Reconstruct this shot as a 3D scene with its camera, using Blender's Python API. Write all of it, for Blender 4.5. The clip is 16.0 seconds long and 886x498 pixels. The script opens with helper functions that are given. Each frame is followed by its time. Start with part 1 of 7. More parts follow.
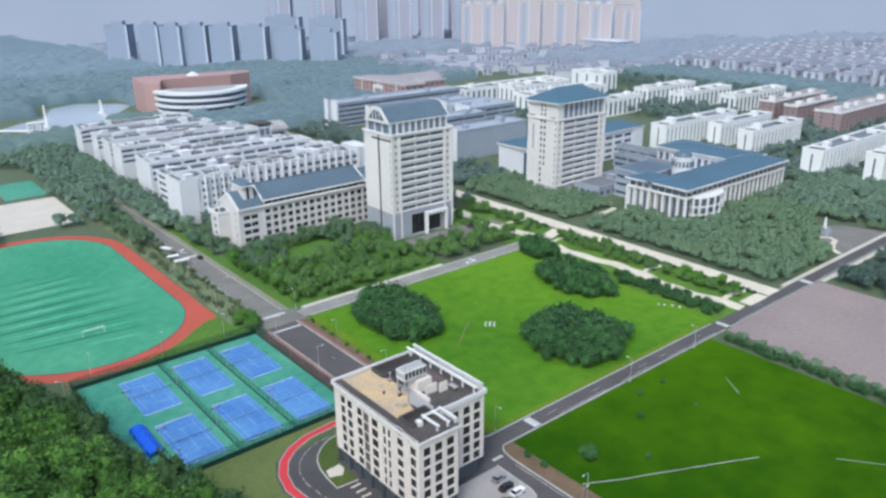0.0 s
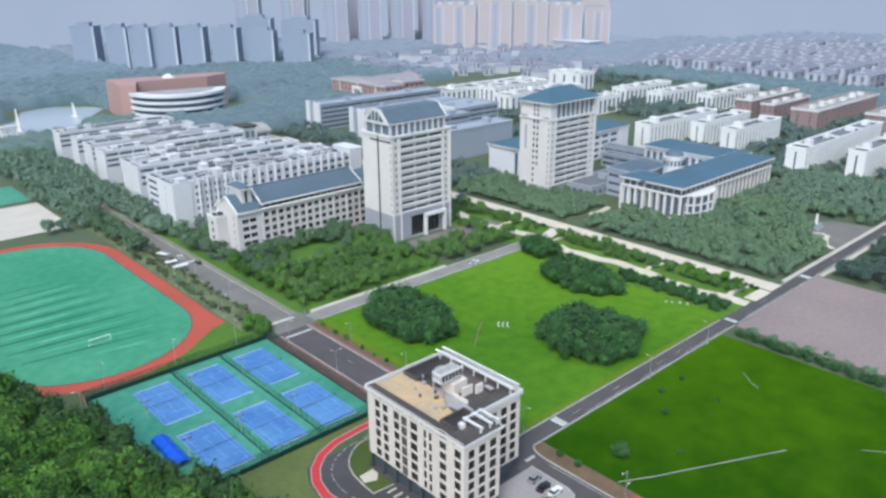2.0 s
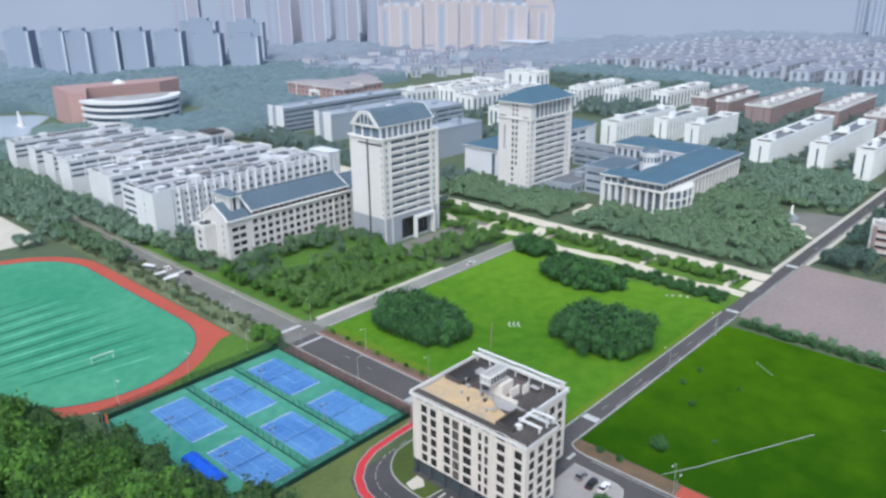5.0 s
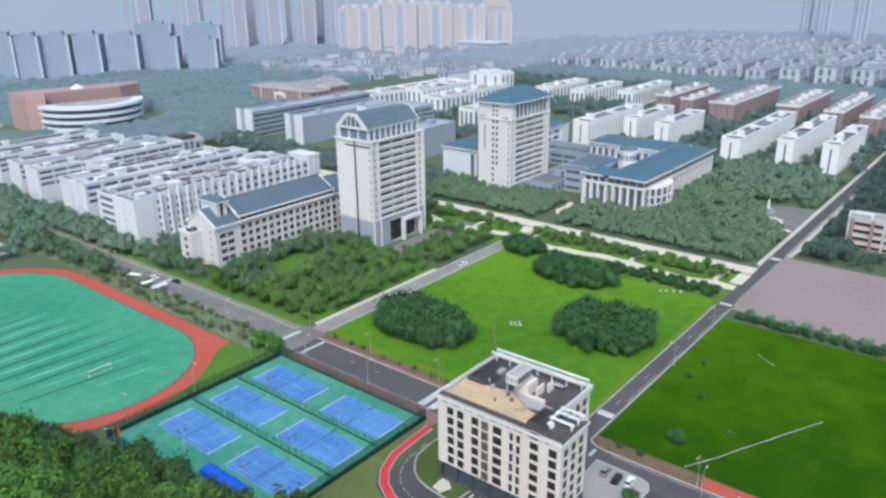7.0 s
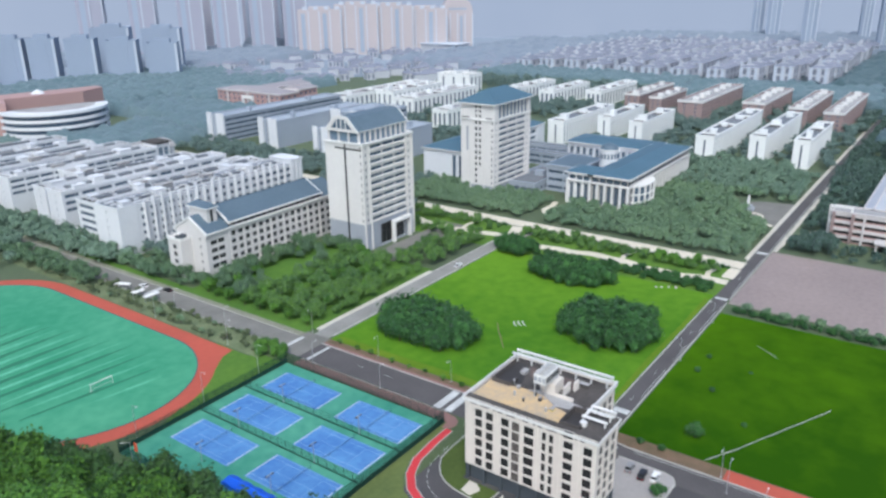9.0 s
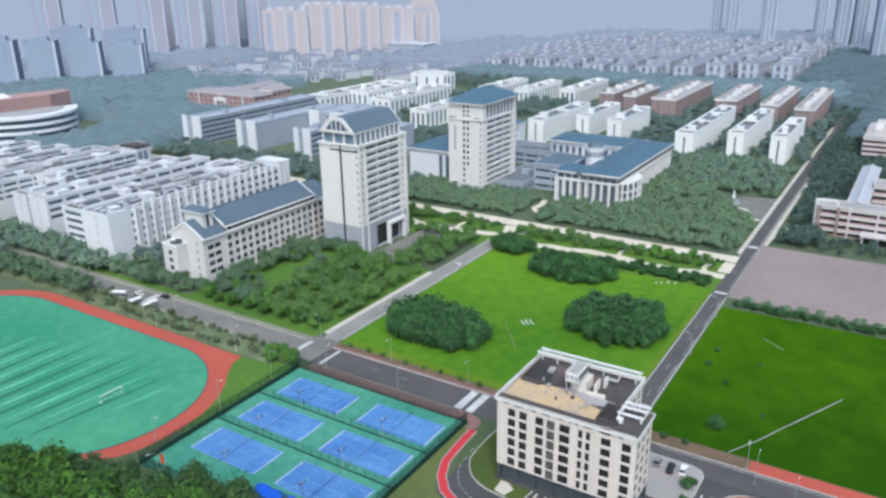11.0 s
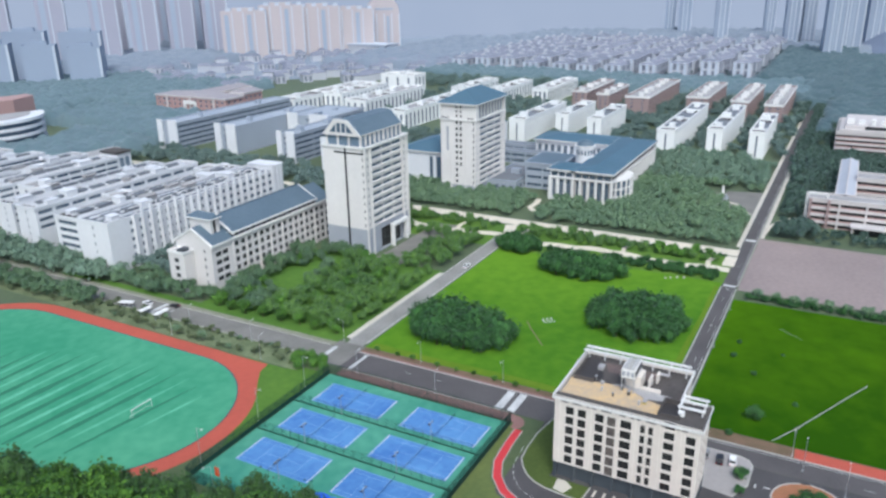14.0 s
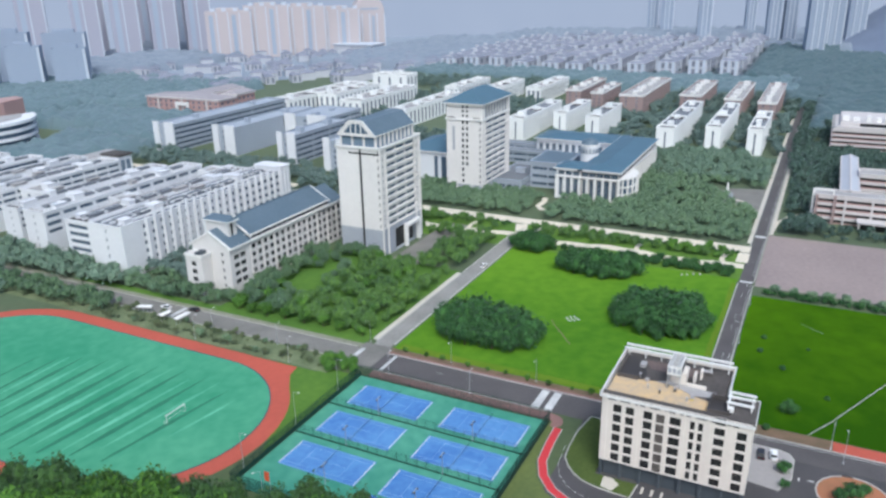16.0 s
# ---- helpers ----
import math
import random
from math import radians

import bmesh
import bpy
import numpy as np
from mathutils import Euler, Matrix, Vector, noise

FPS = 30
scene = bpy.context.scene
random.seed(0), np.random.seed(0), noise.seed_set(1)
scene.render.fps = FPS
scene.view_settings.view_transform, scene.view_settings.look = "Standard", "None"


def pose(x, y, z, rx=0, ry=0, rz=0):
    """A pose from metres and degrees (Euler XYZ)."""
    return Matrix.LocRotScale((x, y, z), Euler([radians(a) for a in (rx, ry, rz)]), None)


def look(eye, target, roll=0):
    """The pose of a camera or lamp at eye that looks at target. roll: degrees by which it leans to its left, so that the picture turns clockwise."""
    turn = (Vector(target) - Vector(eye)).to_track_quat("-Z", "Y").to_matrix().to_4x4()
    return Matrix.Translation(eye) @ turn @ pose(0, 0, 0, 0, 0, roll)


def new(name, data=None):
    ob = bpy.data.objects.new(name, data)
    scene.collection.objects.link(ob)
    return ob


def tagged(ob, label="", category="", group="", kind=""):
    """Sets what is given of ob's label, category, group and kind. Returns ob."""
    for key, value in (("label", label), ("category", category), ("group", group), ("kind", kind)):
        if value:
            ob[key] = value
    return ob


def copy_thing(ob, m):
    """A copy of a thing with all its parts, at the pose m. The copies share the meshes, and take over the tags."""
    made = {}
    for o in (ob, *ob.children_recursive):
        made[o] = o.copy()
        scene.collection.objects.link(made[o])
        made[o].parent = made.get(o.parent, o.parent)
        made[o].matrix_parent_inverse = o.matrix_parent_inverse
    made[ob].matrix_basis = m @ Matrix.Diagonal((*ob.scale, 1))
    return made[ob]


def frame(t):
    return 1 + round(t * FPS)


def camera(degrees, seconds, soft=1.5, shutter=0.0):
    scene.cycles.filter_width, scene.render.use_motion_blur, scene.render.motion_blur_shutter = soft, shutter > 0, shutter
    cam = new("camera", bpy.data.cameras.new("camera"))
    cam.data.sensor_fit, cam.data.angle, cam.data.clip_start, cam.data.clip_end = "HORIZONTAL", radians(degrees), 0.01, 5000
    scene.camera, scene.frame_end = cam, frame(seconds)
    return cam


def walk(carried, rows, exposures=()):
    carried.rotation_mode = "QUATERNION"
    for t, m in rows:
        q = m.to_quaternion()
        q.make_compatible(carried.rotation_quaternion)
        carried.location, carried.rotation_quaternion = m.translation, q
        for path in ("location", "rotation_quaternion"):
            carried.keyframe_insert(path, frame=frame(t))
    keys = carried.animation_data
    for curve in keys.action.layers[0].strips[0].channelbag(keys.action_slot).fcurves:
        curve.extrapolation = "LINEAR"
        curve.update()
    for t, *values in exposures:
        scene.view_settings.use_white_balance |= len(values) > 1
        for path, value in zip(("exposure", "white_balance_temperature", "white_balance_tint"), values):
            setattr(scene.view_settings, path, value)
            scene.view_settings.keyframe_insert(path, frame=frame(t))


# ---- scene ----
cam = camera(60.6, 16.0, soft=2.7)
PATH = [
    (0, (2.089, -1.544, 120.863), (3.282, -0.091, 120.18), -0.5),
    (0.5, (-0.966, 1.426, 120.824), (0.241, 2.867, 120.141), -0.4),
    (1, (-4.074, 4.398, 120.79), (-2.85, 5.824, 120.108), -0.5),
    (1.5, (-7.145, 7.357, 120.78), (-5.903, 8.768, 120.099), -0.4),
    (2, (-10.249, 10.352, 120.788), (-8.986, 11.744, 120.107), -0.4),
    (2.5, (-13.29, 13.415, 120.793), (-12.006, 14.789, 120.111), -0.4),
    (3, (-16.379, 16.549, 120.815), (-15.076, 17.904, 120.134), -0.5),
    (3.5, (-19.373, 19.747, 120.824), (-18.052, 21.084, 120.144), -0.5),
    (6, (-32.958, 35.711, 120.758), (-31.538, 36.947, 120.08), -0.6),
    (6.5, (-35.663, 39.039, 120.761), (-34.224, 40.251, 120.084), -0.6),
    (7, (-38.247, 42.384, 120.781), (-36.787, 43.572, 120.104), -0.7),
    (7.5, (-40.686, 45.767, 120.799), (-39.207, 46.933, 120.123), -0.7),
    (8, (-42.983, 49.142, 120.81), (-41.488, 50.286, 120.134), -0.7),
    (8.5, (-45.333, 52.57, 120.821), (-43.822, 53.691, 120.146), -0.8),
    (9, (-47.691, 56.094, 120.848), (-46.161, 57.192, 120.173), -0.8),
    (11.5, (-58.824, 73.925, 121.368), (-57.225, 74.917, 120.691), -0.9),
    (12, (-60.844, 77.565, 121.435), (-59.231, 78.537, 120.758), -0.9),
    (12.5, (-62.84, 81.259, 121.518), (-61.216, 82.21, 120.841), -1),
    (13, (-64.964, 84.984, 121.642), (-63.331, 85.918, 120.964), -1),
    (13.5, (-67.101, 88.72, 121.791), (-65.458, 89.637, 121.113), -1),
    (14, (-69.181, 92.483, 121.961), (-67.53, 93.385, 121.282), -1),
    (14.5, (-71.214, 96.239, 122.13), (-69.557, 97.129, 121.451), -1),
    (15, (-73.174, 99.974, 122.275), (-71.51, 100.851, 121.595), -1.1),
    (15.5, (-75.071, 103.726, 122.388), (-73.402, 104.591, 121.707), -1.1),
    (16, (-76.847, 107.506, 122.47), (-75.171, 108.357, 121.789), -1.1),
]
walk(cam, [(t, look(eye, target, roll)) for t, eye, target, roll in PATH])

# ---- world and sun ----
SUN_UP, SUN_AZ = 52.0, 238.0
world = bpy.data.worlds.new("overcast_sky")
scene.world = world
world.use_nodes = True
wn, wl = world.node_tree.nodes, world.node_tree.links
wn.clear()
sky = wn.new("ShaderNodeTexSky")
sky.sky_type, sky.sun_disc = "NISHITA", False
sky.sun_elevation, sky.sun_rotation = radians(SUN_UP), radians(SUN_AZ)
sky.dust_density, sky.air_density, sky.ozone_density = 4.0, 1.0, 1.0
bg = wn.new("ShaderNodeBackground")
bg.inputs["Strength"].default_value = 0.15
wo = wn.new("ShaderNodeOutputWorld")
wl.new(sky.outputs[0], bg.inputs["Color"])
wl.new(bg.outputs[0], wo.inputs["Surface"])
lamp = bpy.data.lights.new("sun", "SUN")
lamp.energy, lamp.angle, lamp.color = 1.3, radians(18), (1.0, 0.98, 0.95)
sun = new("sun", lamp)
sa, se = radians(SUN_AZ), radians(SUN_UP)
sun.matrix_world = look((math.sin(sa) * math.cos(se) * 500, math.cos(sa) * math.cos(se) * 500, math.sin(se) * 500), (0, 0, 0))


scene.view_settings.exposure = 0.42
scene.view_settings.use_white_balance = True
scene.view_settings.white_balance_temperature, scene.view_settings.white_balance_tint = 5850, 4


# ---- materials ----
def material(name, colour, rough=0.8, other=None, scale=0.3, fine=4.0, mix=0.5, metal=0.0, bump=0.0, rnd=0.0, spec=0.3, island=False, sheen=0.0, lean=None):
    """Two-scale mottled surface: colour towards other by broad and fine noise, varied by object or by island."""
    m = bpy.data.materials.new(name)
    m.use_nodes = True
    n, l = m.node_tree.nodes, m.node_tree.links
    b = n["Principled BSDF"]
    b.inputs["Roughness"].default_value, b.inputs["Metallic"].default_value = rough, metal
    b.inputs["Specular IOR Level"].default_value = spec
    # pale blue sheen whitens surfaces seen at grazing angles, in place of haze
    b.inputs["Sheen Weight"].default_value, b.inputs["Sheen Roughness"].default_value = sheen, 0.5
    b.inputs["Sheen Tint"].default_value = (0.86, 0.93, 1.0, 1)
    other = other or tuple(c * 0.75 for c in colour)
    geo = n.new("ShaderNodeNewGeometry")
    big, small = n.new("ShaderNodeTexNoise"), n.new("ShaderNodeTexNoise")
    for t, s in ((big, scale), (small, fine)):
        t.inputs["Scale"].default_value, t.inputs["Detail"].default_value = s, 4.0
        l.new(geo.outputs["Position"], t.inputs["Vector"])
    add = n.new("ShaderNodeMath")
    add.operation = "MULTIPLY_ADD"
    l.new(big.outputs["Fac"], add.inputs[0])
    add.inputs[1].default_value = 0.6
    half = n.new("ShaderNodeMath")
    half.operation = "MULTIPLY"
    l.new(small.outputs["Fac"], half.inputs[0])
    half.inputs[1].default_value = 0.4
    l.new(half.outputs[0], add.inputs[2])
    fac = add.outputs[0]
    if rnd:
        src = geo.outputs["Random Per Island"] if island else n.new("ShaderNodeObjectInfo").outputs["Random"]
        r = n.new("ShaderNodeMapRange")
        l.new(src, r.inputs[0])
        r.inputs[3].default_value, r.inputs[4].default_value = -rnd, rnd
        plus = n.new("ShaderNodeMath")
        l.new(fac, plus.inputs[0])
        l.new(r.outputs[0], plus.inputs[1])
        fac = plus.outputs[0]
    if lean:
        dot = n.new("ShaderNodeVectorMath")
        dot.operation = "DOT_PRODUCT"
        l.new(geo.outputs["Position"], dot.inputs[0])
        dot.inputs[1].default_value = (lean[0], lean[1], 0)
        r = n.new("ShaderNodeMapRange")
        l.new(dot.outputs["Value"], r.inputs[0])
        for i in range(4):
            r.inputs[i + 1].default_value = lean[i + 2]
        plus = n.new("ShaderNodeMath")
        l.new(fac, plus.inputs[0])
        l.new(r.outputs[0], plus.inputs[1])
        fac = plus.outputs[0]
    spread = n.new("ShaderNodeMapRange")
    l.new(fac, spread.inputs[0])
    spread.inputs[1].default_value, spread.inputs[2].default_value = 0.5 - 0.25 / max(mix, 0.05), 0.5 + 0.25 / max(mix, 0.05)
    ramp = n.new("ShaderNodeMix")
    ramp.data_type = "RGBA"
    l.new(spread.outputs[0], ramp.inputs["Factor"])
    ramp.inputs["A"].default_value, ramp.inputs["B"].default_value = (*other, 1), (*colour, 1)
    l.new(ramp.outputs["Result"], b.inputs["Base Color"])
    if bump:
        bp = n.new("ShaderNodeBump")
        bp.inputs["Strength"].default_value, bp.inputs["Distance"].default_value = bump, 0.3
        l.new(small.outputs["Fac"], bp.inputs["Height"])
        l.new(bp.outputs[0], b.inputs["Normal"])
    return m


GROUND = material("rough_grass", (0.090, 0.122, 0.048), 1, (0.052, 0.078, 0.032), 0.02, 0.4, 0.9, bump=0.4, sheen=0.15)
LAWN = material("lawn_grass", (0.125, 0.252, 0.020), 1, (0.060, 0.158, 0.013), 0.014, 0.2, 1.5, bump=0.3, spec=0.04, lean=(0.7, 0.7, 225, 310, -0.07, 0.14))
FIELD = material("meadow_grass", (0.066, 0.150, 0.004), 1, (0.024, 0.074, 0.003), 0.011, 0.10, 1.6, bump=0.3, spec=0.02, lean=(1.0, 0.1, 142, 180, -0.115, -0.015))
SOIL = material("bare_red_soil", (0.40, 0.16, 0.085), 1, (0.24, 0.13, 0.07), 0.2, 1.5, 1.0)
ASPHALT = material("asphalt", (0.092, 0.086, 0.088), 0.85, (0.052, 0.050, 0.053), 0.08, 2.0, 1.1)
LANEPALE = material("pale_concrete_lane", (0.31, 0.30, 0.28), 0.9, (0.19, 0.185, 0.172), 0.08, 0.8, 1.2)
LANE = material("worn_concrete_lane", (0.24, 0.23, 0.21), 0.9, (0.135, 0.13, 0.118), 0.1, 1.0, 1.1)
PALE = material("pale_stone_paving", (0.62, 0.58, 0.50), 0.85, (0.47, 0.43, 0.37), 0.1, 1.2, 0.8)
GRAVEL = material("grey_olive_gravel", (0.285, 0.275, 0.225), 1, (0.150, 0.165, 0.105), 0.09, 0.7, 1.4)
MAUVE = material("mauve_grey_concrete", (0.37, 0.345, 0.34), 0.85, (0.28, 0.265, 0.26), 0.1, 0.8, 0.9)
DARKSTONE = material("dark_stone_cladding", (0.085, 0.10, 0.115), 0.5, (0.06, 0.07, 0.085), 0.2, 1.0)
# near-black: painted shade of roof recesses, also dark louvres and lamp heads
ROOFWELL = material("near_black_tone", (0.055, 0.05, 0.05), 0.6, (0.035, 0.032, 0.032), 0.3, 1.5)
KERB = material("kerb_stone", (0.50, 0.485, 0.455), 0.9, (0.32, 0.31, 0.29), 0.15, 1.2, 1.1)
PINK = material("pinkish_plaza_paving", (0.315, 0.252, 0.235), 0.8, (0.225, 0.182, 0.178), 0.022, 0.5, 1.5)
BRICKWALK = material("reddish_pavement", (0.30, 0.165, 0.15), 0.9, (0.20, 0.12, 0.11), 0.15, 1.5, 0.9)
REDLANE = material("red_painted_lane", (0.60, 0.05, 0.058), 0.7, (0.46, 0.04, 0.048), 0.2, 1.5, 0.9)
ORANGE = material("orange_rubber_track", (0.475, 0.098, 0.064), 0.85, (0.36, 0.080, 0.054), 0.04, 0.5, 1.2)
TURF = material("artificial_turf", (0.092, 0.325, 0.190), 0.9, (0.042, 0.235, 0.128), 0.022, 0.25, 1.7)
TURF3 = material("light_turf_streak", (0.150, 0.44, 0.29), 0.9, (0.080, 0.31, 0.19), 0.05, 0.5, 1.5)
GROVEGRASS = material("grove_clearing_grass", (0.100, 0.195, 0.026), 1, (0.054, 0.125, 0.020), 0.03, 0.4, 1.4, bump=0.4)
TURF2 = material("dark_turf_band", (0.034, 0.175, 0.100), 0.9, (0.025, 0.138, 0.080), 0.06, 0.7, 0.9)
COURTGREEN = material("green_court_paint", (0.105, 0.330, 0.225), 0.7, (0.045, 0.215, 0.150), 0.03, 0.3, 1.7)
COURTBLUE = material("blue_court_paint", (0.115, 0.265, 0.515), 0.6, (0.055, 0.155, 0.410), 0.07, 0.5, 1.8)
LINE = material("white_line_paint", (0.66, 0.66, 0.64), 0.7, (0.36, 0.36, 0.36), 0.35, 2, 1.3)
OLDLINE = material("faded_line_paint", (0.42, 0.52, 0.70), 0.7, (0.18, 0.32, 0.56), 0.25, 2, 1.4)
CREAM = material("cream_render", (0.725, 0.668, 0.61), 0.85, (0.60, 0.55, 0.50), 0.07, 0.7, 0.9)
WHITE = material("white_facade_paint", (0.715, 0.725, 0.745), 0.85, (0.585, 0.595, 0.62), 0.04, 0.5, 0.8)
GREYSTONE = material("grey_stone_cladding", (0.36, 0.38, 0.42), 0.7, (0.29, 0.31, 0.35), 0.2, 1.0, 0.7)
GREYWALL = material("grey_concrete_wall", (0.37, 0.41, 0.47), 0.85, (0.30, 0.335, 0.39), 0.06, 0.6)
ROOFGREY = material("grey_roof_felt", (0.105, 0.094, 0.088), 0.9, (0.052, 0.046, 0.044), 0.15, 1.0, 1.1)
ROOFPALE = material("pale_roof_screed", (0.42, 0.41, 0.405), 0.9, (0.26, 0.25, 0.25), 0.1, 0.8, 1.1)
ROOFTAN = material("tan_roof_coating", (0.60, 0.42, 0.22), 0.9, (0.36, 0.31, 0.25), 0.16, 0.9, 1.7)
ROOFBROWN = material("brown_roof_felt", (0.17, 0.125, 0.115), 0.9, (0.095, 0.075, 0.072), 0.2, 1.2, 1.2)
BLUEROOF = material("blue_grey_roof_tile", (0.088, 0.158, 0.215), 0.55, (0.062, 0.118, 0.165), 0.05, 0.8, 1.0)
SLATE = material("slate_grey_roof_tile", (0.125, 0.170, 0.212), 0.5, (0.085, 0.122, 0.158), 0.04, 0.8, 1.2)
# brick and cladding reds are greyed to include distance haze
BRICK = material("red_brick", (0.345, 0.255, 0.248), 0.9, (0.285, 0.215, 0.21), 0.1, 1.0)
REDWALL = material("rust_red_cladding", (0.43, 0.28, 0.265), 0.8, (0.37, 0.245, 0.235), 0.05, 0.6)
TRIM = material("white_trim", (0.76, 0.75, 0.73), 0.7, (0.64, 0.63, 0.62), 0.1, 1.0)
METAL = material("galvanised_metal", (0.55, 0.56, 0.58), 0.45, (0.45, 0.46, 0.48), 0.5, 3, metal=0.6)
FENCE = material("dark_green_mesh", (0.012, 0.05, 0.035), 0.8, (0.008, 0.03, 0.025), 0.3, 2)
TARP = material("blue_tarpaulin", (0.02, 0.12, 0.72), 0.5, (0.015, 0.09, 0.55), 0.3, 2, bump=0.3)
BARK = material("bark", (0.14, 0.10, 0.07), 1, (0.08, 0.06, 0.045), 0.6, 5)
LEAF = material("broad_leaves", (0.068, 0.160, 0.013), 0.75, (0.020, 0.068, 0.009), 0.045, 0.7, 1.5, rnd=0.22, island=True, sheen=0.08)
LEAFLIGHT = material("light_green_leaves", (0.108, 0.235, 0.024), 0.75, (0.045, 0.13, 0.016), 0.10, 1.2, 1.1, rnd=0.22, island=True, sheen=0.12)
LEAFDARK = material("dense_shrub_leaves", (0.045, 0.128, 0.028), 0.8, (0.018, 0.064, 0.018), 0.10, 1.0, 1.1, rnd=0.22, island=True, sheen=0.12)
LEAFGROVE = material("grove_leaves", (0.110, 0.215, 0.036), 0.8, (0.046, 0.108, 0.030), 0.04, 0.6, 1.4, rnd=0.2, island=True, sheen=0.18)
# far canopy colour is shifted to blue-grey to carry the distance haze
CANOPY = material("haze_blue_canopy", (0.135, 0.190, 0.212), 0.95, (0.095, 0.145, 0.162), 0.03, 0.35, 1.1, bump=0.8, sheen=0.15, spec=0.1)
# leaf copy lightened and desaturated, so mid-distance haze sits in its colour
LEAFMID = material("pale_hazy_leaves", (0.152, 0.236, 0.120), 0.85, (0.098, 0.168, 0.098), 0.025, 0.5, 1.3, rnd=0.18, island=True, sheen=0.25)
# far leaves are greyed towards blue, haze included in the base colour
LEAFFAR = material("haze_grey_leaves", (0.125, 0.165, 0.185), 0.95, (0.098, 0.138, 0.155), 0.02, 0.2, 0.9, rnd=0.08, island=True, sheen=0.15, spec=0.1)
DRYGRASS = material("dry_yellowish_grass", (0.140, 0.210, 0.020), 1, (0.085, 0.165, 0.014), 0.06, 0.6, 1.5, bump=0.3, spec=0.08)
# horizon woodland takes its mist as a lavender base colour
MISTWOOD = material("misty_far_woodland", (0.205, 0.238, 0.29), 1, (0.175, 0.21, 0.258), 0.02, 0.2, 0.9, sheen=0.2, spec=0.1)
TOWERWALL = material("pale_stone_render", (0.715, 0.69, 0.67), 0.85, (0.60, 0.58, 0.565), 0.06, 0.6, 0.9)
DORMWHITE = material("bright_white_paint", (0.83, 0.84, 0.83), 0.8, (0.72, 0.73, 0.73), 0.05, 0.5, 0.8)
# haze is mixed into both of these canopy greens
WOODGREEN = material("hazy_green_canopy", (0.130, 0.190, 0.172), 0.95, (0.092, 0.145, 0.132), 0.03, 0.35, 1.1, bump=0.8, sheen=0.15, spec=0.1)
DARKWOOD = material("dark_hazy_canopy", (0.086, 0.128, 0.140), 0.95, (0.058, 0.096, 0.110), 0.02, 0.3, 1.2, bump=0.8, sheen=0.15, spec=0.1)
ANNEXWALL = material("greyish_render", (0.645, 0.62, 0.61), 0.85, (0.55, 0.53, 0.52), 0.06, 0.6, 0.8)
AVENUE = material("bleached_paving", (0.71, 0.645, 0.53), 0.85, (0.52, 0.465, 0.38), 0.12, 1.0, 1.0)
GARDENGRASS = material("garden_grass", (0.135, 0.245, 0.030), 1, (0.060, 0.130, 0.022), 0.06, 0.5, 1.5, bump=0.3)
# campus leaves carry a painted grey-teal haze
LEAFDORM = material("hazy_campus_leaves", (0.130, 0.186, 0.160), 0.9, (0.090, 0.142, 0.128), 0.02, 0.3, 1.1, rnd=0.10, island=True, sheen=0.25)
SCRUBGRASS = material("patchy_scrub_grass", (0.20, 0.235, 0.135), 1, (0.095, 0.125, 0.065), 0.12, 0.9, 1.4, bump=0.3, spec=0.05)
OLIVE = material("trodden_olive_grass", (0.150, 0.180, 0.055), 1, (0.085, 0.120, 0.040), 0.07, 0.7, 1.3, bump=0.3)
ROADGREY = material("worn_road_asphalt", (0.118, 0.108, 0.108), 0.85, (0.072, 0.067, 0.068), 0.07, 1.5, 1.2)
LEAFEDGE = material("dark_edge_leaves", (0.050, 0.112, 0.024), 0.8, (0.024, 0.064, 0.018), 0.08, 1.0, 1.1, rnd=0.22, island=True, sheen=0.1)
LEAFOLIVE = material("dusty_olive_leaves", (0.120, 0.150, 0.062), 0.9, (0.070, 0.100, 0.048), 0.05, 0.6, 1.2, rnd=0.2, island=True, sheen=0.2)
# far tower render is pulled to lavender, with haze in the colour
TOWERGREY = material("haze_lavender_render", (0.345, 0.345, 0.41), 0.9, (0.315, 0.32, 0.385), 0.02, 0.2)
MIDGREY = material("mid_grey_roof", (0.20, 0.215, 0.24), 0.9, (0.135, 0.145, 0.165), 0.1, 0.8, 1.0)
BROWNVERGE = material("trodden_brown_verge", (0.20, 0.125, 0.085), 1, (0.105, 0.088, 0.05), 0.2, 1.5, 1.2)
ISLAND = material("shaded_island_grass", (0.085, 0.118, 0.026), 1, (0.048, 0.075, 0.018), 0.12, 1.0, 1.2, bump=0.3)
HALLBAND = material("pinkish_white_band", (0.58, 0.545, 0.535), 0.85, (0.48, 0.45, 0.445), 0.06, 0.6, 0.8)
LIBWALL = material("beige_grey_cladding", (0.44, 0.42, 0.40), 0.7, (0.36, 0.345, 0.33), 0.08, 0.8, 0.8)
# far panes are lightened, haze being part of their colour
FARGLASS = material("haze_paled_glass", (0.19, 0.205, 0.25), 0.4, (0.15, 0.165, 0.21), 0.05, 0.4)
GLASS = material("dark_window_glass", (0.022, 0.024, 0.026), 0.3, (0.012, 0.014, 0.016), 0.3, 2, spec=0.35)
TAPEYELLOW = material("faded_yellow_metal", (0.62, 0.50, 0.16), 0.6, (0.5, 0.38, 0.12), 0.5, 3)
TOPGLASS = material("pale_blue_glazing", (0.19, 0.25, 0.32), 0.2, (0.12, 0.17, 0.23), 0.2, 1.5, spec=0.5)
GLASSBLUE = material("blue_window_glass", (0.10, 0.14, 0.19), 0.15, (0.07, 0.10, 0.14), 0.3, 2, spec=0.5)
# high-rise tones are paled and blued to paint in the haze
PALEPINK = material("haze_pink_render", (0.485, 0.43, 0.435), 0.9, (0.425, 0.385, 0.395), 0.02, 0.2)
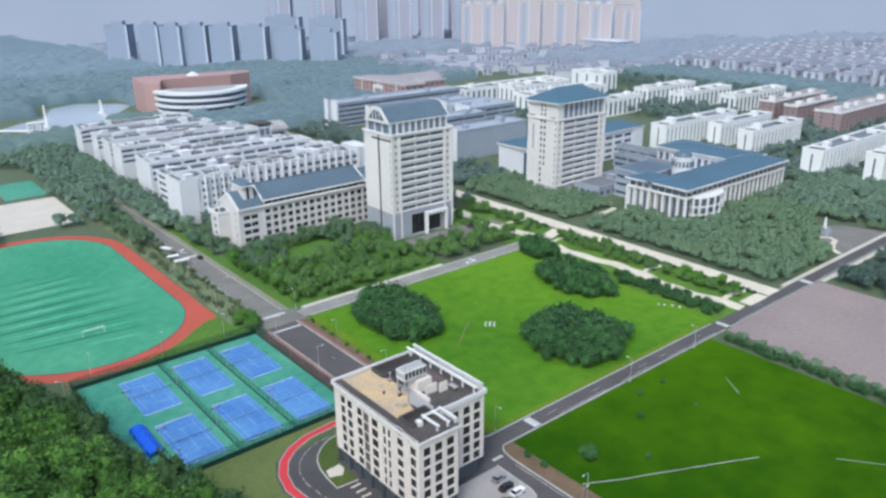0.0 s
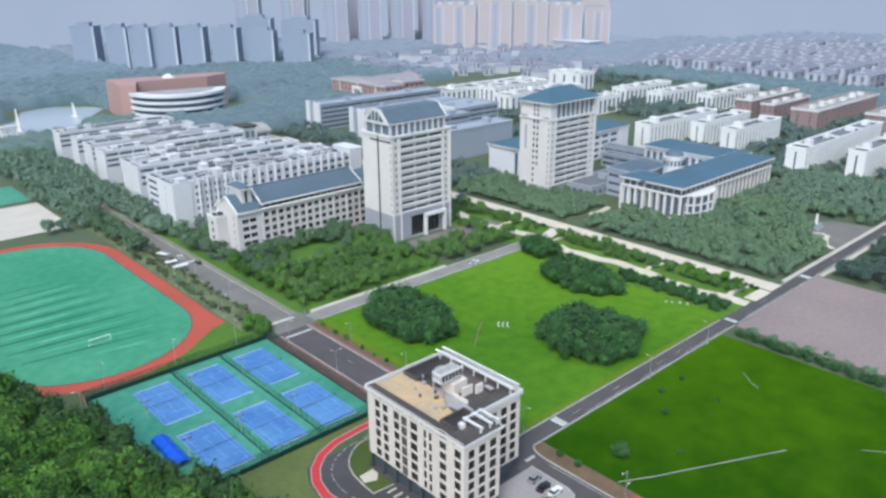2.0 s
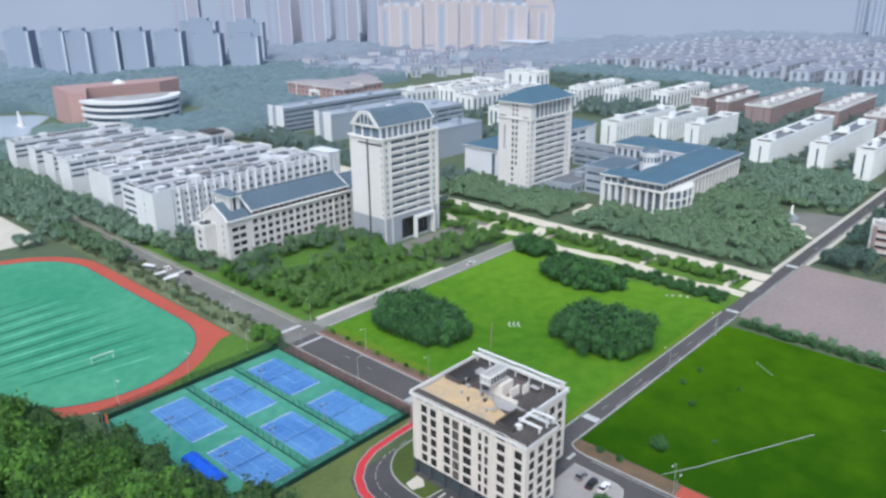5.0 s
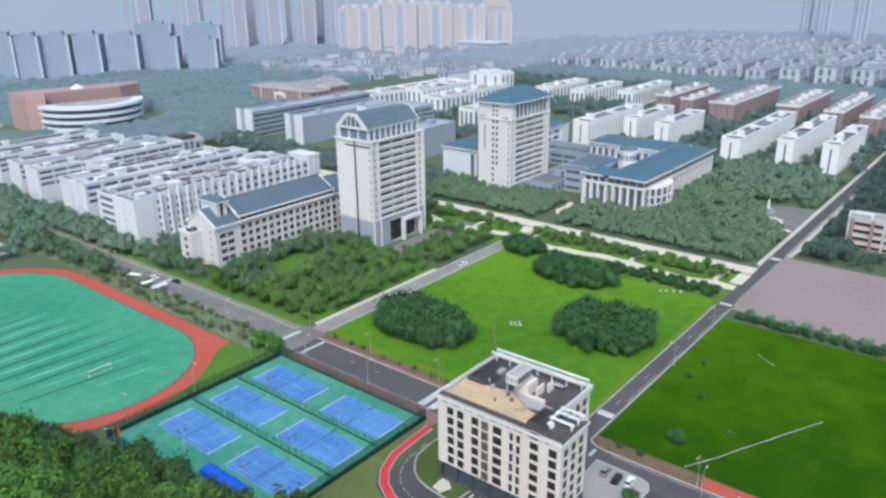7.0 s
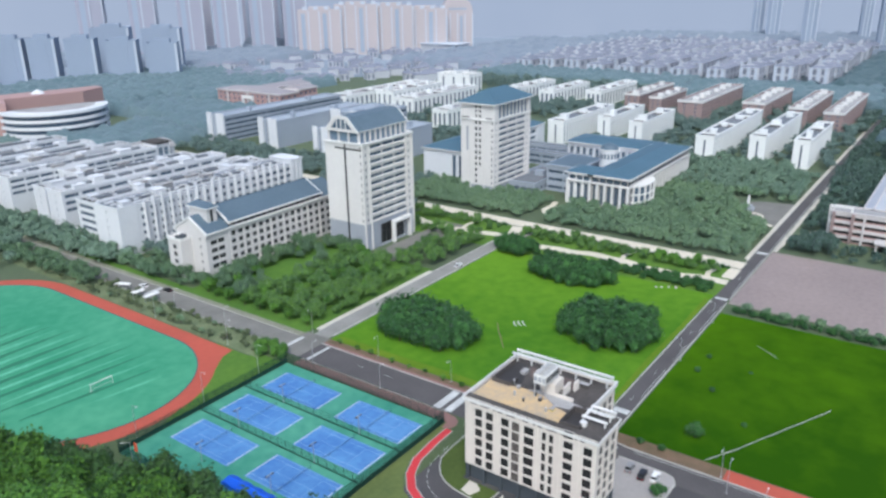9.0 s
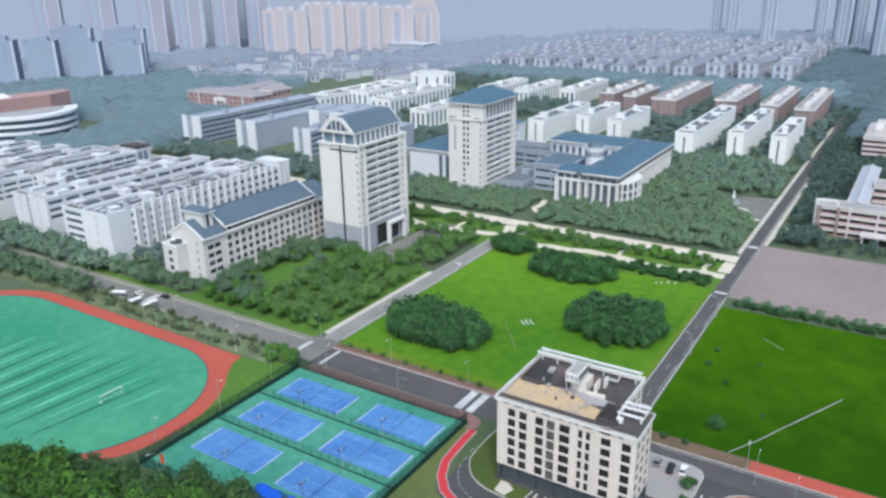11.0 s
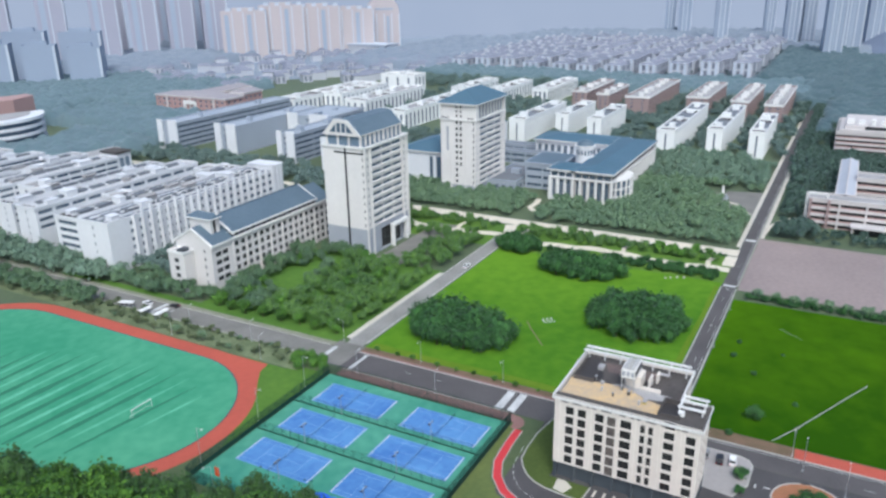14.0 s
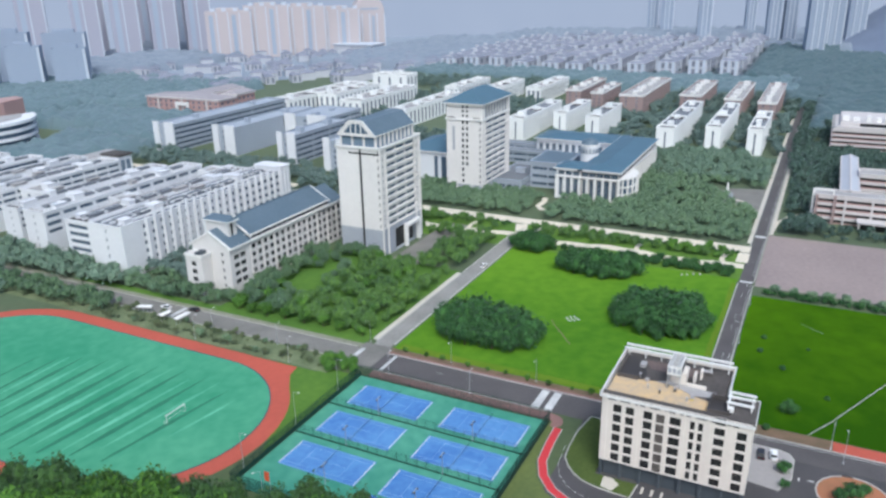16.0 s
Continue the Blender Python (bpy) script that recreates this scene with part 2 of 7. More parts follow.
PALEBLUE = material("haze_blue_render", (0.285, 0.335, 0.425), 0.9, (0.255, 0.305, 0.39), 0.02, 0.2)
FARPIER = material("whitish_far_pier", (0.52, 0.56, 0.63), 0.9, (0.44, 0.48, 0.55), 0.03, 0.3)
# the teal, hillside and estate street tones hold painted mist and haze
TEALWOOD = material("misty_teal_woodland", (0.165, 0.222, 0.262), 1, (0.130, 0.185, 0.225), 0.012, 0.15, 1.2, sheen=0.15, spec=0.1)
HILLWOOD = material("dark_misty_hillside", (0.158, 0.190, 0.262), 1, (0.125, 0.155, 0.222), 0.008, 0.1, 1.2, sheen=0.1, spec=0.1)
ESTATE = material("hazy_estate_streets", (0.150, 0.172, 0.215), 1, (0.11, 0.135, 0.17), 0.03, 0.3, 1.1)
# green leaf copy with haze blended into the base colour
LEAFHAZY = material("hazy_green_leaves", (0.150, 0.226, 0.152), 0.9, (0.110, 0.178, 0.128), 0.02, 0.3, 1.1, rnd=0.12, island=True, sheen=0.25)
LEAFDEEP = material("deep_green_leaves", (0.100, 0.168, 0.078), 0.85, (0.062, 0.118, 0.064), 0.04, 0.6, 1.3, rnd=0.2, island=True, sheen=0.2)
# dark leaf copy, turned bluish as painted haze
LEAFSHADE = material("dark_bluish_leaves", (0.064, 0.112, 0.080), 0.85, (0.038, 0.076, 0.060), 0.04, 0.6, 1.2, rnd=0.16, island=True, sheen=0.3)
# far render and roof colours are washed out to imitate haze
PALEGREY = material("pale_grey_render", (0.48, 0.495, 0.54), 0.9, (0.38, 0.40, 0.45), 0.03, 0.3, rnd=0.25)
FARROOF = material("haze_paled_roof_tile", (0.24, 0.25, 0.305), 0.9, (0.18, 0.195, 0.245), 0.04, 0.4, rnd=0.3)
FARRED = material("haze_paled_grey_roof", (0.34, 0.315, 0.33), 0.9, (0.27, 0.25, 0.27), 0.04, 0.4, rnd=0.2)
# plain is paled with blue: aerial haze set as its base colour
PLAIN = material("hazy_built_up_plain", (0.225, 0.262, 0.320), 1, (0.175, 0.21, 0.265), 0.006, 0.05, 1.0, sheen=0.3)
# pale base colour includes the bright sky reflected in the lake
WATER = material("sky_paled_water", (0.44, 0.50, 0.56), 0.12, (0.38, 0.44, 0.50), 0.02, 0.3, spec=0.5)
CARWHITE = material("white_car_paint", (0.8, 0.8, 0.8), 0.3, (0.75, 0.75, 0.75), 1, 4, spec=0.5)
CARDARK = material("dark_car_paint", (0.03, 0.03, 0.035), 0.3, (0.02, 0.02, 0.025), 1, 4, spec=0.5)
CARGREY = material("grey_car_paint", (0.28, 0.28, 0.29), 0.3, (0.22, 0.22, 0.23), 1, 4, spec=0.5)
BANNER = material("orange_red_banner", (0.62, 0.10, 0.03), 0.7, (0.5, 0.08, 0.03), 0.6, 3)
RUBBER = material("black_rubber", (0.02, 0.02, 0.02), 0.9)


# ---- mesh building ----
class Mesh:
    """Collects vertices and faces with a material slot for each face."""

    def __init__(self):
        self.v, self.f, self.m = [], [], []

    def face(self, pts, mat=0):
        k = len(self.v)
        self.v += [tuple(p) for p in pts]
        self.f.append(tuple(range(k, k + len(pts))))
        self.m.append(mat)

    def box(self, x0, y0, z0, x1, y1, z1, mat=0):
        k = len(self.v)
        self.v += [(x, y, z) for z in (z0, z1) for x, y in ((x0, y0), (x1, y0), (x1, y1), (x0, y1))]
        for q in ((3, 2, 1, 0), (4, 5, 6, 7), (0, 1, 5, 4), (1, 2, 6, 5), (2, 3, 7, 6), (3, 0, 4, 7)):
            self.f.append(tuple(k + i for i in q))
            self.m.append(mat)

    def ring(self, x0, y0, x1, y1, z0, z1, t, mat=0):
        """A parapet of thickness t inside the given outline."""
        self.box(x0, y0, z0, x1, y0 + t, z1, mat)
        self.box(x0, y1 - t, z0, x1, y1, z1, mat)
        self.box(x0, y0 + t, z0, x0 + t, y1 - t, z1, mat)
        self.box(x1 - t, y0 + t, z0, x1, y1 - t, z1, mat)

    def prism(self, pts, z0, z1, mat=0):
        """An upright prism over a counter-clockwise outline."""
        n, k = len(pts), len(self.v)
        self.v += [(x, y, z0) for x, y in pts] + [(x, y, z1) for x, y in pts]
        self.f.append(tuple(range(k + n - 1, k - 1, -1)))
        self.f.append(tuple(range(k + n, k + 2 * n)))
        self.f += [(k + i, k + (i + 1) % n, k + n + (i + 1) % n, k + n + i) for i in range(n)]
        self.m += [mat] * (n + 2)

    def tube(self, x, y, z0, z1, r0, r1, n=7, dx=0.0, dy=0.0, mat=0):
        k = len(self.v)
        for z, r, ox, oy in ((z0, r0, 0, 0), (z1, r1, dx, dy)):
            self.v += [(x + ox + r * math.cos(2 * math.pi * i / n), y + oy + r * math.sin(2 * math.pi * i / n), z) for i in range(n)]
        self.f += [(k + i, k + (i + 1) % n, k + n + (i + 1) % n, k + n + i) for i in range(n)]
        self.f.append(tuple(range(k + n, k + 2 * n)))
        self.m += [mat] * (n + 1)

    def gable(self, x0, y0, x1, y1, z, rise, over=1.0, hip=0.0, mat=0, end=0, thick=0.5):
        """A pitched roof with its ridge along x; hip: how far the ridge ends stand in."""
        x0, y0, x1, y1 = x0 - over, y0 - over, x1 + over, y1 + over
        ym = (y0 + y1) / 2
        a, b, c, d = (x0, y0, z), (x1, y0, z), (x1, y1, z), (x0, y1, z)
        r, s = (x0 + hip, ym, z + rise), (x1 - hip, ym, z + rise)
        self.face((a, b, s, r), mat)
        self.face((c, d, r, s), mat)
        self.face((d, a, r), mat if hip else end)
        self.face((b, c, s), mat if hip else end)
        self.box(x0, y0, z - thick, x1, y1, z - 0.01, end)

    def data(self, name, mats):
        me = bpy.data.meshes.new(name)
        me.from_pydata(self.v, [], self.f)
        for m in mats:
            me.materials.append(m)
        if len(mats) > 1:
            me.polygons.foreach_set("material_index", self.m)
        me.update()
        return me


def part(name, mesh, mats, parent=None, label=""):
    mats = mats if isinstance(mats, (list, tuple)) else [mats]
    ob = new(name, mesh.data(name, mats) if isinstance(mesh, Mesh) else mesh)
    ob.parent = parent
    return tagged(ob, label)


def thing(name, label, category, group="", kind="", at=(0, 0, 0)):
    ob = new(name)
    ob.empty_display_size = 0.5
    ob.location = at
    return tagged(ob, label, category, group, kind)


def slab(name, x0, y0, x1, y1, z, mat, label, category, low=-0.3):
    m = Mesh()
    m.box(x0, y0, low, x1, y1, z)
    return tagged(part(name, m, mat), label, category, kind="structure")


# ---- facades: walls with true openings, and a window in each ----
WINDOWS = {}


def window_mesh(w, h, glass, bars, frame_mat):
    key = (round(w, 2), round(h, 2), glass.name, bars, frame_mat.name)
    if key not in WINDOWS:
        m = Mesh()
        m.face(((0, 0, 0), (w, 0, 0), (w, 0, h), (0, 0, h)), 1)
        t = 0.09
        us = [0, t] + [w * i / bars + s for i in range(1, bars) for s in (-0.05, 0.05)] + [w - t, w]
        vs = [0, t, h - t, h]
        k = len(m.v)
        m.v += [(a, -0.06, b) for b in vs for a in us]
        for j in range(3):
            for i in range(len(us) - 1):
                if j != 1 or i % 2 == 0:
                    c = k + j * len(us) + i
                    m.f.append((c, c + 1, c + 1 + len(us), c + len(us)))
                    m.m.append(0)
        WINDOWS[key] = m.data("window", [frame_mat, glass])
    return WINDOWS[key]


def facade(wall, parent, o, u, w, h, wins, depth=0.35, glass=None, bars=2, frame_mat=None, name="window", mat=0):
    """A wall of width w and height h from the corner o along u, seen from outside, with openings (u0, v0, u1, v1)."""
    o, u = Vector(o), Vector(u)
    n = u.cross(Vector((0, 0, 1)))
    us = sorted({0.0, w, *(a for q in wins for a in (q[0], q[2]))})
    vs = sorted({0.0, h, *(a for q in wins for a in (q[1], q[3]))})
    P = lambda a, b, d=0.0: o + u * a + Vector((0, 0, b)) - n * d
    holes = set()
    for q in wins:
        i0, i1, j0, j1 = us.index(q[0]), us.index(q[2]), vs.index(q[1]), vs.index(q[3])
        holes |= {(i, j) for i in range(i0, i1) for j in range(j0, j1)}
        a, b, c, d = q
        for p, r in (((a, b), (c, b)), ((c, b), (c, d)), ((c, d), (a, d)), ((a, d), (a, b))):
            wall.face((P(*p), P(*r), P(*r, depth), P(*p, depth)), mat)
        ob = new(name, window_mesh(c - a, d - b, glass or GLASS, max(1, round((c - a) / 1.1)) if bars == 0 else bars, frame_mat or METAL))
        ob.parent = parent
        ob.matrix_basis = Matrix.Translation(P(a, b, depth - 0.02)) @ Matrix(((u.x, -n.x, 0, 0), (u.y, -n.y, 0, 0), (0, 0, 1, 0), (0, 0, 0, 1)))
    for j in range(len(vs) - 1):
        i = 0
        while i < len(us) - 1:
            if (i, j) in holes:
                i += 1
                continue
            k = i
            while k < len(us) - 1 and (k, j) not in holes:
                k += 1
            wall.face((P(us[i], vs[j]), P(us[k], vs[j]), P(us[k], vs[j + 1]), P(us[i], vs[j + 1])), mat)
            i = k


def grid(w, cols, ww, floors, first, step, wh, margin=0.0):
    """Openings in even columns and floors."""
    pitch = (w - 2 * margin) / cols
    return [(round(margin + pitch * (c + 0.5) - ww / 2, 3), round(first + step * f, 3), round(margin + pitch * (c + 0.5) + ww / 2, 3), round(first + step * f + wh, 3)) for f in range(floors) for c in range(cols)]


def four_walls(wall, parent, x0, y0, x1, y1, z0, z1, west=(), south=(), east=(), north=(), **kw):
    h = z1 - z0
    facade(wall, parent, (x0, y1, z0), (0, -1, 0), y1 - y0, h, list(west), **kw)
    facade(wall, parent, (x0, y0, z0), (1, 0, 0), x1 - x0, h, list(south), **kw)
    facade(wall, parent, (x1, y0, z0), (0, 1, 0), y1 - y0, h, list(east), **kw)
    facade(wall, parent, (x1, y1, z0), (-1, 0, 0), x1 - x0, h, list(north), **kw)


# ---- ground, roads and paved surfaces ----
m = Mesh()
m.box(-4000, -4000, -1, 4000, 4000, 0)
tagged(part("ground", m, GROUND), "rough green ground between roads and buildings", "ground", kind="structure")


SWELLS = []


def swell(x, y):
    """Height of the lawn that covers a place."""
    for x0, y0, x1, y1, rise, step, base in SWELLS:
        if x0 - 0.01 <= x <= x1 + 0.01 and y0 - 0.01 <= y <= y1 + 0.01:
            edge = max(0, min(1, min(x - x0, x1 - x, y - y0, y1 - y) / (4 * step)))
            return base + edge * (rise * (0.5 + 0.5 * noise.noise((x * 0.02, y * 0.02, 3.0))) + 0.06 * noise.noise((x * 0.1, y * 0.1, 0)))
    return 0.05


def drape(mesh, pts, width, up=0.06):
    """A thin band laid over the lawn."""
    fine = [pts[0]]
    for a, b in zip(pts, pts[1:]):
        k = max(1, round(math.dist(a, b) / 2))
        fine += [(a[0] + (b[0] - a[0]) * i / k, a[1] + (b[1] - a[1]) * i / k) for i in range(1, k + 1)]
    left, right = ribbon(fine, width)
    for i in range(len(fine) - 1):
        mesh.face([(q.x, q.y, swell(q.x, q.y) + up) for q in (right[i], right[i + 1], left[i + 1], left[i])])


def rolling(name, x0, y0, x1, y1, mat, label, rise, step=4.0, base=0.06):
    """A lawn with gentle swells, level at its edges."""
    nx, ny = round((x1 - x0) / step), round((y1 - y0) / step)
    v = []
    SWELLS.append((x0, y0, x1, y1, rise, step, base))
    for j in range(ny + 1):
        for i in range(nx + 1):
            x, y = x0 + (x1 - x0) * i / nx, y0 + (y1 - y0) * j / ny
            v.append((x, y, swell(x, y)))
    f = [(j * (nx + 1) + i, j * (nx + 1) + i + 1, (j + 1) * (nx + 1) + i + 1, (j + 1) * (nx + 1) + i) for j in range(ny) for i in range(nx)]
    me = bpy.data.meshes.new(name)
    me.from_pydata(v, [], f)
    me.materials.append(mat)
    me.polygons.foreach_set("use_smooth", [True] * len(f))
    return tagged(new(name, me), label, "lawn", kind="structure")


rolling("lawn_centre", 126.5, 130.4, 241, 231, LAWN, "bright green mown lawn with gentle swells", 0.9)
rolling("lawn_south", 129, -90, 225.5, 123.4, FIELD, "rough green meadow beside the road", 0.8)


def ribbon(pts, width):
    """Left and right edges of a band along a polyline."""
    left, right = [], []
    for i, p in enumerate(pts):
        a, b = Vector(pts[max(i - 1, 0)]), Vector(pts[min(i + 1, len(pts) - 1)])
        d = (b - a).normalized()
        s = Vector((-d.y, d.x)) * width / 2
        left.append(Vector(p) + s)
        right.append(Vector(p) - s)
    return left, right


def band(mesh, pts, width, z0, z1, mat=0):
    left, right = ribbon(pts, width)
    for i in range(len(pts) - 1):
        mesh.prism([tuple(q) for q in (right[i], right[i + 1], left[i + 1], left[i])], z0, z1, mat)


m = Mesh()
m.prism([(115, -120), (123.2, -120), (123.2, 118), (123.7, 121.6), (125.4, 124.2), (125.4, 130), (123.2, 131), (122, 133.4), (122, 231), (110.5, 231), (110.5, 158), (115, 156)], -0.3, 0.06)
tagged(part("road_west", m, ROADGREY), "dark asphalt campus road with white markings", "road", kind="structure")
slab("road_junction", 110.5, 231, 126.5, 242, 0.061, LANE, "worn grey road junction", "road")
slab("roadside_grass", 125.4, 242.2, 129.1, 392, 0.06, GROVEGRASS, "grass strip under street trees", "verge")
slab("footway_north", 122.7, 242, 125.3, 600, 0.10, GRAVEL, "dusty grey footway under street trees", "pavement")
slab("road_north", 113.2, 242, 122.4, 640, 0.062, LANE, "worn grey road lined with trees", "road")
slab("road_east", 122, 124.4, 760, 129.7, 0.064, ROADGREY, "dark asphalt road running straight into the distance", "road")
slab("lane", 126.5, 232.2, 262, 238.8, 0.066, LANEPALE, "pale concrete lane beside the lawn", "road")
m = Mesh()
m.prism([(103.2, 163.9), (104.6, 163.0), (106.4, 162.8), (108.4, 163.6), (109.5, 165.2), (110.2, 169), (110.2, 229), (106.2, 229), (106.2, 166), (103.2, 165.8)], 0, 0.12)
tagged(part("pavement_west", m, BRICKWALK), "reddish paved footway beside the tennis courts", "pavement", kind="structure")
slab("footway_lane", 130, 239.6, 200, 241.4, 0.12, PALE, "pale footway along the lane", "pavement")
slab("footway_east", 122.4, 133.4, 123.7, 230.8, 0.12, BRICKWALK, "narrow reddish footway beside the lawn", "pavement")
slab("planted_verge", 123.7, 133.4, 126.6, 230.8, 0.1, BROWNVERGE, "brownish planted verge beside the lawn", "verge")
slab("verge_north", 102.2, 242.2, 112.8, 420, 0.05, SCRUBGRASS, "patchy olive grass verge with small shrubs", "verge")
slab("footway_road", 290, 130.2, 640, 131.9, 0.1, PALE, "pale footway along the straight road", "pavement")
slab("footway_halls", 307, 121.8, 640, 123.6, 0.1, PALE, "pale footway along the straight road", "pavement")
slab("estate_ground", 846, 192, 1345, 640, 0.045, ESTATE, "hazy grey streets and yards of the villa estate", "ground")
slab("plaza", 236, 10, 306, 123.6, 0.05, PINK, "wide empty pinkish paved plaza", "plaza")
slab("garden_lawn", 241, 130, 274.8, 300, 0.04, GARDENGRASS, "light green garden strip beside the avenue", "lawn")
slab("main_path", 276.2, 129.4, 285, 420, 0.08, AVENUE, "pale stone avenue between trees", "path")
slab("north_path", 288.4, 420.5, 295.6, 580, 0.08, AVENUE, "pale stone avenue behind the teaching blocks", "path")
slab("north_link", 285.2, 396, 295.6, 420, 0.078, AVENUE, "pale stone link between two avenues", "path")
slab("forecourt", 200, 262, 262, 276.5, 0.05, LANE, "grey paved forecourt before the tower", "pavement")
m = Mesh()
m.prism([(99.8, 105.2), (106, 102.3), (115, 102.2), (117.3, 103.4), (118.2, 106), (118.4, 118.5), (101.5, 118.5)], 0, 0.1)
tagged(part("car_park", m, MAUVE), "greyish concrete parking area beside the building", "pavement", kind="structure")
m = Mesh()
band(m, [(99.8, 105.2), (106, 102.3), (115, 102.2), (117.3, 103.4), (118.2, 106), (118.4, 118.5)], 0.35, 0, 0.22)
tagged(part("car_park_kerb", m, KERB), "pale kerb round the parking area", "kerb", kind="structure")
slab("service_yard", 70, 60, 114.9, 158, 0.03, ASPHALT, "asphalt yard around the office building", "road")
m = Mesh()
m.prism([(123.6, 93.2), (128.8, 93.2), (128.9, 123.5), (125.6, 123.7), (124.1, 121.4), (123.6, 118)], 0, 0.09)
tagged(part("grass_verge", m, BROWNVERGE), "brownish trodden verge beside the road", "verge", kind="structure")
slab("soil_verge", 123.6, 40, 128.6, 93.1, 0.05, ORANGE, "bright red surfaced strip beside the road", "verge")
slab("grove_lawn", 129.2, 241, 202, 312, 0.045, GROVEGRASS, "bright grass clearings in the grove", "lawn")
m = Mesh()
m.prism([(344, 131.8), (392, 131.8), (388, 150), (374, 162), (362, 158), (352, 146)], 0, 0.06)
tagged(part("monument_court", m, LANE), "grey paved court round a monument", "pavement", kind="structure")
m = Mesh()
band(m, [(345, 133), (349, 138), (356, 141), (362, 142.5), (364, 146), (361, 150)], 2.4, 0, 0.09)
band(m, [(303.5, 232), (304, 240), (309, 243.5), (318, 243), (326, 245)], 3.2, 0, 0.09)
band(m, [(314, 122.4), (330, 121.2), (344, 116), (350, 111), (352, 107.5)], 1.6, 0, 0.09)
tagged(part("curved_path", m, AVENUE), "pale curving footpath between trees", "path", kind="structure")
slab("sports_yard", 57, 414, 98, 474, 0.05, PALE, "pale grey sports yard behind the track", "pavement")
slab("teal_court", 74, 482, 97, 524, 0.05, COURTGREEN, "faded teal ball court among trees", "pavement")
slab("far_court", 44, 490, 73.6, 560, 0.05, ORANGE, "orange-red ball court among trees", "pavement")

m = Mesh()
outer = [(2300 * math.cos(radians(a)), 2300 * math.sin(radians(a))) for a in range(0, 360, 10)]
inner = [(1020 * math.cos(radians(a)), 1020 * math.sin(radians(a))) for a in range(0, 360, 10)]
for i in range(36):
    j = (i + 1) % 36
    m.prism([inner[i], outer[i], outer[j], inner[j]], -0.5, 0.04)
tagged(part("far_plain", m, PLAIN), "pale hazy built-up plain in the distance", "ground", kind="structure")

# garden strip with winding pale path
m = Mesh()
path = [(256.4 + 1.6 * math.sin(y * 0.11) + 0.7 * math.sin(y * 0.37), y) for y in range(130, 302, 3)]
band(m, path, 5.6, 0, 0.09)
for y in (138, 176, 228, 262):
    band(m, [(254, y), (264, y + 2), (275, y)], 2.2, 0, 0.085)
band(m, [(262, 131.5), (275, 131.5)], 5, 0, 0.087)
band(m, [(262, 235.5), (275, 240)], 6, 0, 0.088)
tagged(part("garden_path", m, AVENUE), "pale winding stone path through the garden strip", "path", kind="structure")

m = Mesh()
for x0, x1, y0, y1 in ((110.2, 110.5, 169, 229), (123.2, 123.6, -120, 118), (122, 122.4, 133.4, 231), (112.9, 113.1, 243, 640), (122.4, 122.65, 243, 640),
                       (126, 236, 129.8, 130.2), (126, 236, 123.9, 124.3), (306, 700, 123.9, 124.3), (286, 700, 129.8, 130.2), (129, 240, 231.6, 232.2), (129, 255, 238.8, 239.4), (239, 306, 123.9, 124.3)):
    m.box(x0, y0, -0.1, x1, y1, 0.2)
band(m, [(123.4, 118), (123.9, 121.4), (125, 123.4), (126, 124.1)], 0.4, -0.1, 0.2)
band(m, [(126, 130), (124, 130.4), (122.7, 131.6), (122.2, 133.4)], 0.4, -0.1, 0.2)
tagged(part("kerb", m, KERB), "pale stone kerbs along the roads", "kerb", kind="structure")

m = Mesh()
for y in (-60, -41, -22, -3, 16, 35, 54, 74, 140, 196, 207):
    m.box(117.3, y, 0.05, 117.42, y + 2.6, 0.072)
for x in (146, 166, 190, 201, 222, 262, 330, 410, 520, 640):
    m.box(x, 127.0, 0.05, x + 4, 127.1, 0.076)
for x0, x1 in ((150, 171), (178, 192), (204, 232), (246, 297), (306, 420), (440, 600)):
    m.box(x0, 125.0, 0.05, x1, 125.12, 0.076)
m.box(122.3, -110, 0.05, 122.45, 116, 0.071)
for y, d in ((226.4, 1.2), (168.0, 2.4), (171.9, 2.5)):
    m.box(111, y, 0.05, 121.7, y + d, 0.073)
m.box(119.0, 120.4, 0.05, 122.4, 121.4, 0.073)
m.box(106.2, 100.4, 0.03, 107.6, 100.8, 0.05)
m.box(107.2, 97.0, 0.03, 107.6, 98.6, 0.05)
m.box(113, 239.5, 0.05, 122.4, 241.2, 0.075)
m.box(113.4, 322, 0.05, 122.2, 324, 0.075)
m.box(138.8, 124.7, 0.05, 141.4, 129.4, 0.077)
m.box(238, 124.7, 0.05, 240, 129.4, 0.077)
m.box(300, 124.7, 0.05, 303, 129.4, 0.077)
tagged(part("road_markings", m, LINE), "white painted dashes and crossing bars", "marking", kind="structure")

# red lane curving round the yard, and the lawn island inside it
curve = [(103.2, 163.2), (96, 163.0), (87, 162.2), (81, 159.8), (76.5, 156), (73.6, 151), (72.3, 145), (73, 136), (76, 126), (80, 112), (82, 95)]
m = Mesh()
band(m, curve, 2.1, 0, 0.08)
tagged(part("red_lane", m, REDLANE), "bright red painted cycle lane curving round the yard", "lane", kind="structure")
m = Mesh()
for off in (1.2, -1.2):
    left, right = ribbon(curve, 2 * abs(off))
    band(m, [tuple(q) for q in (left if off > 0 else right)], 0.22, 0, 0.16)
isl = [(113, 148), (113, 156.4), (104, 157.8), (96, 157.7), (91, 157.2), (87.8, 155.4), (85.2, 153.2), (83.3, 150.4), (82.2, 147), (81.6, 142), (81.4, 137.6), (87.4, 137), (87.4, 148)]
band(m, isl[:12], 0.34, 0, 0.2)
tagged(part("yard_kerb", m, KERB), "pale kerbs along the red lane and lawn island", "kerb", kind="structure")
m = Mesh()
inner, _ = ribbon(curve[1:], 8.4)
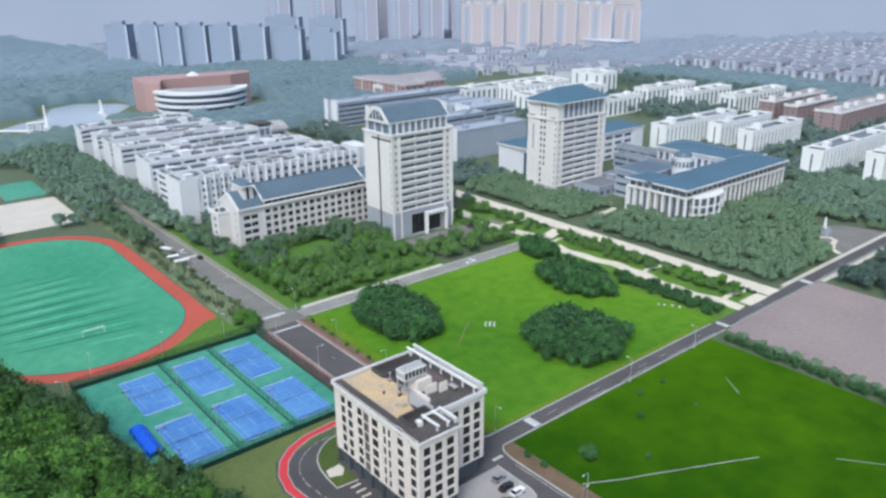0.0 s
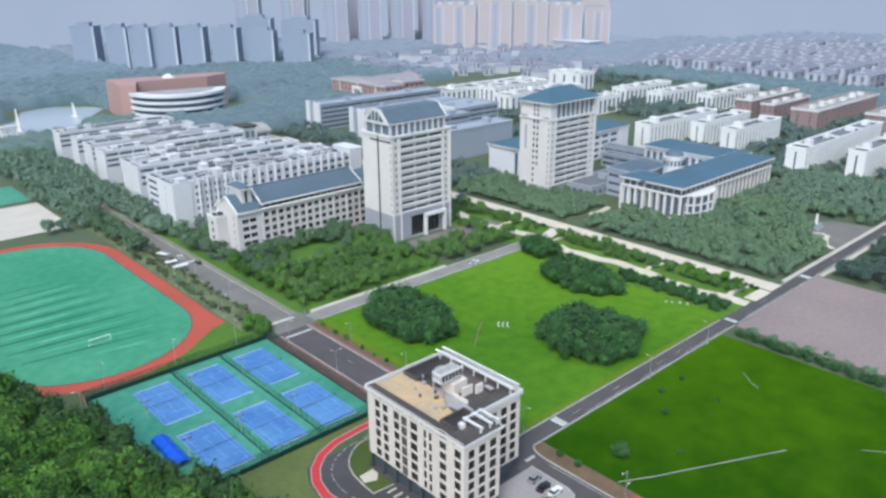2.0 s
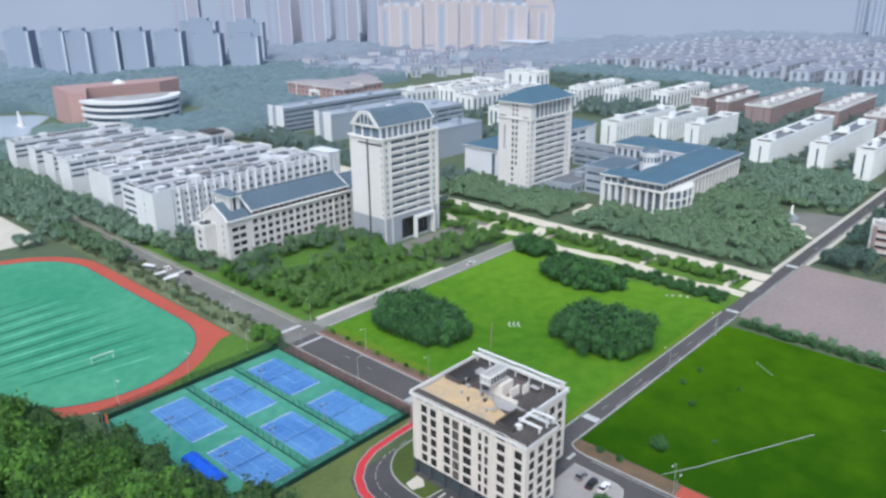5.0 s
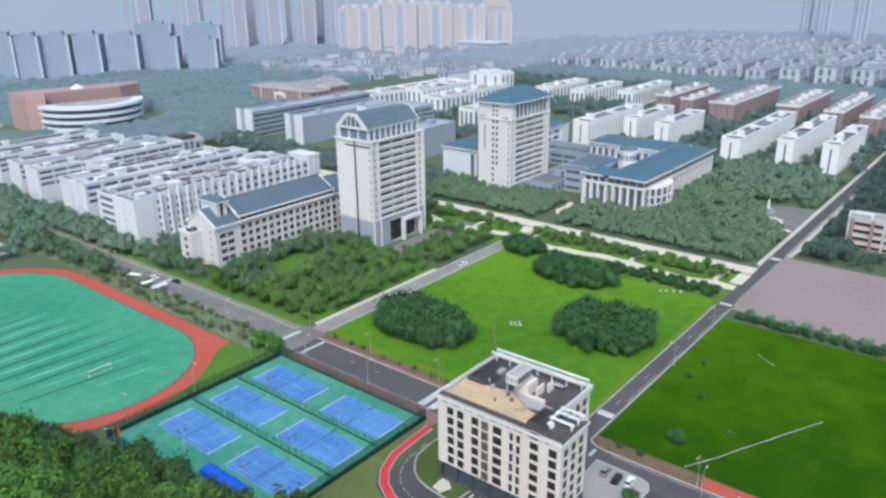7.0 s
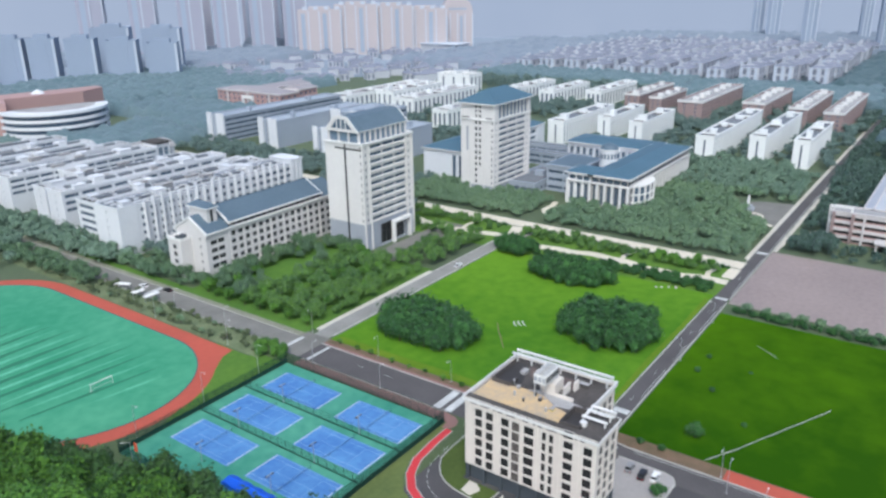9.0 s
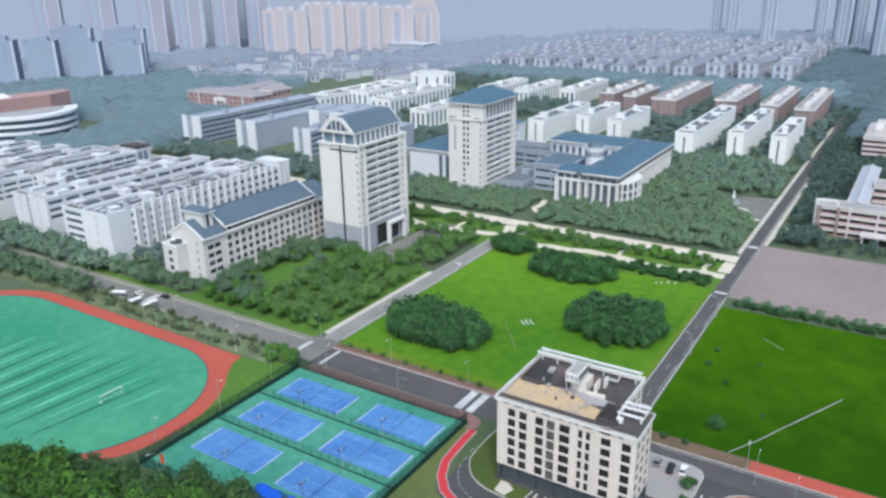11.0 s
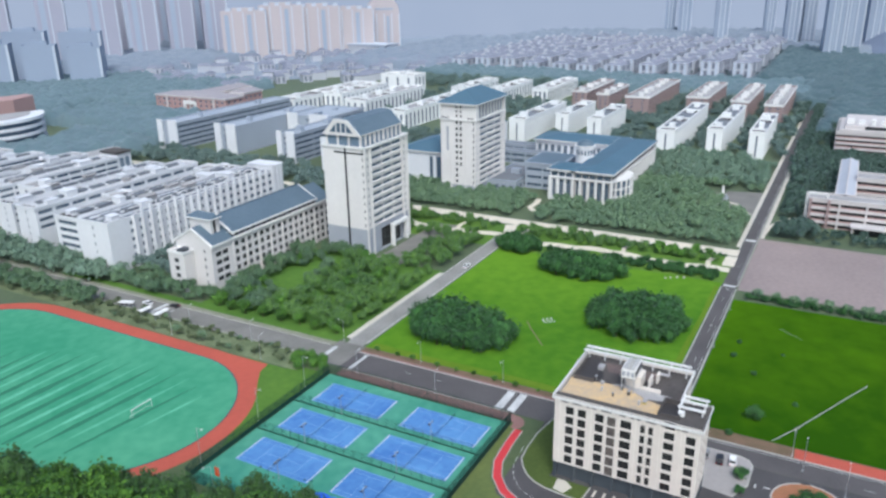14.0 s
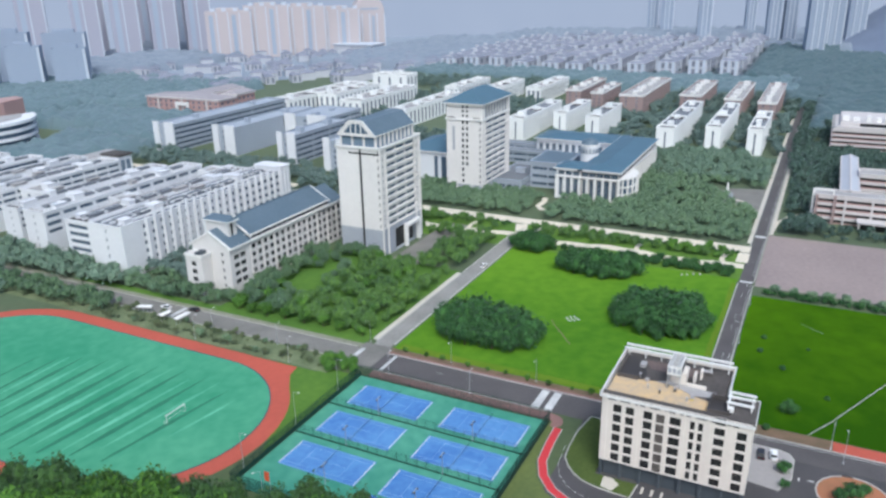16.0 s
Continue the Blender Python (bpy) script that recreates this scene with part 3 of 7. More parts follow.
for p, q in zip(inner, inner[1:]):
    for a, b in ((0.0, 0.3), (0.55, 0.85)):
        band(m, [tuple(p.lerp(q, a)), tuple(p.lerp(q, b))], 0.14, 0.02, 0.045)
tagged(part("yard_markings", m, LINE), "worn white dashes round the yard", "marking", kind="structure")
m = Mesh()
m.prism(isl, 0, 0.14)
tagged(part("lawn_island", m, ISLAND), "small grass island beside the office building", "lawn", kind="structure")
m = Mesh()
m.prism([(82.2, 142.4), (85.4, 141.2), (87.2, 143.4), (87.2, 145.6), (83.0, 145.4)], 0.1, 0.18)
for k in range(4):
    m.box(84.2, 130.4 + k * 2.4, 0.02, 87.0, 131.0 + k * 2.4, 0.05)
tagged(part("entrance_pad", m, PALE), "pale paved pad and marks before the office building", "pavement", kind="structure")


m = Mesh()
m.prism([(58, 233), (105, 232.4), (105, 242), (101.6, 246), (101.6, 262), (96, 262), (84, 246), (70, 238)], 0, 0.045)
tagged(part("lawn_corner", m, GROVEGRASS), "small grass corner between track and courts", "lawn", kind="structure")


for name, pts, mat, label in (("lakeside_court", [(126, 704), (137, 684), (172, 656), (186, 668), (178, 688), (150, 693)], ROOFPALE, "bleached paved court beside the lake"),
                               ("court_verge", [(44, 166.3), (50, 138), (71, 138), (70.4, 145), (71.8, 151.4), (74.6, 157), (79.6, 161.2), (86, 163.8), (96, 164.6), (106, 164.8), (106, 166.3)], OLIVE, "trodden olive grass beside the tennis courts")):
    m = Mesh()
    m.prism(pts, 0, 0.07)
    tagged(part(name, m, mat), label, "pavement", kind="structure")

# ---- running track ----
def oval(r, n=28, cx=60.0, y0=277.0, y1=358.0):
    a = [(cx + r * math.cos(math.pi * i / n), y1 + r * math.sin(math.pi * i / n)) for i in range(n + 1)]
    b = [(cx + r * math.cos(math.pi + math.pi * i / n), y0 + r * math.sin(math.pi + math.pi * i / n)) for i in range(n + 1)]
    return a + b


m = Mesh()
m.prism(oval(41.5), -0.2, 0.06)
m.prism([(87.5, 246.2), (92.2, 249.6), (96.2, 252.4), (101.3, 253.4), (101.0, 296), (92, 270)], -0.2, 0.058)
tagged(part("running_track", m, ORANGE), "orange-red rubber running track round a turf pitch", "track", kind="structure")
m = Mesh()
m.prism(oval(35.3), -0.2, 0.075)
tagged(part("turf_pitch", m, TURF), "faded blue-green artificial turf pitch", "pitch", kind="structure")
m = Mesh()
edge = oval(35.5)
band(m, edge + edge[:1], 0.4, 0, 0.14)
tagged(part("track_kerb", m, DARKSTONE), "dark kerb between track and turf", "kerb", kind="structure")
m = Mesh()
for y, xa, xb, tilt, wd in ((270, 36, 80, -6, 1.5), (280, 34, 84, -4, 1.9), (289.5, 31, 84, -3.5, 2.3), (298.5, 29, 82, -2, 2.1), (307, 30, 80, -1, 2.4), (316, 36, 79, 0, 2.0), (324.5, 42, 76, 1, 1.7), (332, 46, 72, 1, 1.2), (340, 40, 70, 0, 1.0)):
    wd *= 1.25
    k = 8
    up, dn = [], []
    for i in range(k + 1):
        s = i / k
        half = wd / 2 * math.sin(math.pi * min(1, 0.12 + s * 0.86)) * (0.8 + 0.2 * math.sin(i * 2.1 + y))
        up.append((xa + (xb - xa) * s, y + tilt * s + half))
        dn.append((xa + (xb - xa) * s, y + tilt * s - half))
    for i in range(k):
        m.prism([dn[i], dn[i + 1], up[i + 1], up[i]], 0, 0.083)
tagged(part("turf_band", m, TURF2), "darker bands across the turf pitch", "pitch", kind="structure")


m = Mesh()
for y, xa, xb, tilt, wd in ((275, 40, 82, -5, 1.6), (284.5, 33, 80, -4, 2.0), (294, 32, 84, -3, 2.2), (303, 30, 78, -1.5, 2.0), (311.5, 34, 80, -0.5, 2.2), (320.5, 40, 76, 0.5, 1.8), (262, 52, 76, -4, 1.3), (329, 44, 74, 1, 1.6)):
    up, dn = [], []
    for i in range(9):
        q = i / 8
        half = wd / 2 * math.sin(math.pi * min(1, 0.06 + q * 0.9)) * (0.75 + 0.25 * math.sin(i * 1.7 + y))
        up.append((xa + (xb - xa) * q, y + tilt * q + half))
        dn.append((xa + (xb - xa) * q, y + tilt * q - half))
    for i in range(8):
        m.prism([dn[i], dn[i + 1], up[i + 1], up[i]], 0, 0.0825)
tagged(part("turf_streak", m, TURF3), "lighter streaks across the turf pitch", "pitch", kind="structure")


def goal(x, y):
    g = thing("football_goal", "white football goal frame standing on the turf", "goal", at=(x, y, 0.08))
    for dx in (-3.66, 3.66):
        p = Mesh()
        p.box(dx - 0.05, -0.05, 0, dx + 0.05, 0.05, 2.44)
        part("post", p, TRIM, g)
    p = Mesh()
    p.box(-3.76, -0.1, 2.44, 3.76, 0.1, 2.64)
    part("crossbar", p, TRIM, g)
    p = Mesh()
    p.box(-3.6, 1.42, 0, 3.6, 1.48, 0.06)
    for dx in (-3.6, 3.55):
        p.box(dx, 0, 0, dx + 0.05, 1.5, 0.06)
    part("ground_frame", p, TRIM, g)


goal(61, 267.5)

# ---- tennis courts ----
slab("court_base", 43.5, 166.8, 105.4, 230.8, 0.05, COURTGREEN, "green painted hard court surface", "court")
def tennis_court(cx, cy):
    c = thing("tennis_court", "blue tennis court with worn white lines", "tennis court", "tennis courts", at=(cx, cy, 0.05))
    x, y = 5.485, 11.885
    p = Mesh()
    p.box(-x - 0.25, -y - 0.25, -0.1, x + 0.25, y + 0.25, 0.012)
    part("playing_area", p, COURTBLUE, c)
    for y0 in (-y, y - 0.22):
        p = Mesh()
        p.box(-x, y0, 0, x, y0 + 0.22, 0.02)
        part("baseline", p, TRIM, c)
    t = 0.09
    for x0 in (-x, -x + 1.37, x - 1.37 - t, x - t):
        p = Mesh()
        p.box(x0, -y + 0.22, 0, x0 + t, y - 0.22, 0.018)
        part("sideline", p, OLDLINE, c)
    for y0 in (-6.4, 6.4 - t):
        p = Mesh()
        p.box(-x + 1.46, y0, 0, x - 1.46, y0 + t, 0.018)
        part("service_line", p, OLDLINE, c)
    p = Mesh()
    p.box(-t / 2, -6.3, 0, t / 2, 6.3, 0.018)
    part("centre_line", p, OLDLINE, c)


net_src = thing("tennis_net", "low dark tennis net between two posts", "net", "nets on the courts")
for dx in (-6.2, 6.2):
    p = Mesh()
    p.tube(dx, 0, 0, 1.1, 0.06, 0.06)
    part("post", p, FENCE, net_src)
p = Mesh()
for i in range(5):
    p.box(-6.2, -0.006, 0.12 + i * 0.17, 6.2, 0.006, 0.14 + i * 0.17)
part("netting", p, FENCE, net_src)
p = Mesh()
p.box(-6.2, -0.02, 0.94, 6.2, 0.02, 1.0)
part("tape", p, OLDLINE, net_src, "pale net tape")
net_src.location = (61.8, 182.8, 0.06)
for cx in (61.8, 78.8, 95.2):
    for cy in (182.8, 214.0):
        tennis_court(cx, cy)
        if (cx, cy) != (61.8, 182.8):
            copy_thing(net_src, pose(cx, cy, 0.06))


def fence(pts, h, label, step=3.0, screen=1, wires=10):
    f = thing("fence", label, "fence", at=(*pts[0], 0))
    o = Vector(pts[0])
    post, wire = Mesh(), None
    post.tube(0, 0, 0, h, 0.06, 0.06, 5)
    post = post.data("post", [FENCE])
    for a, b in zip(pts, pts[1:]):
        a, b = Vector(a), Vector(b)
        k = max(1, round((b - a).length / step))
        for i in range(k):
            q = a.lerp(b, i / k)
            ob = new("post", post)
            ob.parent, ob.location = f, (q.x - o.x, q.y - o.y, 0)
        d = (b - a).normalized()
        s = Vector((-d.y, d.x)) * 0.02
        w = Mesh()
        # woven mesh as crossing wires
        for z in [0.1 + i * (h - 0.2) / (wires - 1) for i in range(wires)]:
            band(w, [tuple(a - o), tuple(b - o)], 0.05, z, z + (0.1 if wires > 6 else 0.03))
        c = max(1, round((b - a).length / (0.8 if wires > 6 else 3.0)))
        for i in range(c):
            q = a.lerp(b, i / c) - o
            w.box(q.x - 0.035, q.y - 0.035, 0, q.x + 0.035, q.y + 0.035, h)
        part("netting", w, FENCE, f)
        if screen and d.x * d.x > 0.5 or screen > 1:
            w = Mesh()
            band(w, [tuple(a - o), tuple(b - o)], 0.09, 0.05, 1.6 if d.x * d.x > 0.5 else 0.4)
            part("windscreen", w, FENCE, f, "dark green windscreen")
    return f


fence([(43.5, 231), (105.6, 231), (105.6, 166.6), (43.5, 166.6), (43.5, 231)], 4.0, "dark green mesh fence round the tennis courts")
fence([(70.2, 230.6), (70.2, 167)], 3.0, "dark green mesh fence between tennis courts", screen=2, wires=6)
fence([(87, 230.6), (87, 167)], 3.0, "dark green mesh fence between tennis courts", screen=2, wires=6)



def court_light(x, y):
    t = thing("court_light", "slim floodlight pole with a dark twin head", "floodlight", "court floodlights", at=(x, y, 0.05))
    p = Mesh()
    p.tube(0, 0, 0, 6.2, 0.10, 0.07, 7)
    part("pole", p, GREYSTONE, t)
    p = Mesh()
    p.box(-1.0, -0.06, 6.1, 1.0, 0.06, 6.24)
    arm = part("arm", p, METAL, t)
    for dx in (-0.85, 0.85):
        p = Mesh()
        p.box(dx - 0.35, -0.3, 5.9, dx + 0.35, 0.3, 6.1)
        part("lamp_head", p, ROOFWELL, arm)


for x, y in ((70.2, 183.6), (70.2, 213.4), (87, 182.6), (87, 213), (53.8, 209), (54.6, 183)):
    court_light(x, y)

# round planted island beside the yard
m = Mesh()
ring = [(104.8 + 8.4 * math.cos(i * 0.3142), 88.3 + 8.4 * math.sin(i * 0.3142)) for i in range(20)]
m.prism(ring, 0, 0.12)
tagged(part("planted_island", m, SOIL), "round reddish planted island in the road", "verge", kind="structure")
m = Mesh()
band(m, ring + ring[:2], 0.4, 0, 0.25)
tagged(part("island_kerb", m, KERB), "pale kerb round the planted island", "kerb", kind="structure")
# dry grass along the edges of the lawns
m = Mesh()
for pts, w in (([(128.6, 131), (128.3, 150), (129.0, 175), (128.4, 205), (128.8, 229)], 3.2), ([(131, 131.6), (150, 131.2), (175, 131.9), (205, 131.3), (236, 131.7)], 1.8), ([(160, 192), (166, 203), (164, 217), (158, 226)], 1.6)):
    drape(m, pts, w, 0.03)
tagged(part("dry_grass", m, DRYGRASS), "yellowish dry grass along the lawn edges", "lawn", kind="structure")
# trodden lines in the grass
m = Mesh()
drape(m, [(129.4, 99.2), (138.6, 93.6), (150, 88), (161, 82.6), (173.5, 76.4)], 0.26)
drape(m, [(188, 63), (195, 53.5), (204, 44)], 0.18)
drape(m, [(204, 104.5), (201, 100.5), (198.4, 96.7)], 0.15)
tagged(part("field_edging", m, KERB), "thin pale edging lines across the meadow", "edging", kind="structure")
m = Mesh()
drape(m, [(154, 175.8), (157, 178.2), (160, 180.5), (165, 184.6), (170, 188)], 0.25)
tagged(part("worn_path", m, BRICKWALK), "thin worn brownish path across the lawn", "path", kind="structure")
m = Mesh()
for i in range(3):
    cx, cy = 173.2 + i * 1.15, 182.2 - i * 1.15
    drape(m, [(cx + 0.7 * (2.0 * q - 0.6 * (1 - q * q)), cy + 0.7 * (2.0 * q + 0.6 * (1 - q * q))) for q in (-1, -0.5, 0, 0.5, 1)], 0.45)
tagged(part("lawn_mark", m, LINE), "small white curved marks on the lawn", "marking", kind="structure")

tarp = thing("tarpaulin_canopy", "long bright blue tarpaulin canopy beside the courts", "canopy", at=(51.8, 188, 0.05))
m = Mesh()
for i in range(12):
    y0, y1 = -8.1 + i * 1.35, -8.1 + (i + 1) * 1.35
    s, r = 0.22 * math.sin(i * 1.9), 0.22 * math.sin(i * 1.9 + 1.9)
    m.face(((-1.9 + s, y0, 1.5), (0.2 - s, y0, 2.1 + s), (0.2 - r, y1, 2.1 + r), (-1.9 + r, y1, 1.5)))
    m.face(((0.2 - s, y0, 2.1 + s), (1.8 + s, y0, 1.4), (1.8 + r, y1, 1.4), (0.2 - r, y1, 2.1 + r)))
    m.face(((-1.9 + s, y0, 1.5), (-1.9 + r, y1, 1.5), (-2.1 + r, y1, 0.05), (-2.1 + s, y0, 0.05)))
    m.face(((1.8 + s, y0, 1.4), (1.8 + r, y1, 1.4), (2.0 + r, y1, 0.7), (2.0 + s, y0, 0.7)))
part("sheet", m, TARP, tarp)
for dy in (-7.8, -2.6, 2.6, 7.8):
    for dx in (-1.8, 1.6):
        m = Mesh()
        m.tube(dx, dy, 0, 1.35, 0.05, 0.05, 5)
        part("pole", m, METAL, tarp)


STAIRGLASS = material("dusty_stair_glass", (0.16, 0.14, 0.125), 0.35, (0.05, 0.045, 0.045), 0.5, 1.2, 1.2)


# ---- office building with the tan roof terrace ----
def office():
    b = thing("office_building", "cream six-storey office building with a flat cluttered roof", "building", at=(0, 0, 0))
    x0, y0, x1, y1, ys, xs, top = 88.0, 112.2, 114.2, 147.4, 119.4, 99.6, 23.6
    fh, low = 2.82, 4.6
    w = Mesh()
    h = top - low

    def col(u, ww, n=6, wh=2.2):
        return [(round(u - ww * 0.49, 3), round(0.42 + fh * f, 3), round(u + ww * 0.49, 3), round(0.42 + fh * f + wh, 3)) for f in range(n)]

    west = col(3.9, 2.1) + col(7.0, 2.1) + col(11.4, 2.2) + col(17.9, 2.7) + col(21.9, 1.1) + col(23.8, 1.1) + col(28.1, 2.4, 7, 2.0) + col(33.0, 2.2)
    kw = dict(depth=0.28, bars=2, frame_mat=ROOFGREY)
    facade(w, b, (x0, y1, low), (0, -1, 0), y1 - y0, h, west, **kw)
    facade(w, b, (x0, y0, low), (1, 0, 0), xs - x0, h, col(2.4, 2.0) + col(5.8, 2.2) + col(9.3, 2.2), **kw)
    facade(w, b, (xs, y0, low), (0, 1, 0), ys - y0, h, col(3.6, 1.6), **kw)
    facade(w, b, (xs, ys, low), (1, 0, 0), x1 - xs, h, col(1.9, 1.6) + col(5.4, 2.0) + col(8.9, 2.2) + col(12.3, 2.2), **kw)
    facade(w, b, (x1, ys, low), (0, 1, 0), y1 - ys, h, [q for i in range(6) for q in col(2.8 + 4.4 * i, 2.2)], **kw)
    facade(w, b, (x1, y1, low), (-1, 0, 0), x1 - x0, h, [q for i in range(6) for q in col(2.6 + 4.2 * i, 2.2)], **kw)
    part("wall", w, CREAM, b)
    # stair glazing between the west windows
    for f in range(6):
        m = Mesh()
        m.box(x0 - 0.06, y1 - 15.4, low + 0.3 + fh * f, x0 + 0.05, y1 - 13.4, low + 0.3 + fh * f + 2.3)
        part("stair_glazing", m, STAIRGLASS, b, "dim brownish stair glazing")
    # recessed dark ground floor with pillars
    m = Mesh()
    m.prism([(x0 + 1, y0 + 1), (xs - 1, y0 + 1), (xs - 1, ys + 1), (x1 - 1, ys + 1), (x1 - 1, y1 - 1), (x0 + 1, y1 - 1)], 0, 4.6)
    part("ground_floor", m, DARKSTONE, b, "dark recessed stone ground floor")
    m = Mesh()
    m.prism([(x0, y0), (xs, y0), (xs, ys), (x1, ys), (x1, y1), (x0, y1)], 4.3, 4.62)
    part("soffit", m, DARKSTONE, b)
    for i in range(8):
        p = Mesh()
        y = y0 + 0.4 + i * 4.9
        p.box(x0 + 0.05, y - 0.35, 0, x0 + 0.75, y + 0.35, 4.35)
        part("pillar", p, DARKSTONE, b)
    for i in range(4):
        p = Mesh()
        x = x0 + 3 + i * 2.7
        p.box(x - 0.3, y0 + 0.05, 0, x + 0.3, y0 + 0.65, 4.35)
        part("pillar", p, DARKSTONE, b)
    # shallow piers on the west front
    for u in (1.2, 9.1, 15.9, 20.0, 25.7, 30.6):
        p = Mesh()
        p.box(x0 - 0.14, y1 - u - 0.3, low, x0 + 0.02, y1 - u + 0.3, top - 0.6)
        part("pier", p, CREAM, b)
    # roof decks
    m = Mesh()
    m.prism([(x0 + 0.3, y0 + 0.3), (xs - 0.3, y0 + 0.3), (xs - 0.3, ys + 0.3), (x1 - 0.3, ys + 0.3), (x1 - 0.3, y1 - 0.3), (x0 + 0.3, y1 - 0.3)], top - 0.9, top - 0.5)
    part("roof", m, ROOFGREY, b, "dark grey flat roof")
    m = Mesh()
    m.prism([(x0 + 2.5, 122.9), (x0 + 7.6, 122.9), (x0 + 8.8, 127.4), (x0 + 11.6, 131.6), (x0 + 12.2, 137.6), (x0 + 11.4, 141.4), (x0 + 12.0, y1 - 0.4), (x0 + 2.5, y1 - 0.4)], top - 0.5, top - 0.40)
    part("roof_terrace", m, ROOFTAN, b, "tan coated roof terrace")
    m = Mesh()
    m.prism([(x0 + 8.9, 127.2), (x0 + 10.0, 122.0), (x0 + 12.4, 121.8), (x0 + 12.9, 126.4), (x0 + 14.6, 132.0), (x0 + 12.3, 136.8), (x0 + 11.6, 131.4)], top - 0.5, top - 0.42)
    part("roof_patch", m, ROOFPALE, b, "pale worn roof patch")
    # flat near-black patch stands in for the shade of a sunken corner
    m = Mesh()
    m.prism([(x0 + 11.2, y1 - 1.2), (x0 + 11.6, 141.6), (x0 + 14.6, 139.4), (x0 + 23.4, 142.6), (x0 + 23.4, y1 - 1.2)], top - 0.5, top - 0.43)
    part("roof_patch", m, ROOFWELL, b, "near-black patch painted for a sunken shaded corner")
    m = Mesh()
    m.prism([(x0 + 17.6, 127.5), (x1 - 3.2, 127.5), (x1 - 3.2, 141.5), (x0 + 18.4, 139.5)], top - 0.5, top - 0.44)
    part("roof_patch", m, ROOFBROWN, b, "brownish roof felt")
    # low upstands round the dark painted corner and along the terrace
    m = Mesh()
    m.box(x0 + 11.0, 141.2, top - 0.5, x0 + 11.4, y1 - 0.9, top + 0.7)
    m.box(x0 + 11.4, 141.0, top - 0.5, x0 + 14.8, 141.4, top + 0.55)
    m.box(x0 + 11.4, y1 - 1.2, top - 0.5, x1 - 3, y1 - 0.9, top + 0.6)
    part("roof_upstand", m, ROOFGREY, b)
    # broad flat coping on the front, parapets elsewhere
    m = Mesh()
    m.box(x0 - 0.35, y0 - 0.35, top - 0.35, x0 + 2.4, y1 + 0.35, top)
    m.box(x0 + 2.4, y0 - 0.35, top - 0.35, xs + 0.35, y0 + 5.4, top)
    part("coping", m, ROOFGREY, b, "broad dark roof edge")
    m = Mesh()
    m.box(x0 - 0.5, y0 - 0.5, top - 0.6, x0 - 0.35, y1 + 0.5, top + 0.12)
    m.box(x0 - 0.35, y0 - 0.5, top - 0.6, xs + 0.5, y0 - 0.35, top + 0.12)
    m.box(xs + 0.35, y0 - 0.35, top - 0.6, xs + 0.5, ys - 0.5, top + 0.12)
    m.box(xs + 0.35, ys - 0.5, top - 0.6, x1 + 0.5, ys - 0.2, top + 0.75)
    m.box(x1 + 0.2, ys - 0.2, top - 0.6, x1 + 0.5, y1 + 0.5, top + 0.6)
    m.box(x0 - 0.35, y1 + 0.2, top - 0.6, x1 + 0.2, y1 + 0.5, top + 0.55)
    part("parapet", m, TRIM, b, "white parapet")
    # white steel pergola frame over the back edge
    for dx in (0.0, 2.3):
        p = Mesh()
        p.box(x1 - 2.8 + dx, ys + 0.3, top + 1.5, x1 - 2.3 + dx, y1 + 0.3, top + 2.0)
        part("pergola_beam", p, TRIM, b)
    for i in range(7):
        p = Mesh()
        y = ys + 1 + i * 4.3
        p.box(x1 - 2.5, y, top - 0.5, x1 - 2.2, y + 0.3, top + 1.6)
        p.box(x1 - 0.2, y, top + 0.7, x1 + 0.1, y + 0.3, top + 1.6)
        part("pergola_post", p, TRIM, b)
    # stair house and its pale walls
    m = Mesh()
    m.box(101.2, 129.6, top - 0.5, 105.8, 133.4, top + 2.7)
    part("stair_house", m, CREAM, b)
    m = Mesh()
    m.box(102.4, 127.6, top - 0.5, 105.8, 128.1, top + 1.9)
    m.box(105.9, 126.4, top - 0.5, 108.2, 126.9, top + 1.9)
    m.box(100.9, 124.6, top - 0.5, 101.3, 129.4, top + 0.5)
    part("roof_wall", m, CREAM, b)
    # flat dark panel beside the terrace, painted as a recess in shade
    m = Mesh()
    m.box(x0 + 2.9, 118.4, top - 0.5, x0 + 9.7, 122.4, top - 0.44)
    part("roof_well", m, ROOFWELL, b, "dark panel painted for the shade of a recess")
    m = Mesh()
    m.ring(x0 + 2.4, 117.9, x0 + 10.2, 122.9, top - 0.5, top + 0.75, 0.45)
    part("well_rim", m, ROOFGREY, b)
    # white open frame over the south wing
    for dx in (-5.6, -2.6, -0.4):
        p = Mesh()
        p.box(xs + dx, y0 + 0.5, top + 1.15, xs + dx + 0.55, ys - 0.4, top + 1.6)
        part("pergola_beam", p, TRIM, b)
        for y in (y0 + 0.9, ys - 1.0):
            p = Mesh()
            p.box(xs + dx + 0.1, y, top, xs + dx + 0.45, y + 0.35, top + 1.15)
            part("pergola_post", p, TRIM, b)
    p = Mesh()
    p.box(xs - 5.05, ys - 1.2, top + 1.2, xs - 0.4, ys - 0.7, top + 1.55)
    part("pergola_beam", p, TRIM, b)
    p = Mesh()
    p.box(xs - 7.6, y0 + 4.9, top, xs - 6.4, y0 + 6.3, top + 1.1)
    part("roof_hatch", p, TRIM, b)
    # dark strips laid on the wall as the shadow slots under the front coping
    for i in range(9):
        p = Mesh()
        y = y0 + 3.0 + i * 3.6
        p.box(x0 - 0.08, y, top - 1.15, x0 + 0.02, y + 2.4, top - 0.75)
        part("vent_slot", p, ROOFWELL, b)
    return top


TOP = office()


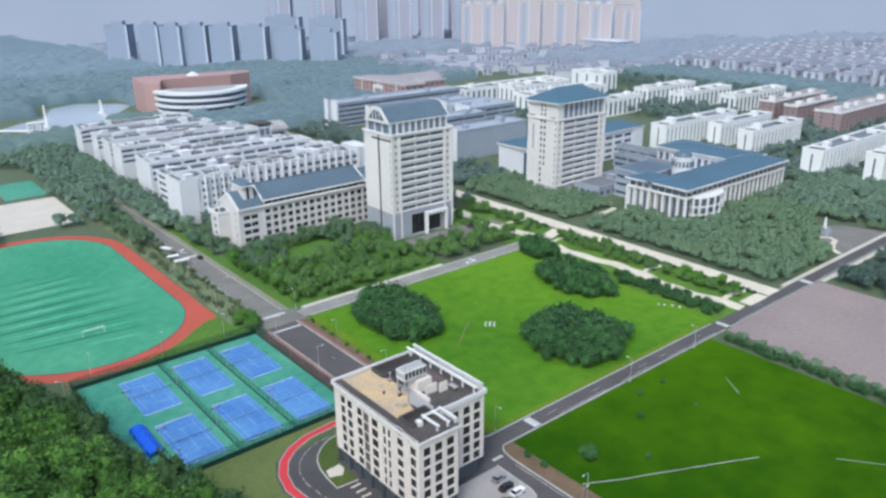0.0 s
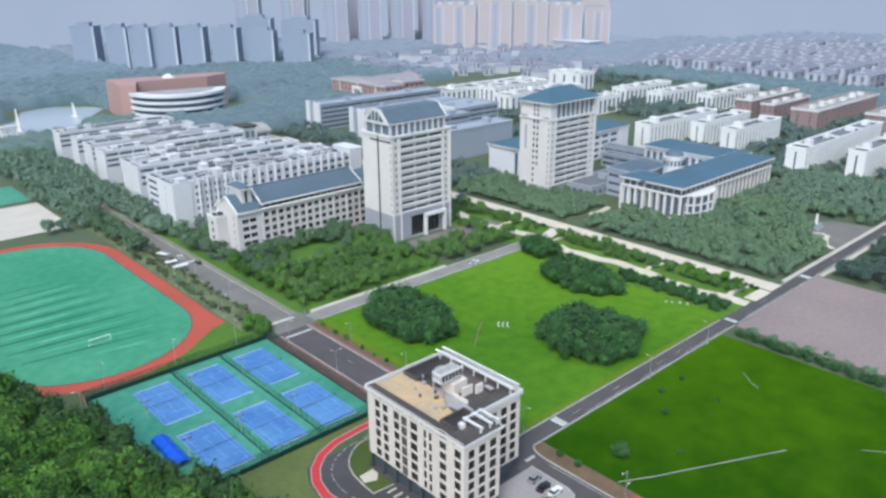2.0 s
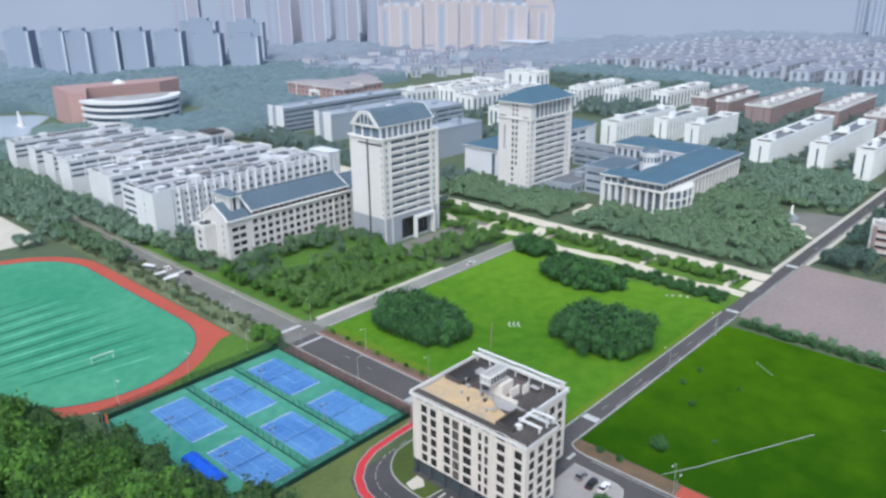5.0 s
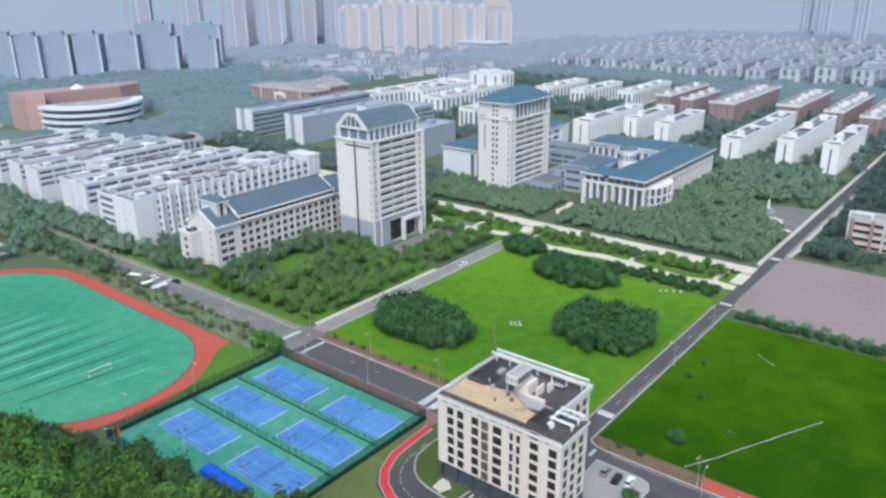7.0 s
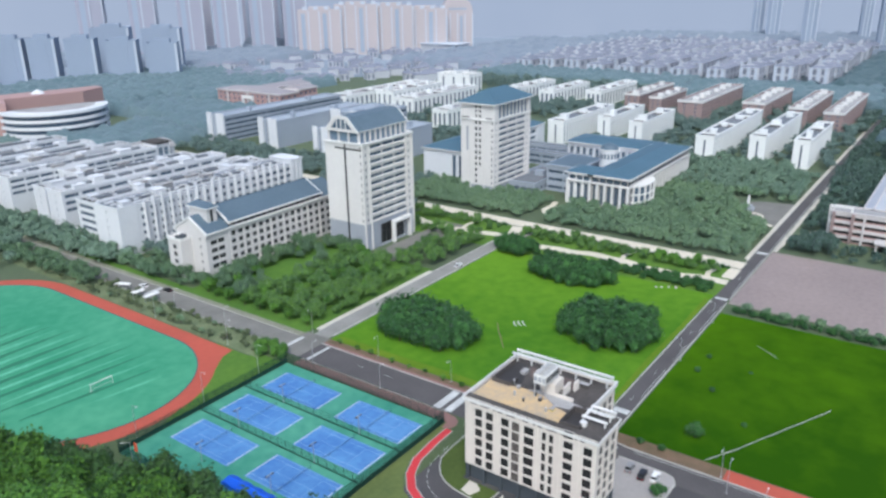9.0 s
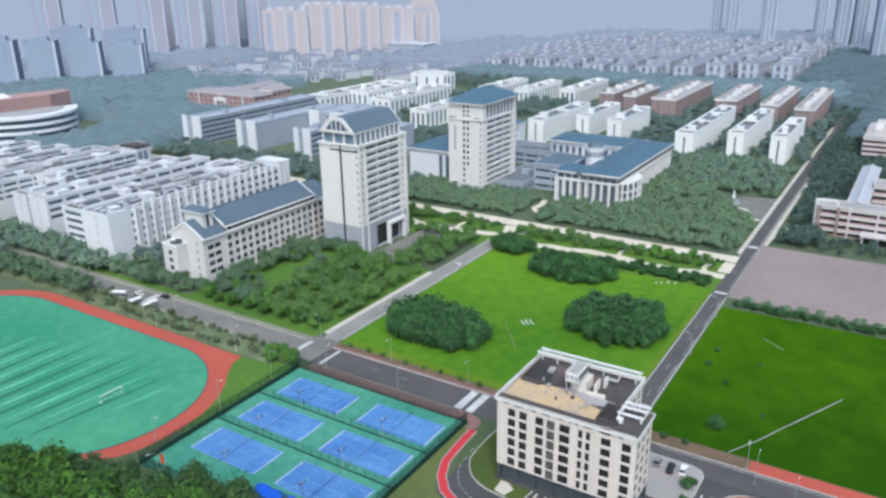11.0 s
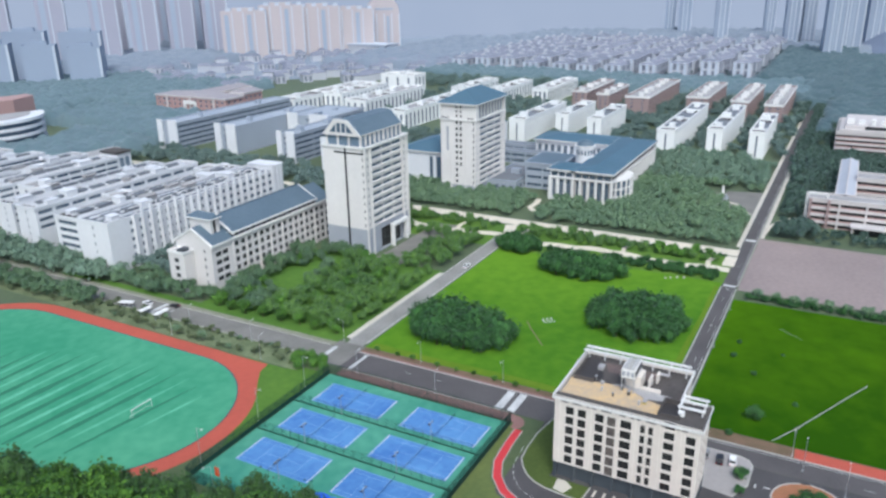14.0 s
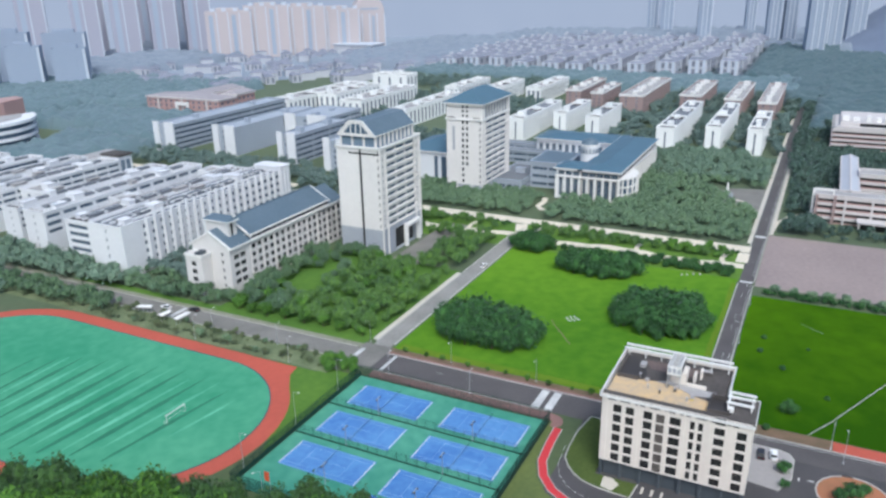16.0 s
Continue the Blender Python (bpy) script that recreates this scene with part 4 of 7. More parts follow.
def roof_unit(x, y, z, sx, sy, leg, sz):
    """A louvred cooling unit raised on steel legs."""
    u = thing("cooling_unit", "pale rooftop cooling unit with dark louvres on steel legs", "cooling unit", at=(x, y, z))
    m = Mesh()
    m.box(-sx / 2, -sy / 2, leg, sx / 2, sy / 2, leg + sz)
    case = part("casing", m, TRIM, u)
    k = round(sx / 1.2)
    for i in range(k):
        xx = -sx / 2 + (i + 0.5) * sx / k
        p = Mesh()
        p.box(xx - 0.42, -sy / 2 - 0.04, leg + 0.35, xx + 0.42, -sy / 2, leg + sz - 0.35)
        part("louvre", p, ROOFWELL, case)
        p = Mesh()
        p.box(xx - 0.45, -sy / 2 + 0.3, leg + sz, xx + 0.45, sy / 2 - 0.3, leg + sz + 0.1)
        grille = part("top_panel", p, KERB, case)
        for dy in (-sy / 4, sy / 4):
            p = Mesh()
            p.tube(xx, dy, leg + sz + 0.1, leg + sz + 0.22, 0.32, 0.32, 10)
            part("fan_ring", p, METAL, grille)
    for i in range(3):
        p = Mesh()
        yy = -sy / 2 + (i + 0.5) * sy / 3
        p.box(-sx / 2 - 0.04, yy - 0.4, leg + 0.5, -sx / 2, yy + 0.4, leg + sz - 0.6)
        part("louvre", p, GREYSTONE, case)
    for dx in (-sx / 2 + 0.1, -0.12, sx / 2 - 0.34):
        for dy in (-sy / 2 + 0.1, sy / 2 - 0.34):
            p = Mesh()
            p.box(dx, dy, 0, dx + 0.24, dy + 0.24, leg)
            part("leg", p, METAL, u)
    p = Mesh()
    p.box(-sx / 2, -sy / 2, leg - 0.25, sx / 2, sy / 2, leg - 0.01)
    part("platform", p, METAL, u, "dark steel platform")


roof_unit(101.4, 132.2, TOP - 0.5, 6.8, 3.4, 4.1, 2.4)
for i, (x, y) in enumerate(((96, 138), (101, 141), (93.5, 128), (98.5, 116))):
    v = thing("roof_vent", "small grey capped roof vent pipe", "vent", "vents on the office roof", at=(x, y, TOP - 0.5))
    m = Mesh()
    m.tube(0, 0, 0, 1.0, 0.18, 0.18)
    part("pipe", m, METAL, v)
    m = Mesh()
    m.tube(0, 0, 1.0, 1.3, 0.34, 0.22)
    part("cap", m, METAL, v)


for x, y, sx, sy, sz, mt in ((97.2, 131.5, 0.9, 0.6, 1.0, ROOFGREY), (98.6, 133.6, 0.5, 0.5, 1.3, ROOFGREY), (95.1, 127.0, 1.6, 0.9, 0.6, TAPEYELLOW), (94.7, 134.8, 0.4, 0.4, 1.0, ROOFGREY), (99.5, 138.9, 0.8, 0.8, 0.7, ROOFPALE), (107.2, 141.5, 2.2, 1.4, 0.8, ROOFPALE), (109.4, 125.5, 1.2, 2.4, 0.9, ROOFGREY)):
    c = thing("roof_box", "small weathered box on the flat roof", "roof box", "boxes on the office roof", at=(x, y, TOP - 0.45))
    m = Mesh()
    m.box(-sx / 2, -sy / 2, 0, sx / 2, sy / 2, sz)
    part("body", m, mt, c)
    m = Mesh()
    m.box(-sx / 2 - 0.08, -sy / 2 - 0.08, sz, sx / 2 + 0.08, sy / 2 + 0.08, sz + 0.08)
    part("lid", m, ROOFPALE, c)


# ---- the two towers ----
def tower(name, label, x0, y0, x1, y1, floors, fh, base, gabled):
    b = thing(name, label, "building")
    wallm = TOWERWALL
    wall_top = base + floors * fh
    w, g = x1 - x0, y1 - y0
    m = Mesh()
    side = 5.2
    # grey stone base
    facade(m, b, (x0, y1, 0), (0, -1, 0), g, base, [], mat=1)
    south = [] if not gabled else [(round(w * 0.30, 2), 0.3, round(w * 0.82, 2), base - 2.2)]
    facade(m, b, (x0, y0, 0), (1, 0, 0), w, base, south, mat=1, depth=1.5, bars=7, glass=GLASS)
    facade(m, b, (x1, y0, 0), (0, 1, 0), g, base, [], mat=1)
    facade(m, b, (x1, y1, 0), (-1, 0, 0), w, base, [], mat=1)
    H = wall_top - base
    mid = round(g * 0.52, 2)
    pairs = [(round(g - 1.5, 2), round(1.1 + fh * f, 2), round(g - 0.8, 2), round(1.1 + fh * f + 1.7, 2)) for f in range(floors)] if gabled else [(round(mid + d - 0.75, 2), round(1.0 + fh * f, 2), round(mid + d + 0.75, 2), round(1.0 + fh * f + 2.0, 2)) for f in range(floors) for d in ((-1.3, 1.3) if f > 2 else (-1.3,))] + [(round(g - 1.7, 2), round(1.0 + fh * f, 2), round(g - 0.9, 2), round(1.0 + fh * f + 2.0, 2)) for f in range(floors)]
    facade(m, b, (x0, y1, base), (0, -1, 0), g, H, pairs, bars=1)
    ends = [(round(u - 0.6, 2), round(1.1 + fh * f, 2), round(u + 0.6, 2), round(1.1 + fh * f + 1.7, 2)) for f in range(floors) for u in (2.6, w - 2.6)]
    bays = 3
    bw = (w - 2 * side) / bays
    strips = [(round(side + bw * i + 0.25, 2), round(1.0 + fh * f, 2), round(side + bw * (i + 1) - 0.25, 2), round(1.0 + fh * f + 1.65, 2)) for f in range(floors) for i in range(bays)]
    facade(m, b, (x0, y0, base), (1, 0, 0), w, H, ends + strips, bars=0, glass=GLASSBLUE, depth=0.5)
    facade(m, b, (x1, y0, base), (0, 1, 0), g, H, pairs, bars=1)
    facade(m, b, (x1, y1, base), (-1, 0, 0), w, H, strips, bars=0, glass=GLASSBLUE, depth=0.5)
    m.face(((x0, y0, wall_top), (x1, y0, wall_top), (x1, y1, wall_top), (x0, y1, wall_top)), 1)
    part("wall", m, [wallm, GREYSTONE], b)
    # spandrel ledges and corner piers
    for f in range(floors + 1):
        p = Mesh()
        p.box(x0 + side, y0 - 0.35, base + fh * f + 0.35, x1 - side, y0 + 0.02, base + fh * f + 0.85)
        part("ledge", p, wallm, b)
    for x in (x0 - 0.25, x0 + side - 0.9, x1 - side + 0.1, x1 - 0.55):
        p = Mesh()
        p.box(x, y0 - 0.45, 0, x + 0.8, y0 + 0.02, wall_top)
        part("pier", p, wallm, b)
    if gabled:
        p = Mesh()
        p.box(x0 - 0.10, y0 + g * 0.43, 0, x0 + 0.02, y0 + g * 0.475, wall_top + 1)
        part("dark_strip", p, GLASS, b, "dark glazed vertical strip")
        p = Mesh()
        p.box(x0 - 0.14, y0 + g * 0.02, wall_top - 2.6, x0 + 0.02, y0 + g * 0.72, wall_top - 1.9)
        part("dark_strip", p, GLASS, b, "dark horizontal band")
        # portal frame
        p = Mesh()
        a, c = x0 + w * 0.50, x0 + w * 0.84
        p.box(a, y0 - 2.4, 0, a + 1.2, y0 - 0.5, base - 3.4)
        p.box(c, y0 - 2.4, 0, c + 1.2, y0 - 0.5, base - 3.4)
        p.box(a, y0 - 2.4, base - 3.4, c + 1.2, y0 - 0.5, base - 2.0)
        part("portal", p, TRIM, b, "pale stone entrance portal")
    else:
        for d in (-4.6, 4.6):
            p = Mesh()
            p.box(x0 - 0.2, (y0 + y1) / 2 + d - 0.3, 0, x0 + 0.02, (y0 + y1) / 2 + d + 0.3, wall_top)
            part("pier", p, wallm, b)
    p = Mesh()
    p.ring(x0 - 0.6, y0 - 0.6, x1 + 0.6, y1 + 0.6, wall_top - 0.1, wall_top + 0.9, 1.0)
    part("cornice", p, TRIM, b)
    # glazed top storey behind white columns
    t0, t1 = wall_top + 0.02, wall_top + (5.5 if gabled else 9.25)
    p = Mesh()
    inset = 2.9 if gabled else 1.4
    p = Mesh()
    p.box(x0 + 1.6, y0 + inset, t0, x1 - 1.6, y1 - 1.4, t1)
    part("top_storey", p, TOPGLASS, b, "blue-grey glazed top storey")
    k = 9
    for i in range(k + 1):
        x = x0 + 1.2 + (w - 3.2) * i / k
        p = Mesh()
        p.box(x, y0 + inset - 0.7, t0 + 0.4, x + (0.8 if gabled else 1.1), y0 + inset - 0.02, t1)
        part("column", p, wallm, b)
    if gabled:
        for i in range(4):
            y = y0 + 2.4 + (g - 4.6) * i / 3
            p = Mesh()
            p.box(x0 + 0.9, y, t0 + 0.4, x0 + 1.58, y + 0.6, t1)
            part("column", p, wallm, b)
    else:
        # the west wall rises to the eaves
        p = Mesh()
        tops = [(round(mid + d - 0.7, 2), round(1.6 + 2.6 * f, 2), round(mid + d + 0.7, 2), round(3.2 + 2.6 * f, 2)) for f in range(3) for d in (-1.3, 1.3)]
        facade(p, b, (x0, y1, t0), (0, -1, 0), g, t1 - t0, tops, bars=1)
        p.box(x0 + 0.5, y0, t0, x0 + 1.5, y1, t1)
        part("upper_wall", p, wallm, b)
        for xa, xb in ((x0, x0 + side - 1.2), (x1 - 2.4, x1)):
            p = Mesh()
            p.box(xa + 0.02, y0 - 0.4, t0, xb, y0 + 1.3, t1)
            part("corner_pier", p, wallm, b)
        for ya, yb in ((y1 - 5.6, y1 - 0.6), (y0 + 1.2, y0 + 5.4)):
            p = Mesh()
            p.box(x0 - 0.16, ya, t0 + 1.05, x0 + 0.02, yb, t0 + 1.55)
            part("dark_strip", p, GLASS, b, "dark horizontal band")
        p = Mesh()
        p.box(x0 - 0.14, y1 - 5.2, base + 20, x0 + 0.02, y1 - 3.9, base + 34)
        part("sign_panel", p, GREYSTONE, b, "faded grey vertical sign panel")
    p = Mesh()
    if gabled:
        ym, yy, za, zb = (y0 + y1) / 2 + 0.5, 9.9, t1 + 0.4, t1 + 6.4
        xa, xb = x0 + 0.1, x1 - 0.4
        prof = [(ym - yy, za), (ym - 3.6, zb), (ym, zb + 0.4), (ym + 3.6, zb), (ym + yy, za)]
        for (ya, ua), (yb, ub) in zip(prof, prof[1:]):
            p.face(((xa, ya, ua), (xb, ya, ua), (xb, yb, ub), (xa, yb, ub)))
        for xe in (xa, xb):
            p.face([(xe, a, c) for a, c in prof], 1)
        p.box(xa, ym - yy, za - 0.6, xb, ym + yy, za - 0.01, 1)
        roof = part("roof", p, [SLATE, TOWERWALL], b, "slate-grey tiled gable roof with white verges")
        for xe in (xa - 0.25, xb - 0.35):
            for s in (-1, 1):
                q = Mesh()
                line = [(ym + s * (yy + 0.2), za - 0.2), (ym + s * 3.7, zb + 0.3), (ym, zb + 0.7)]
                for (ya, ua), (yb, ub) in zip(line, line[1:]):
                    q.face(((xe, ya, ua), (xe, yb, ub), (xe, yb, ub - 0.6), (xe, ya, ua - 0.6)))
                    q.face(((xe + 0.6, ya, ua), (xe + 0.6, yb, ub), (xe + 0.6, yb, ub - 0.6), (xe + 0.6, ya, ua - 0.6)))
                    q.face(((xe, ya, ua), (xe + 0.6, ya, ua), (xe + 0.6, yb, ub), (xe, yb, ub)))
                part("verge", q, TRIM, roof)
        # dark pediment opening with a white mullion
        q = Mesh()
        q.face(((xa - 0.06, ym - 6.4, t1 + 1.1), (xa - 0.06, ym + 6.4, t1 + 1.1), (xa - 0.06, ym + 2.6, t1 + 5.3), (xa - 0.06, ym - 2.6, t1 + 5.3)))
        part("pediment_window", q, GLASSBLUE, roof)
        for d in (-2.6, 0.0, 2.6):
            q = Mesh()
            q.box(xa - 0.16, ym + d - 0.25, t1 + 0.9, xa - 0.07, ym + d + 0.25, t1 + 5.4)
            part("mullion", q, TRIM, roof)
    else:
        p.gable(x0, y0, x1, y1, t1 + 0.5, 6.8, 1.8, 12.0, 0, 1, 0.7)
        part("roof", p, [BLUEROOF, TRIM], b, "blue-grey tiled hip roof")
    return b


tower("gabled_tower", "tall cream office tower with a slate gable roof", 203.0, 280.0, 239.5, 302.6, 11, 3.4, 13.0, True)
tower("hipped_tower", "tall cream tower with a blue-grey hip roof", 316.8, 281.0, 357.8, 303.5, 11, 3.45, 5.6, False)


# ---- annex: long five-storey block with a slate roof ----
def annex():
    b = thing("annex_building", "cream five-storey annex with a slate-grey roof and stepped gable", "building")
    x0, y0, x1, y1, h = 140.6, 314.6, 222.0, 334.4, 19.6
    ym = (y0 + y1) / 2
    bay, fh = 12.4, 3.55
    m = Mesh()
    south = [(round(2.3 + 3.9 * k, 2), round(3.6 + fh * f, 2), round(5.6 + 3.9 * k, 2), round(5.7 + fh * f, 2)) for f in range(4) for k in range(2)]
    south += [(round(bay + 1.1 + 3.95 * k, 2), round(1.3 + fh * f, 2), round(bay + 3.5 + 3.95 * k, 2), round(3.5 + fh * f, 2)) for f in range(5) for k in range(17)]
    four_walls(m, b, x0, y0, x1, y1, 0, h, west=[(round(15.2 + 0.0 * f, 2), round(2.6 + 3.4 * f, 2), 16.3, round(4.2 + 3.4 * f, 2)) for f in range(5)], south=south, bars=2)
    # gable wall over the west end
    m.face(((x0, y1, h), (x0, y0, h), (x0, ym, h + 6.2)))
    m.face(((x0 + 0.5, y0, h), (x0 + 0.5, y1, h), (x0 + 0.5, ym, h + 6.2)))
    part("wall", m, ANNEXWALL, b)
    # piers between pairs of windows, and ledges over each floor
    for i in range(9):
        p = Mesh()
        x = x0 + bay - 0.1 + i * 7.9
        p.box(x, y0 - 0.45, 0, x + 0.8, y0 + 0.02, h - 0.5)
        part("pier", p, ANNEXWALL, b)
    for f in range(5):
        p = Mesh()
        z = 0.95 + fh * f
        p.box(x0 + bay + 0.8, y0 - 0.16, z - 0.2, x1 - 4, y0 + 0.02, z + 0.16)
        part("sill_band", p, ANNEXWALL, b)
    # lower eaves, dark clerestory and the slate roof above it
    for ya, yb in ((y0 - 1.1, y0), (y1, y1 + 1.1)):
        p = Mesh()
        p.box(x0 - 0.6, ya, h - 0.3, x1, yb, h + 0.55)
        part("cornice", p, TRIM, b, "white eaves cornice")
    p = Mesh()
    p.box(x0 + bay, y0 + 0.4, h + 0.02, x1 - 12, y1 - 0.4, h + 2.3)
    part("clerestory", p, GLASS, b, "dark clerestory band under the roof")
    for i in range(16):
        p = Mesh()
        x = x0 + bay + 1 + i * 3.5
        p.box(x, y0 + 0.2, h + 0.03, x + 0.5, y0 + 0.42, h + 2.2)
        part("mullion", p, GREYSTONE, b)
    zl, zu = h + 0.5, h + 2.6
    p = Mesh()
    for xa, xb, z, rise in ((x0 + 0.3, x0 + bay, zl, 6.3), (x0 + bay, x1 - 12, zu, 6.0), (x1 - 12, x1, zl, 6.3)):
        for s in (-1, 1):
            e = ym + s * (ym - y0 + 0.9)
            q = ((xa, e, z), (xb, e, z), (xb, ym, z + rise), (xa, ym, z + rise))
            p.face(q if s < 0 else q[::-1])
        for x in (xa, xb):
            p.face(((x, y0 - 0.9, z), (x, y1 + 0.9, z), (x, ym, z + rise)))
        p.box(xa, y0 - 0.9, z - 0.25, xb, y1 + 0.9, z - 0.01, 1)
    roof = part("roof", p, [SLATE, TRIM], b, "slate-grey tiled roof with white edges")
    p = Mesh()
    p.box(x0 + bay, ym - 0.4, zu + 5.85, x1 - 12, ym + 0.4, zu + 6.25)
    part("ridge", p, SLATE, roof)
    for s in (-1, 1):
        p = Mesh()
        e = ym + s * (ym - y0 + 1.0)
        p.box(x0 + bay - 0.4, min(e, e - s * 0.7), zu - 0.4, x1 - 11.6, max(e, e - s * 0.7), zu + 0.2)
        part("roof_edge", p, TRIM, roof, "white roof edge")
        for x, z, rise in ((x0 - 0.5, zl, 6.2), (x0 + bay - 0.3, zu, 6.2), (x1 - 12.4, zu, 6.2)):
            p = Mesh()
            a, c = (e, z - 0.1), (ym, z + rise)
            for xa in (x, x + 0.8):
                p.face(((xa, *a), (xa, *c), (xa, c[0], c[1] - 0.8), (xa, a[0], a[1] - 0.8)))
            p.face(((x, *a), (x + 0.8, *a), (x + 0.8, *c), (x, *c)))
            p.face(((x, a[0], a[1] - 0.8), (x, c[0], c[1] - 0.8), (x + 0.8, c[0], c[1] - 0.8), (x + 0.8, a[0], a[1] - 0.8)))
            part("verge", p, TRIM, roof, "white verge board")
    # ridge lantern with its own low hipped cap
    lx0, ly0, lx1, ly1, lz = 145.6, 318.6, 150.6, 330.4, 29.0
    p = Mesh()
    four_walls(p, b, lx0, ly0, lx1, ly1, h + 1.0, lz, south=[(1.6, 2.2, 3.2, 8.2)], bars=1)
    lantern = part("lantern", p, ANNEXWALL, b)
    p = Mesh()
    p.box(lx0 - 1.0, ly0 - 1.2, lz, lx1 + 0.6, ly1 + 1.2, lz + 0.5)
    part("lantern_eave", p, TRIM, lantern)
    p = Mesh()
    a, c, d, e = (lx0 - 0.8, ly0 - 1.0, lz + 0.52), (lx1 + 0.4, ly0 - 1.0, lz + 0.52), (lx1 + 0.4, ly1 + 1.0, lz + 0.52), (lx0 - 0.8, ly1 + 1.0, lz + 0.52)
    r, t = (lx1 - 0.8, ly0 + 0.6, lz + 1.9), (lx1 - 0.8, ly1 - 0.6, lz + 1.9)
    for q in ((a, c, r), (c, d, t, r), (d, e, t), (e, a, r, t)):
        p.face(q)
    part("lantern_roof", p, SLATE, lantern)
    for ya, yb in ((ly0 - 0.7, ly0 + 0.3), (ly1 - 0.3, ly1 + 0.7)):
        p = Mesh()
        p.box(lx1 - 1.3, ya, lz + 1.5, lx1 - 0.3, yb, lz + 2.3)
        part("finial", p, TRIM, lantern)
    # lower stair wing before the gable
    m = Mesh()
    four_walls(m, b, 135.0, 324.6, x0 - 0.02, 333.4, 0, 16.6, west=[(3.0, round(2.2 + 3.4 * f, 2), 5.6, round(4.3 + 3.4 * f, 2)) for f in range(4)], bars=2)
    m.box(135.3, 324.9, 16.3, x0 - 0.05, 333.1, 16.62)
    wing = part("stair_wing", m, ANNEXWALL, b)
    p = Mesh()
    p.ring(134.7, 324.3, x0 - 0.02, 333.7, 16.4, 17.5, 0.5)
    part("parapet", p, TRIM, wing)
    p = Mesh()
    p.box(135.1, 326.4, 17.0, 136.2, 328.2, 18.6)
    p.box(137.6, 326.0, 16.6, 139.4, 328.6, 18.4)
    part("roof_box", p, DARKSTONE, wing)
    return b


annex()


# ---- teaching blocks ----
def block(name, label, x0, y0, x1, y1, h, floors, cat="building", wall=None, roofm=None, south=(8, 2.0), west=(2, 1.4), group="", glass=None, units=3, seed=1, rise=1.0, skip=0, tall=False, unit=None, strips=0):
    """A flat-roofed block: real openings, parapet, stair houses."""
    wall, roofm = wall or WHITE, roofm or ROOFPALE
    rng = random.Random(seed)
    b = thing(name, label, cat, group)
    fh = (h - 0.8) / floors
    m = Mesh()
    wh = fh * 0.52
    if tall:
        floors, wh = 1, h - 3.4
    four_walls(m, b, x0, y0, x1, y1, 0, h, west=grid(y1 - y0, west[0], west[1], floors, 1.0, fh, wh, 0.8) if west[0] else (), south=grid(x1 - x0, south[0], south[1], floors - skip, 1.0 + fh * skip, fh, wh, 0.6) if south[0] else (),
               bars=0, glass=glass or GLASSBLUE, depth=0.4)
    m.box(x0 + 0.4, y0 + 0.4, h - 0.6, x1 - 0.4, y1 - 0.4, h - 0.2, 1)
    part("wall", m, [wall, roofm], b)
    p = Mesh()
    p.ring(x0 - 0.25, y0 - 0.25, x1 + 0.25, y1 + 0.25, h - 0.5, h + rise, 0.5)
    part("parapet", p, wall, b)
    for i in range(units):
        p = Mesh()
        sx, sy = rng.uniform(3, 6), min(y1 - y0 - 3, rng.uniform(3, 6))
        x = x0 + (x1 - x0) * (i + 0.5) / units + rng.uniform(-3, 3)
        y = (y0 + y1) / 2 + rng.uniform(-1, 1)
        z = rng.uniform(1.6, 3.4)
        p.box(x - sx / 2, y - sy / 2, h - 0.2, x + sx / 2, y + sy / 2, h + z)
        p.box(x - sx / 2 - 0.3, y - sy / 2 - 0.3, h + z, x + sx / 2 + 0.3, y + sy / 2 + 0.3, h + z + 0.3, 0)
        part("stair_house", p, unit or wall, b)
    if tall:
        for k in range(max(1, round((x1 - x0) / 45))):
            p = Mesh()
            x = x0 + 1.6 + k * 40
            p.box(x, y0 + 1.6, h - 0.2, x + 9, y1 - 1.6, h - 0.1)
            part("roof_well", p, ROOFGREY, b, "dark sunken roof deck")
            p = Mesh()
            p.box(x + 9, y0 + 0.4, h - 0.2, x + 9.8, y1 - 0.4, h + 1.1)
            part("roof_upstand", p, wall, b)
    for i in range(strips):
        p = Mesh()
        y = y0 + (y1 - y0) * (i + 1) / (strips + 1)
        p.box(x0 + 3, y - 0.4, h - 0.2, x1 - 3, y + 0.4, h + 0.55)
        part("roof_monitor", p, wall, b)
    return b


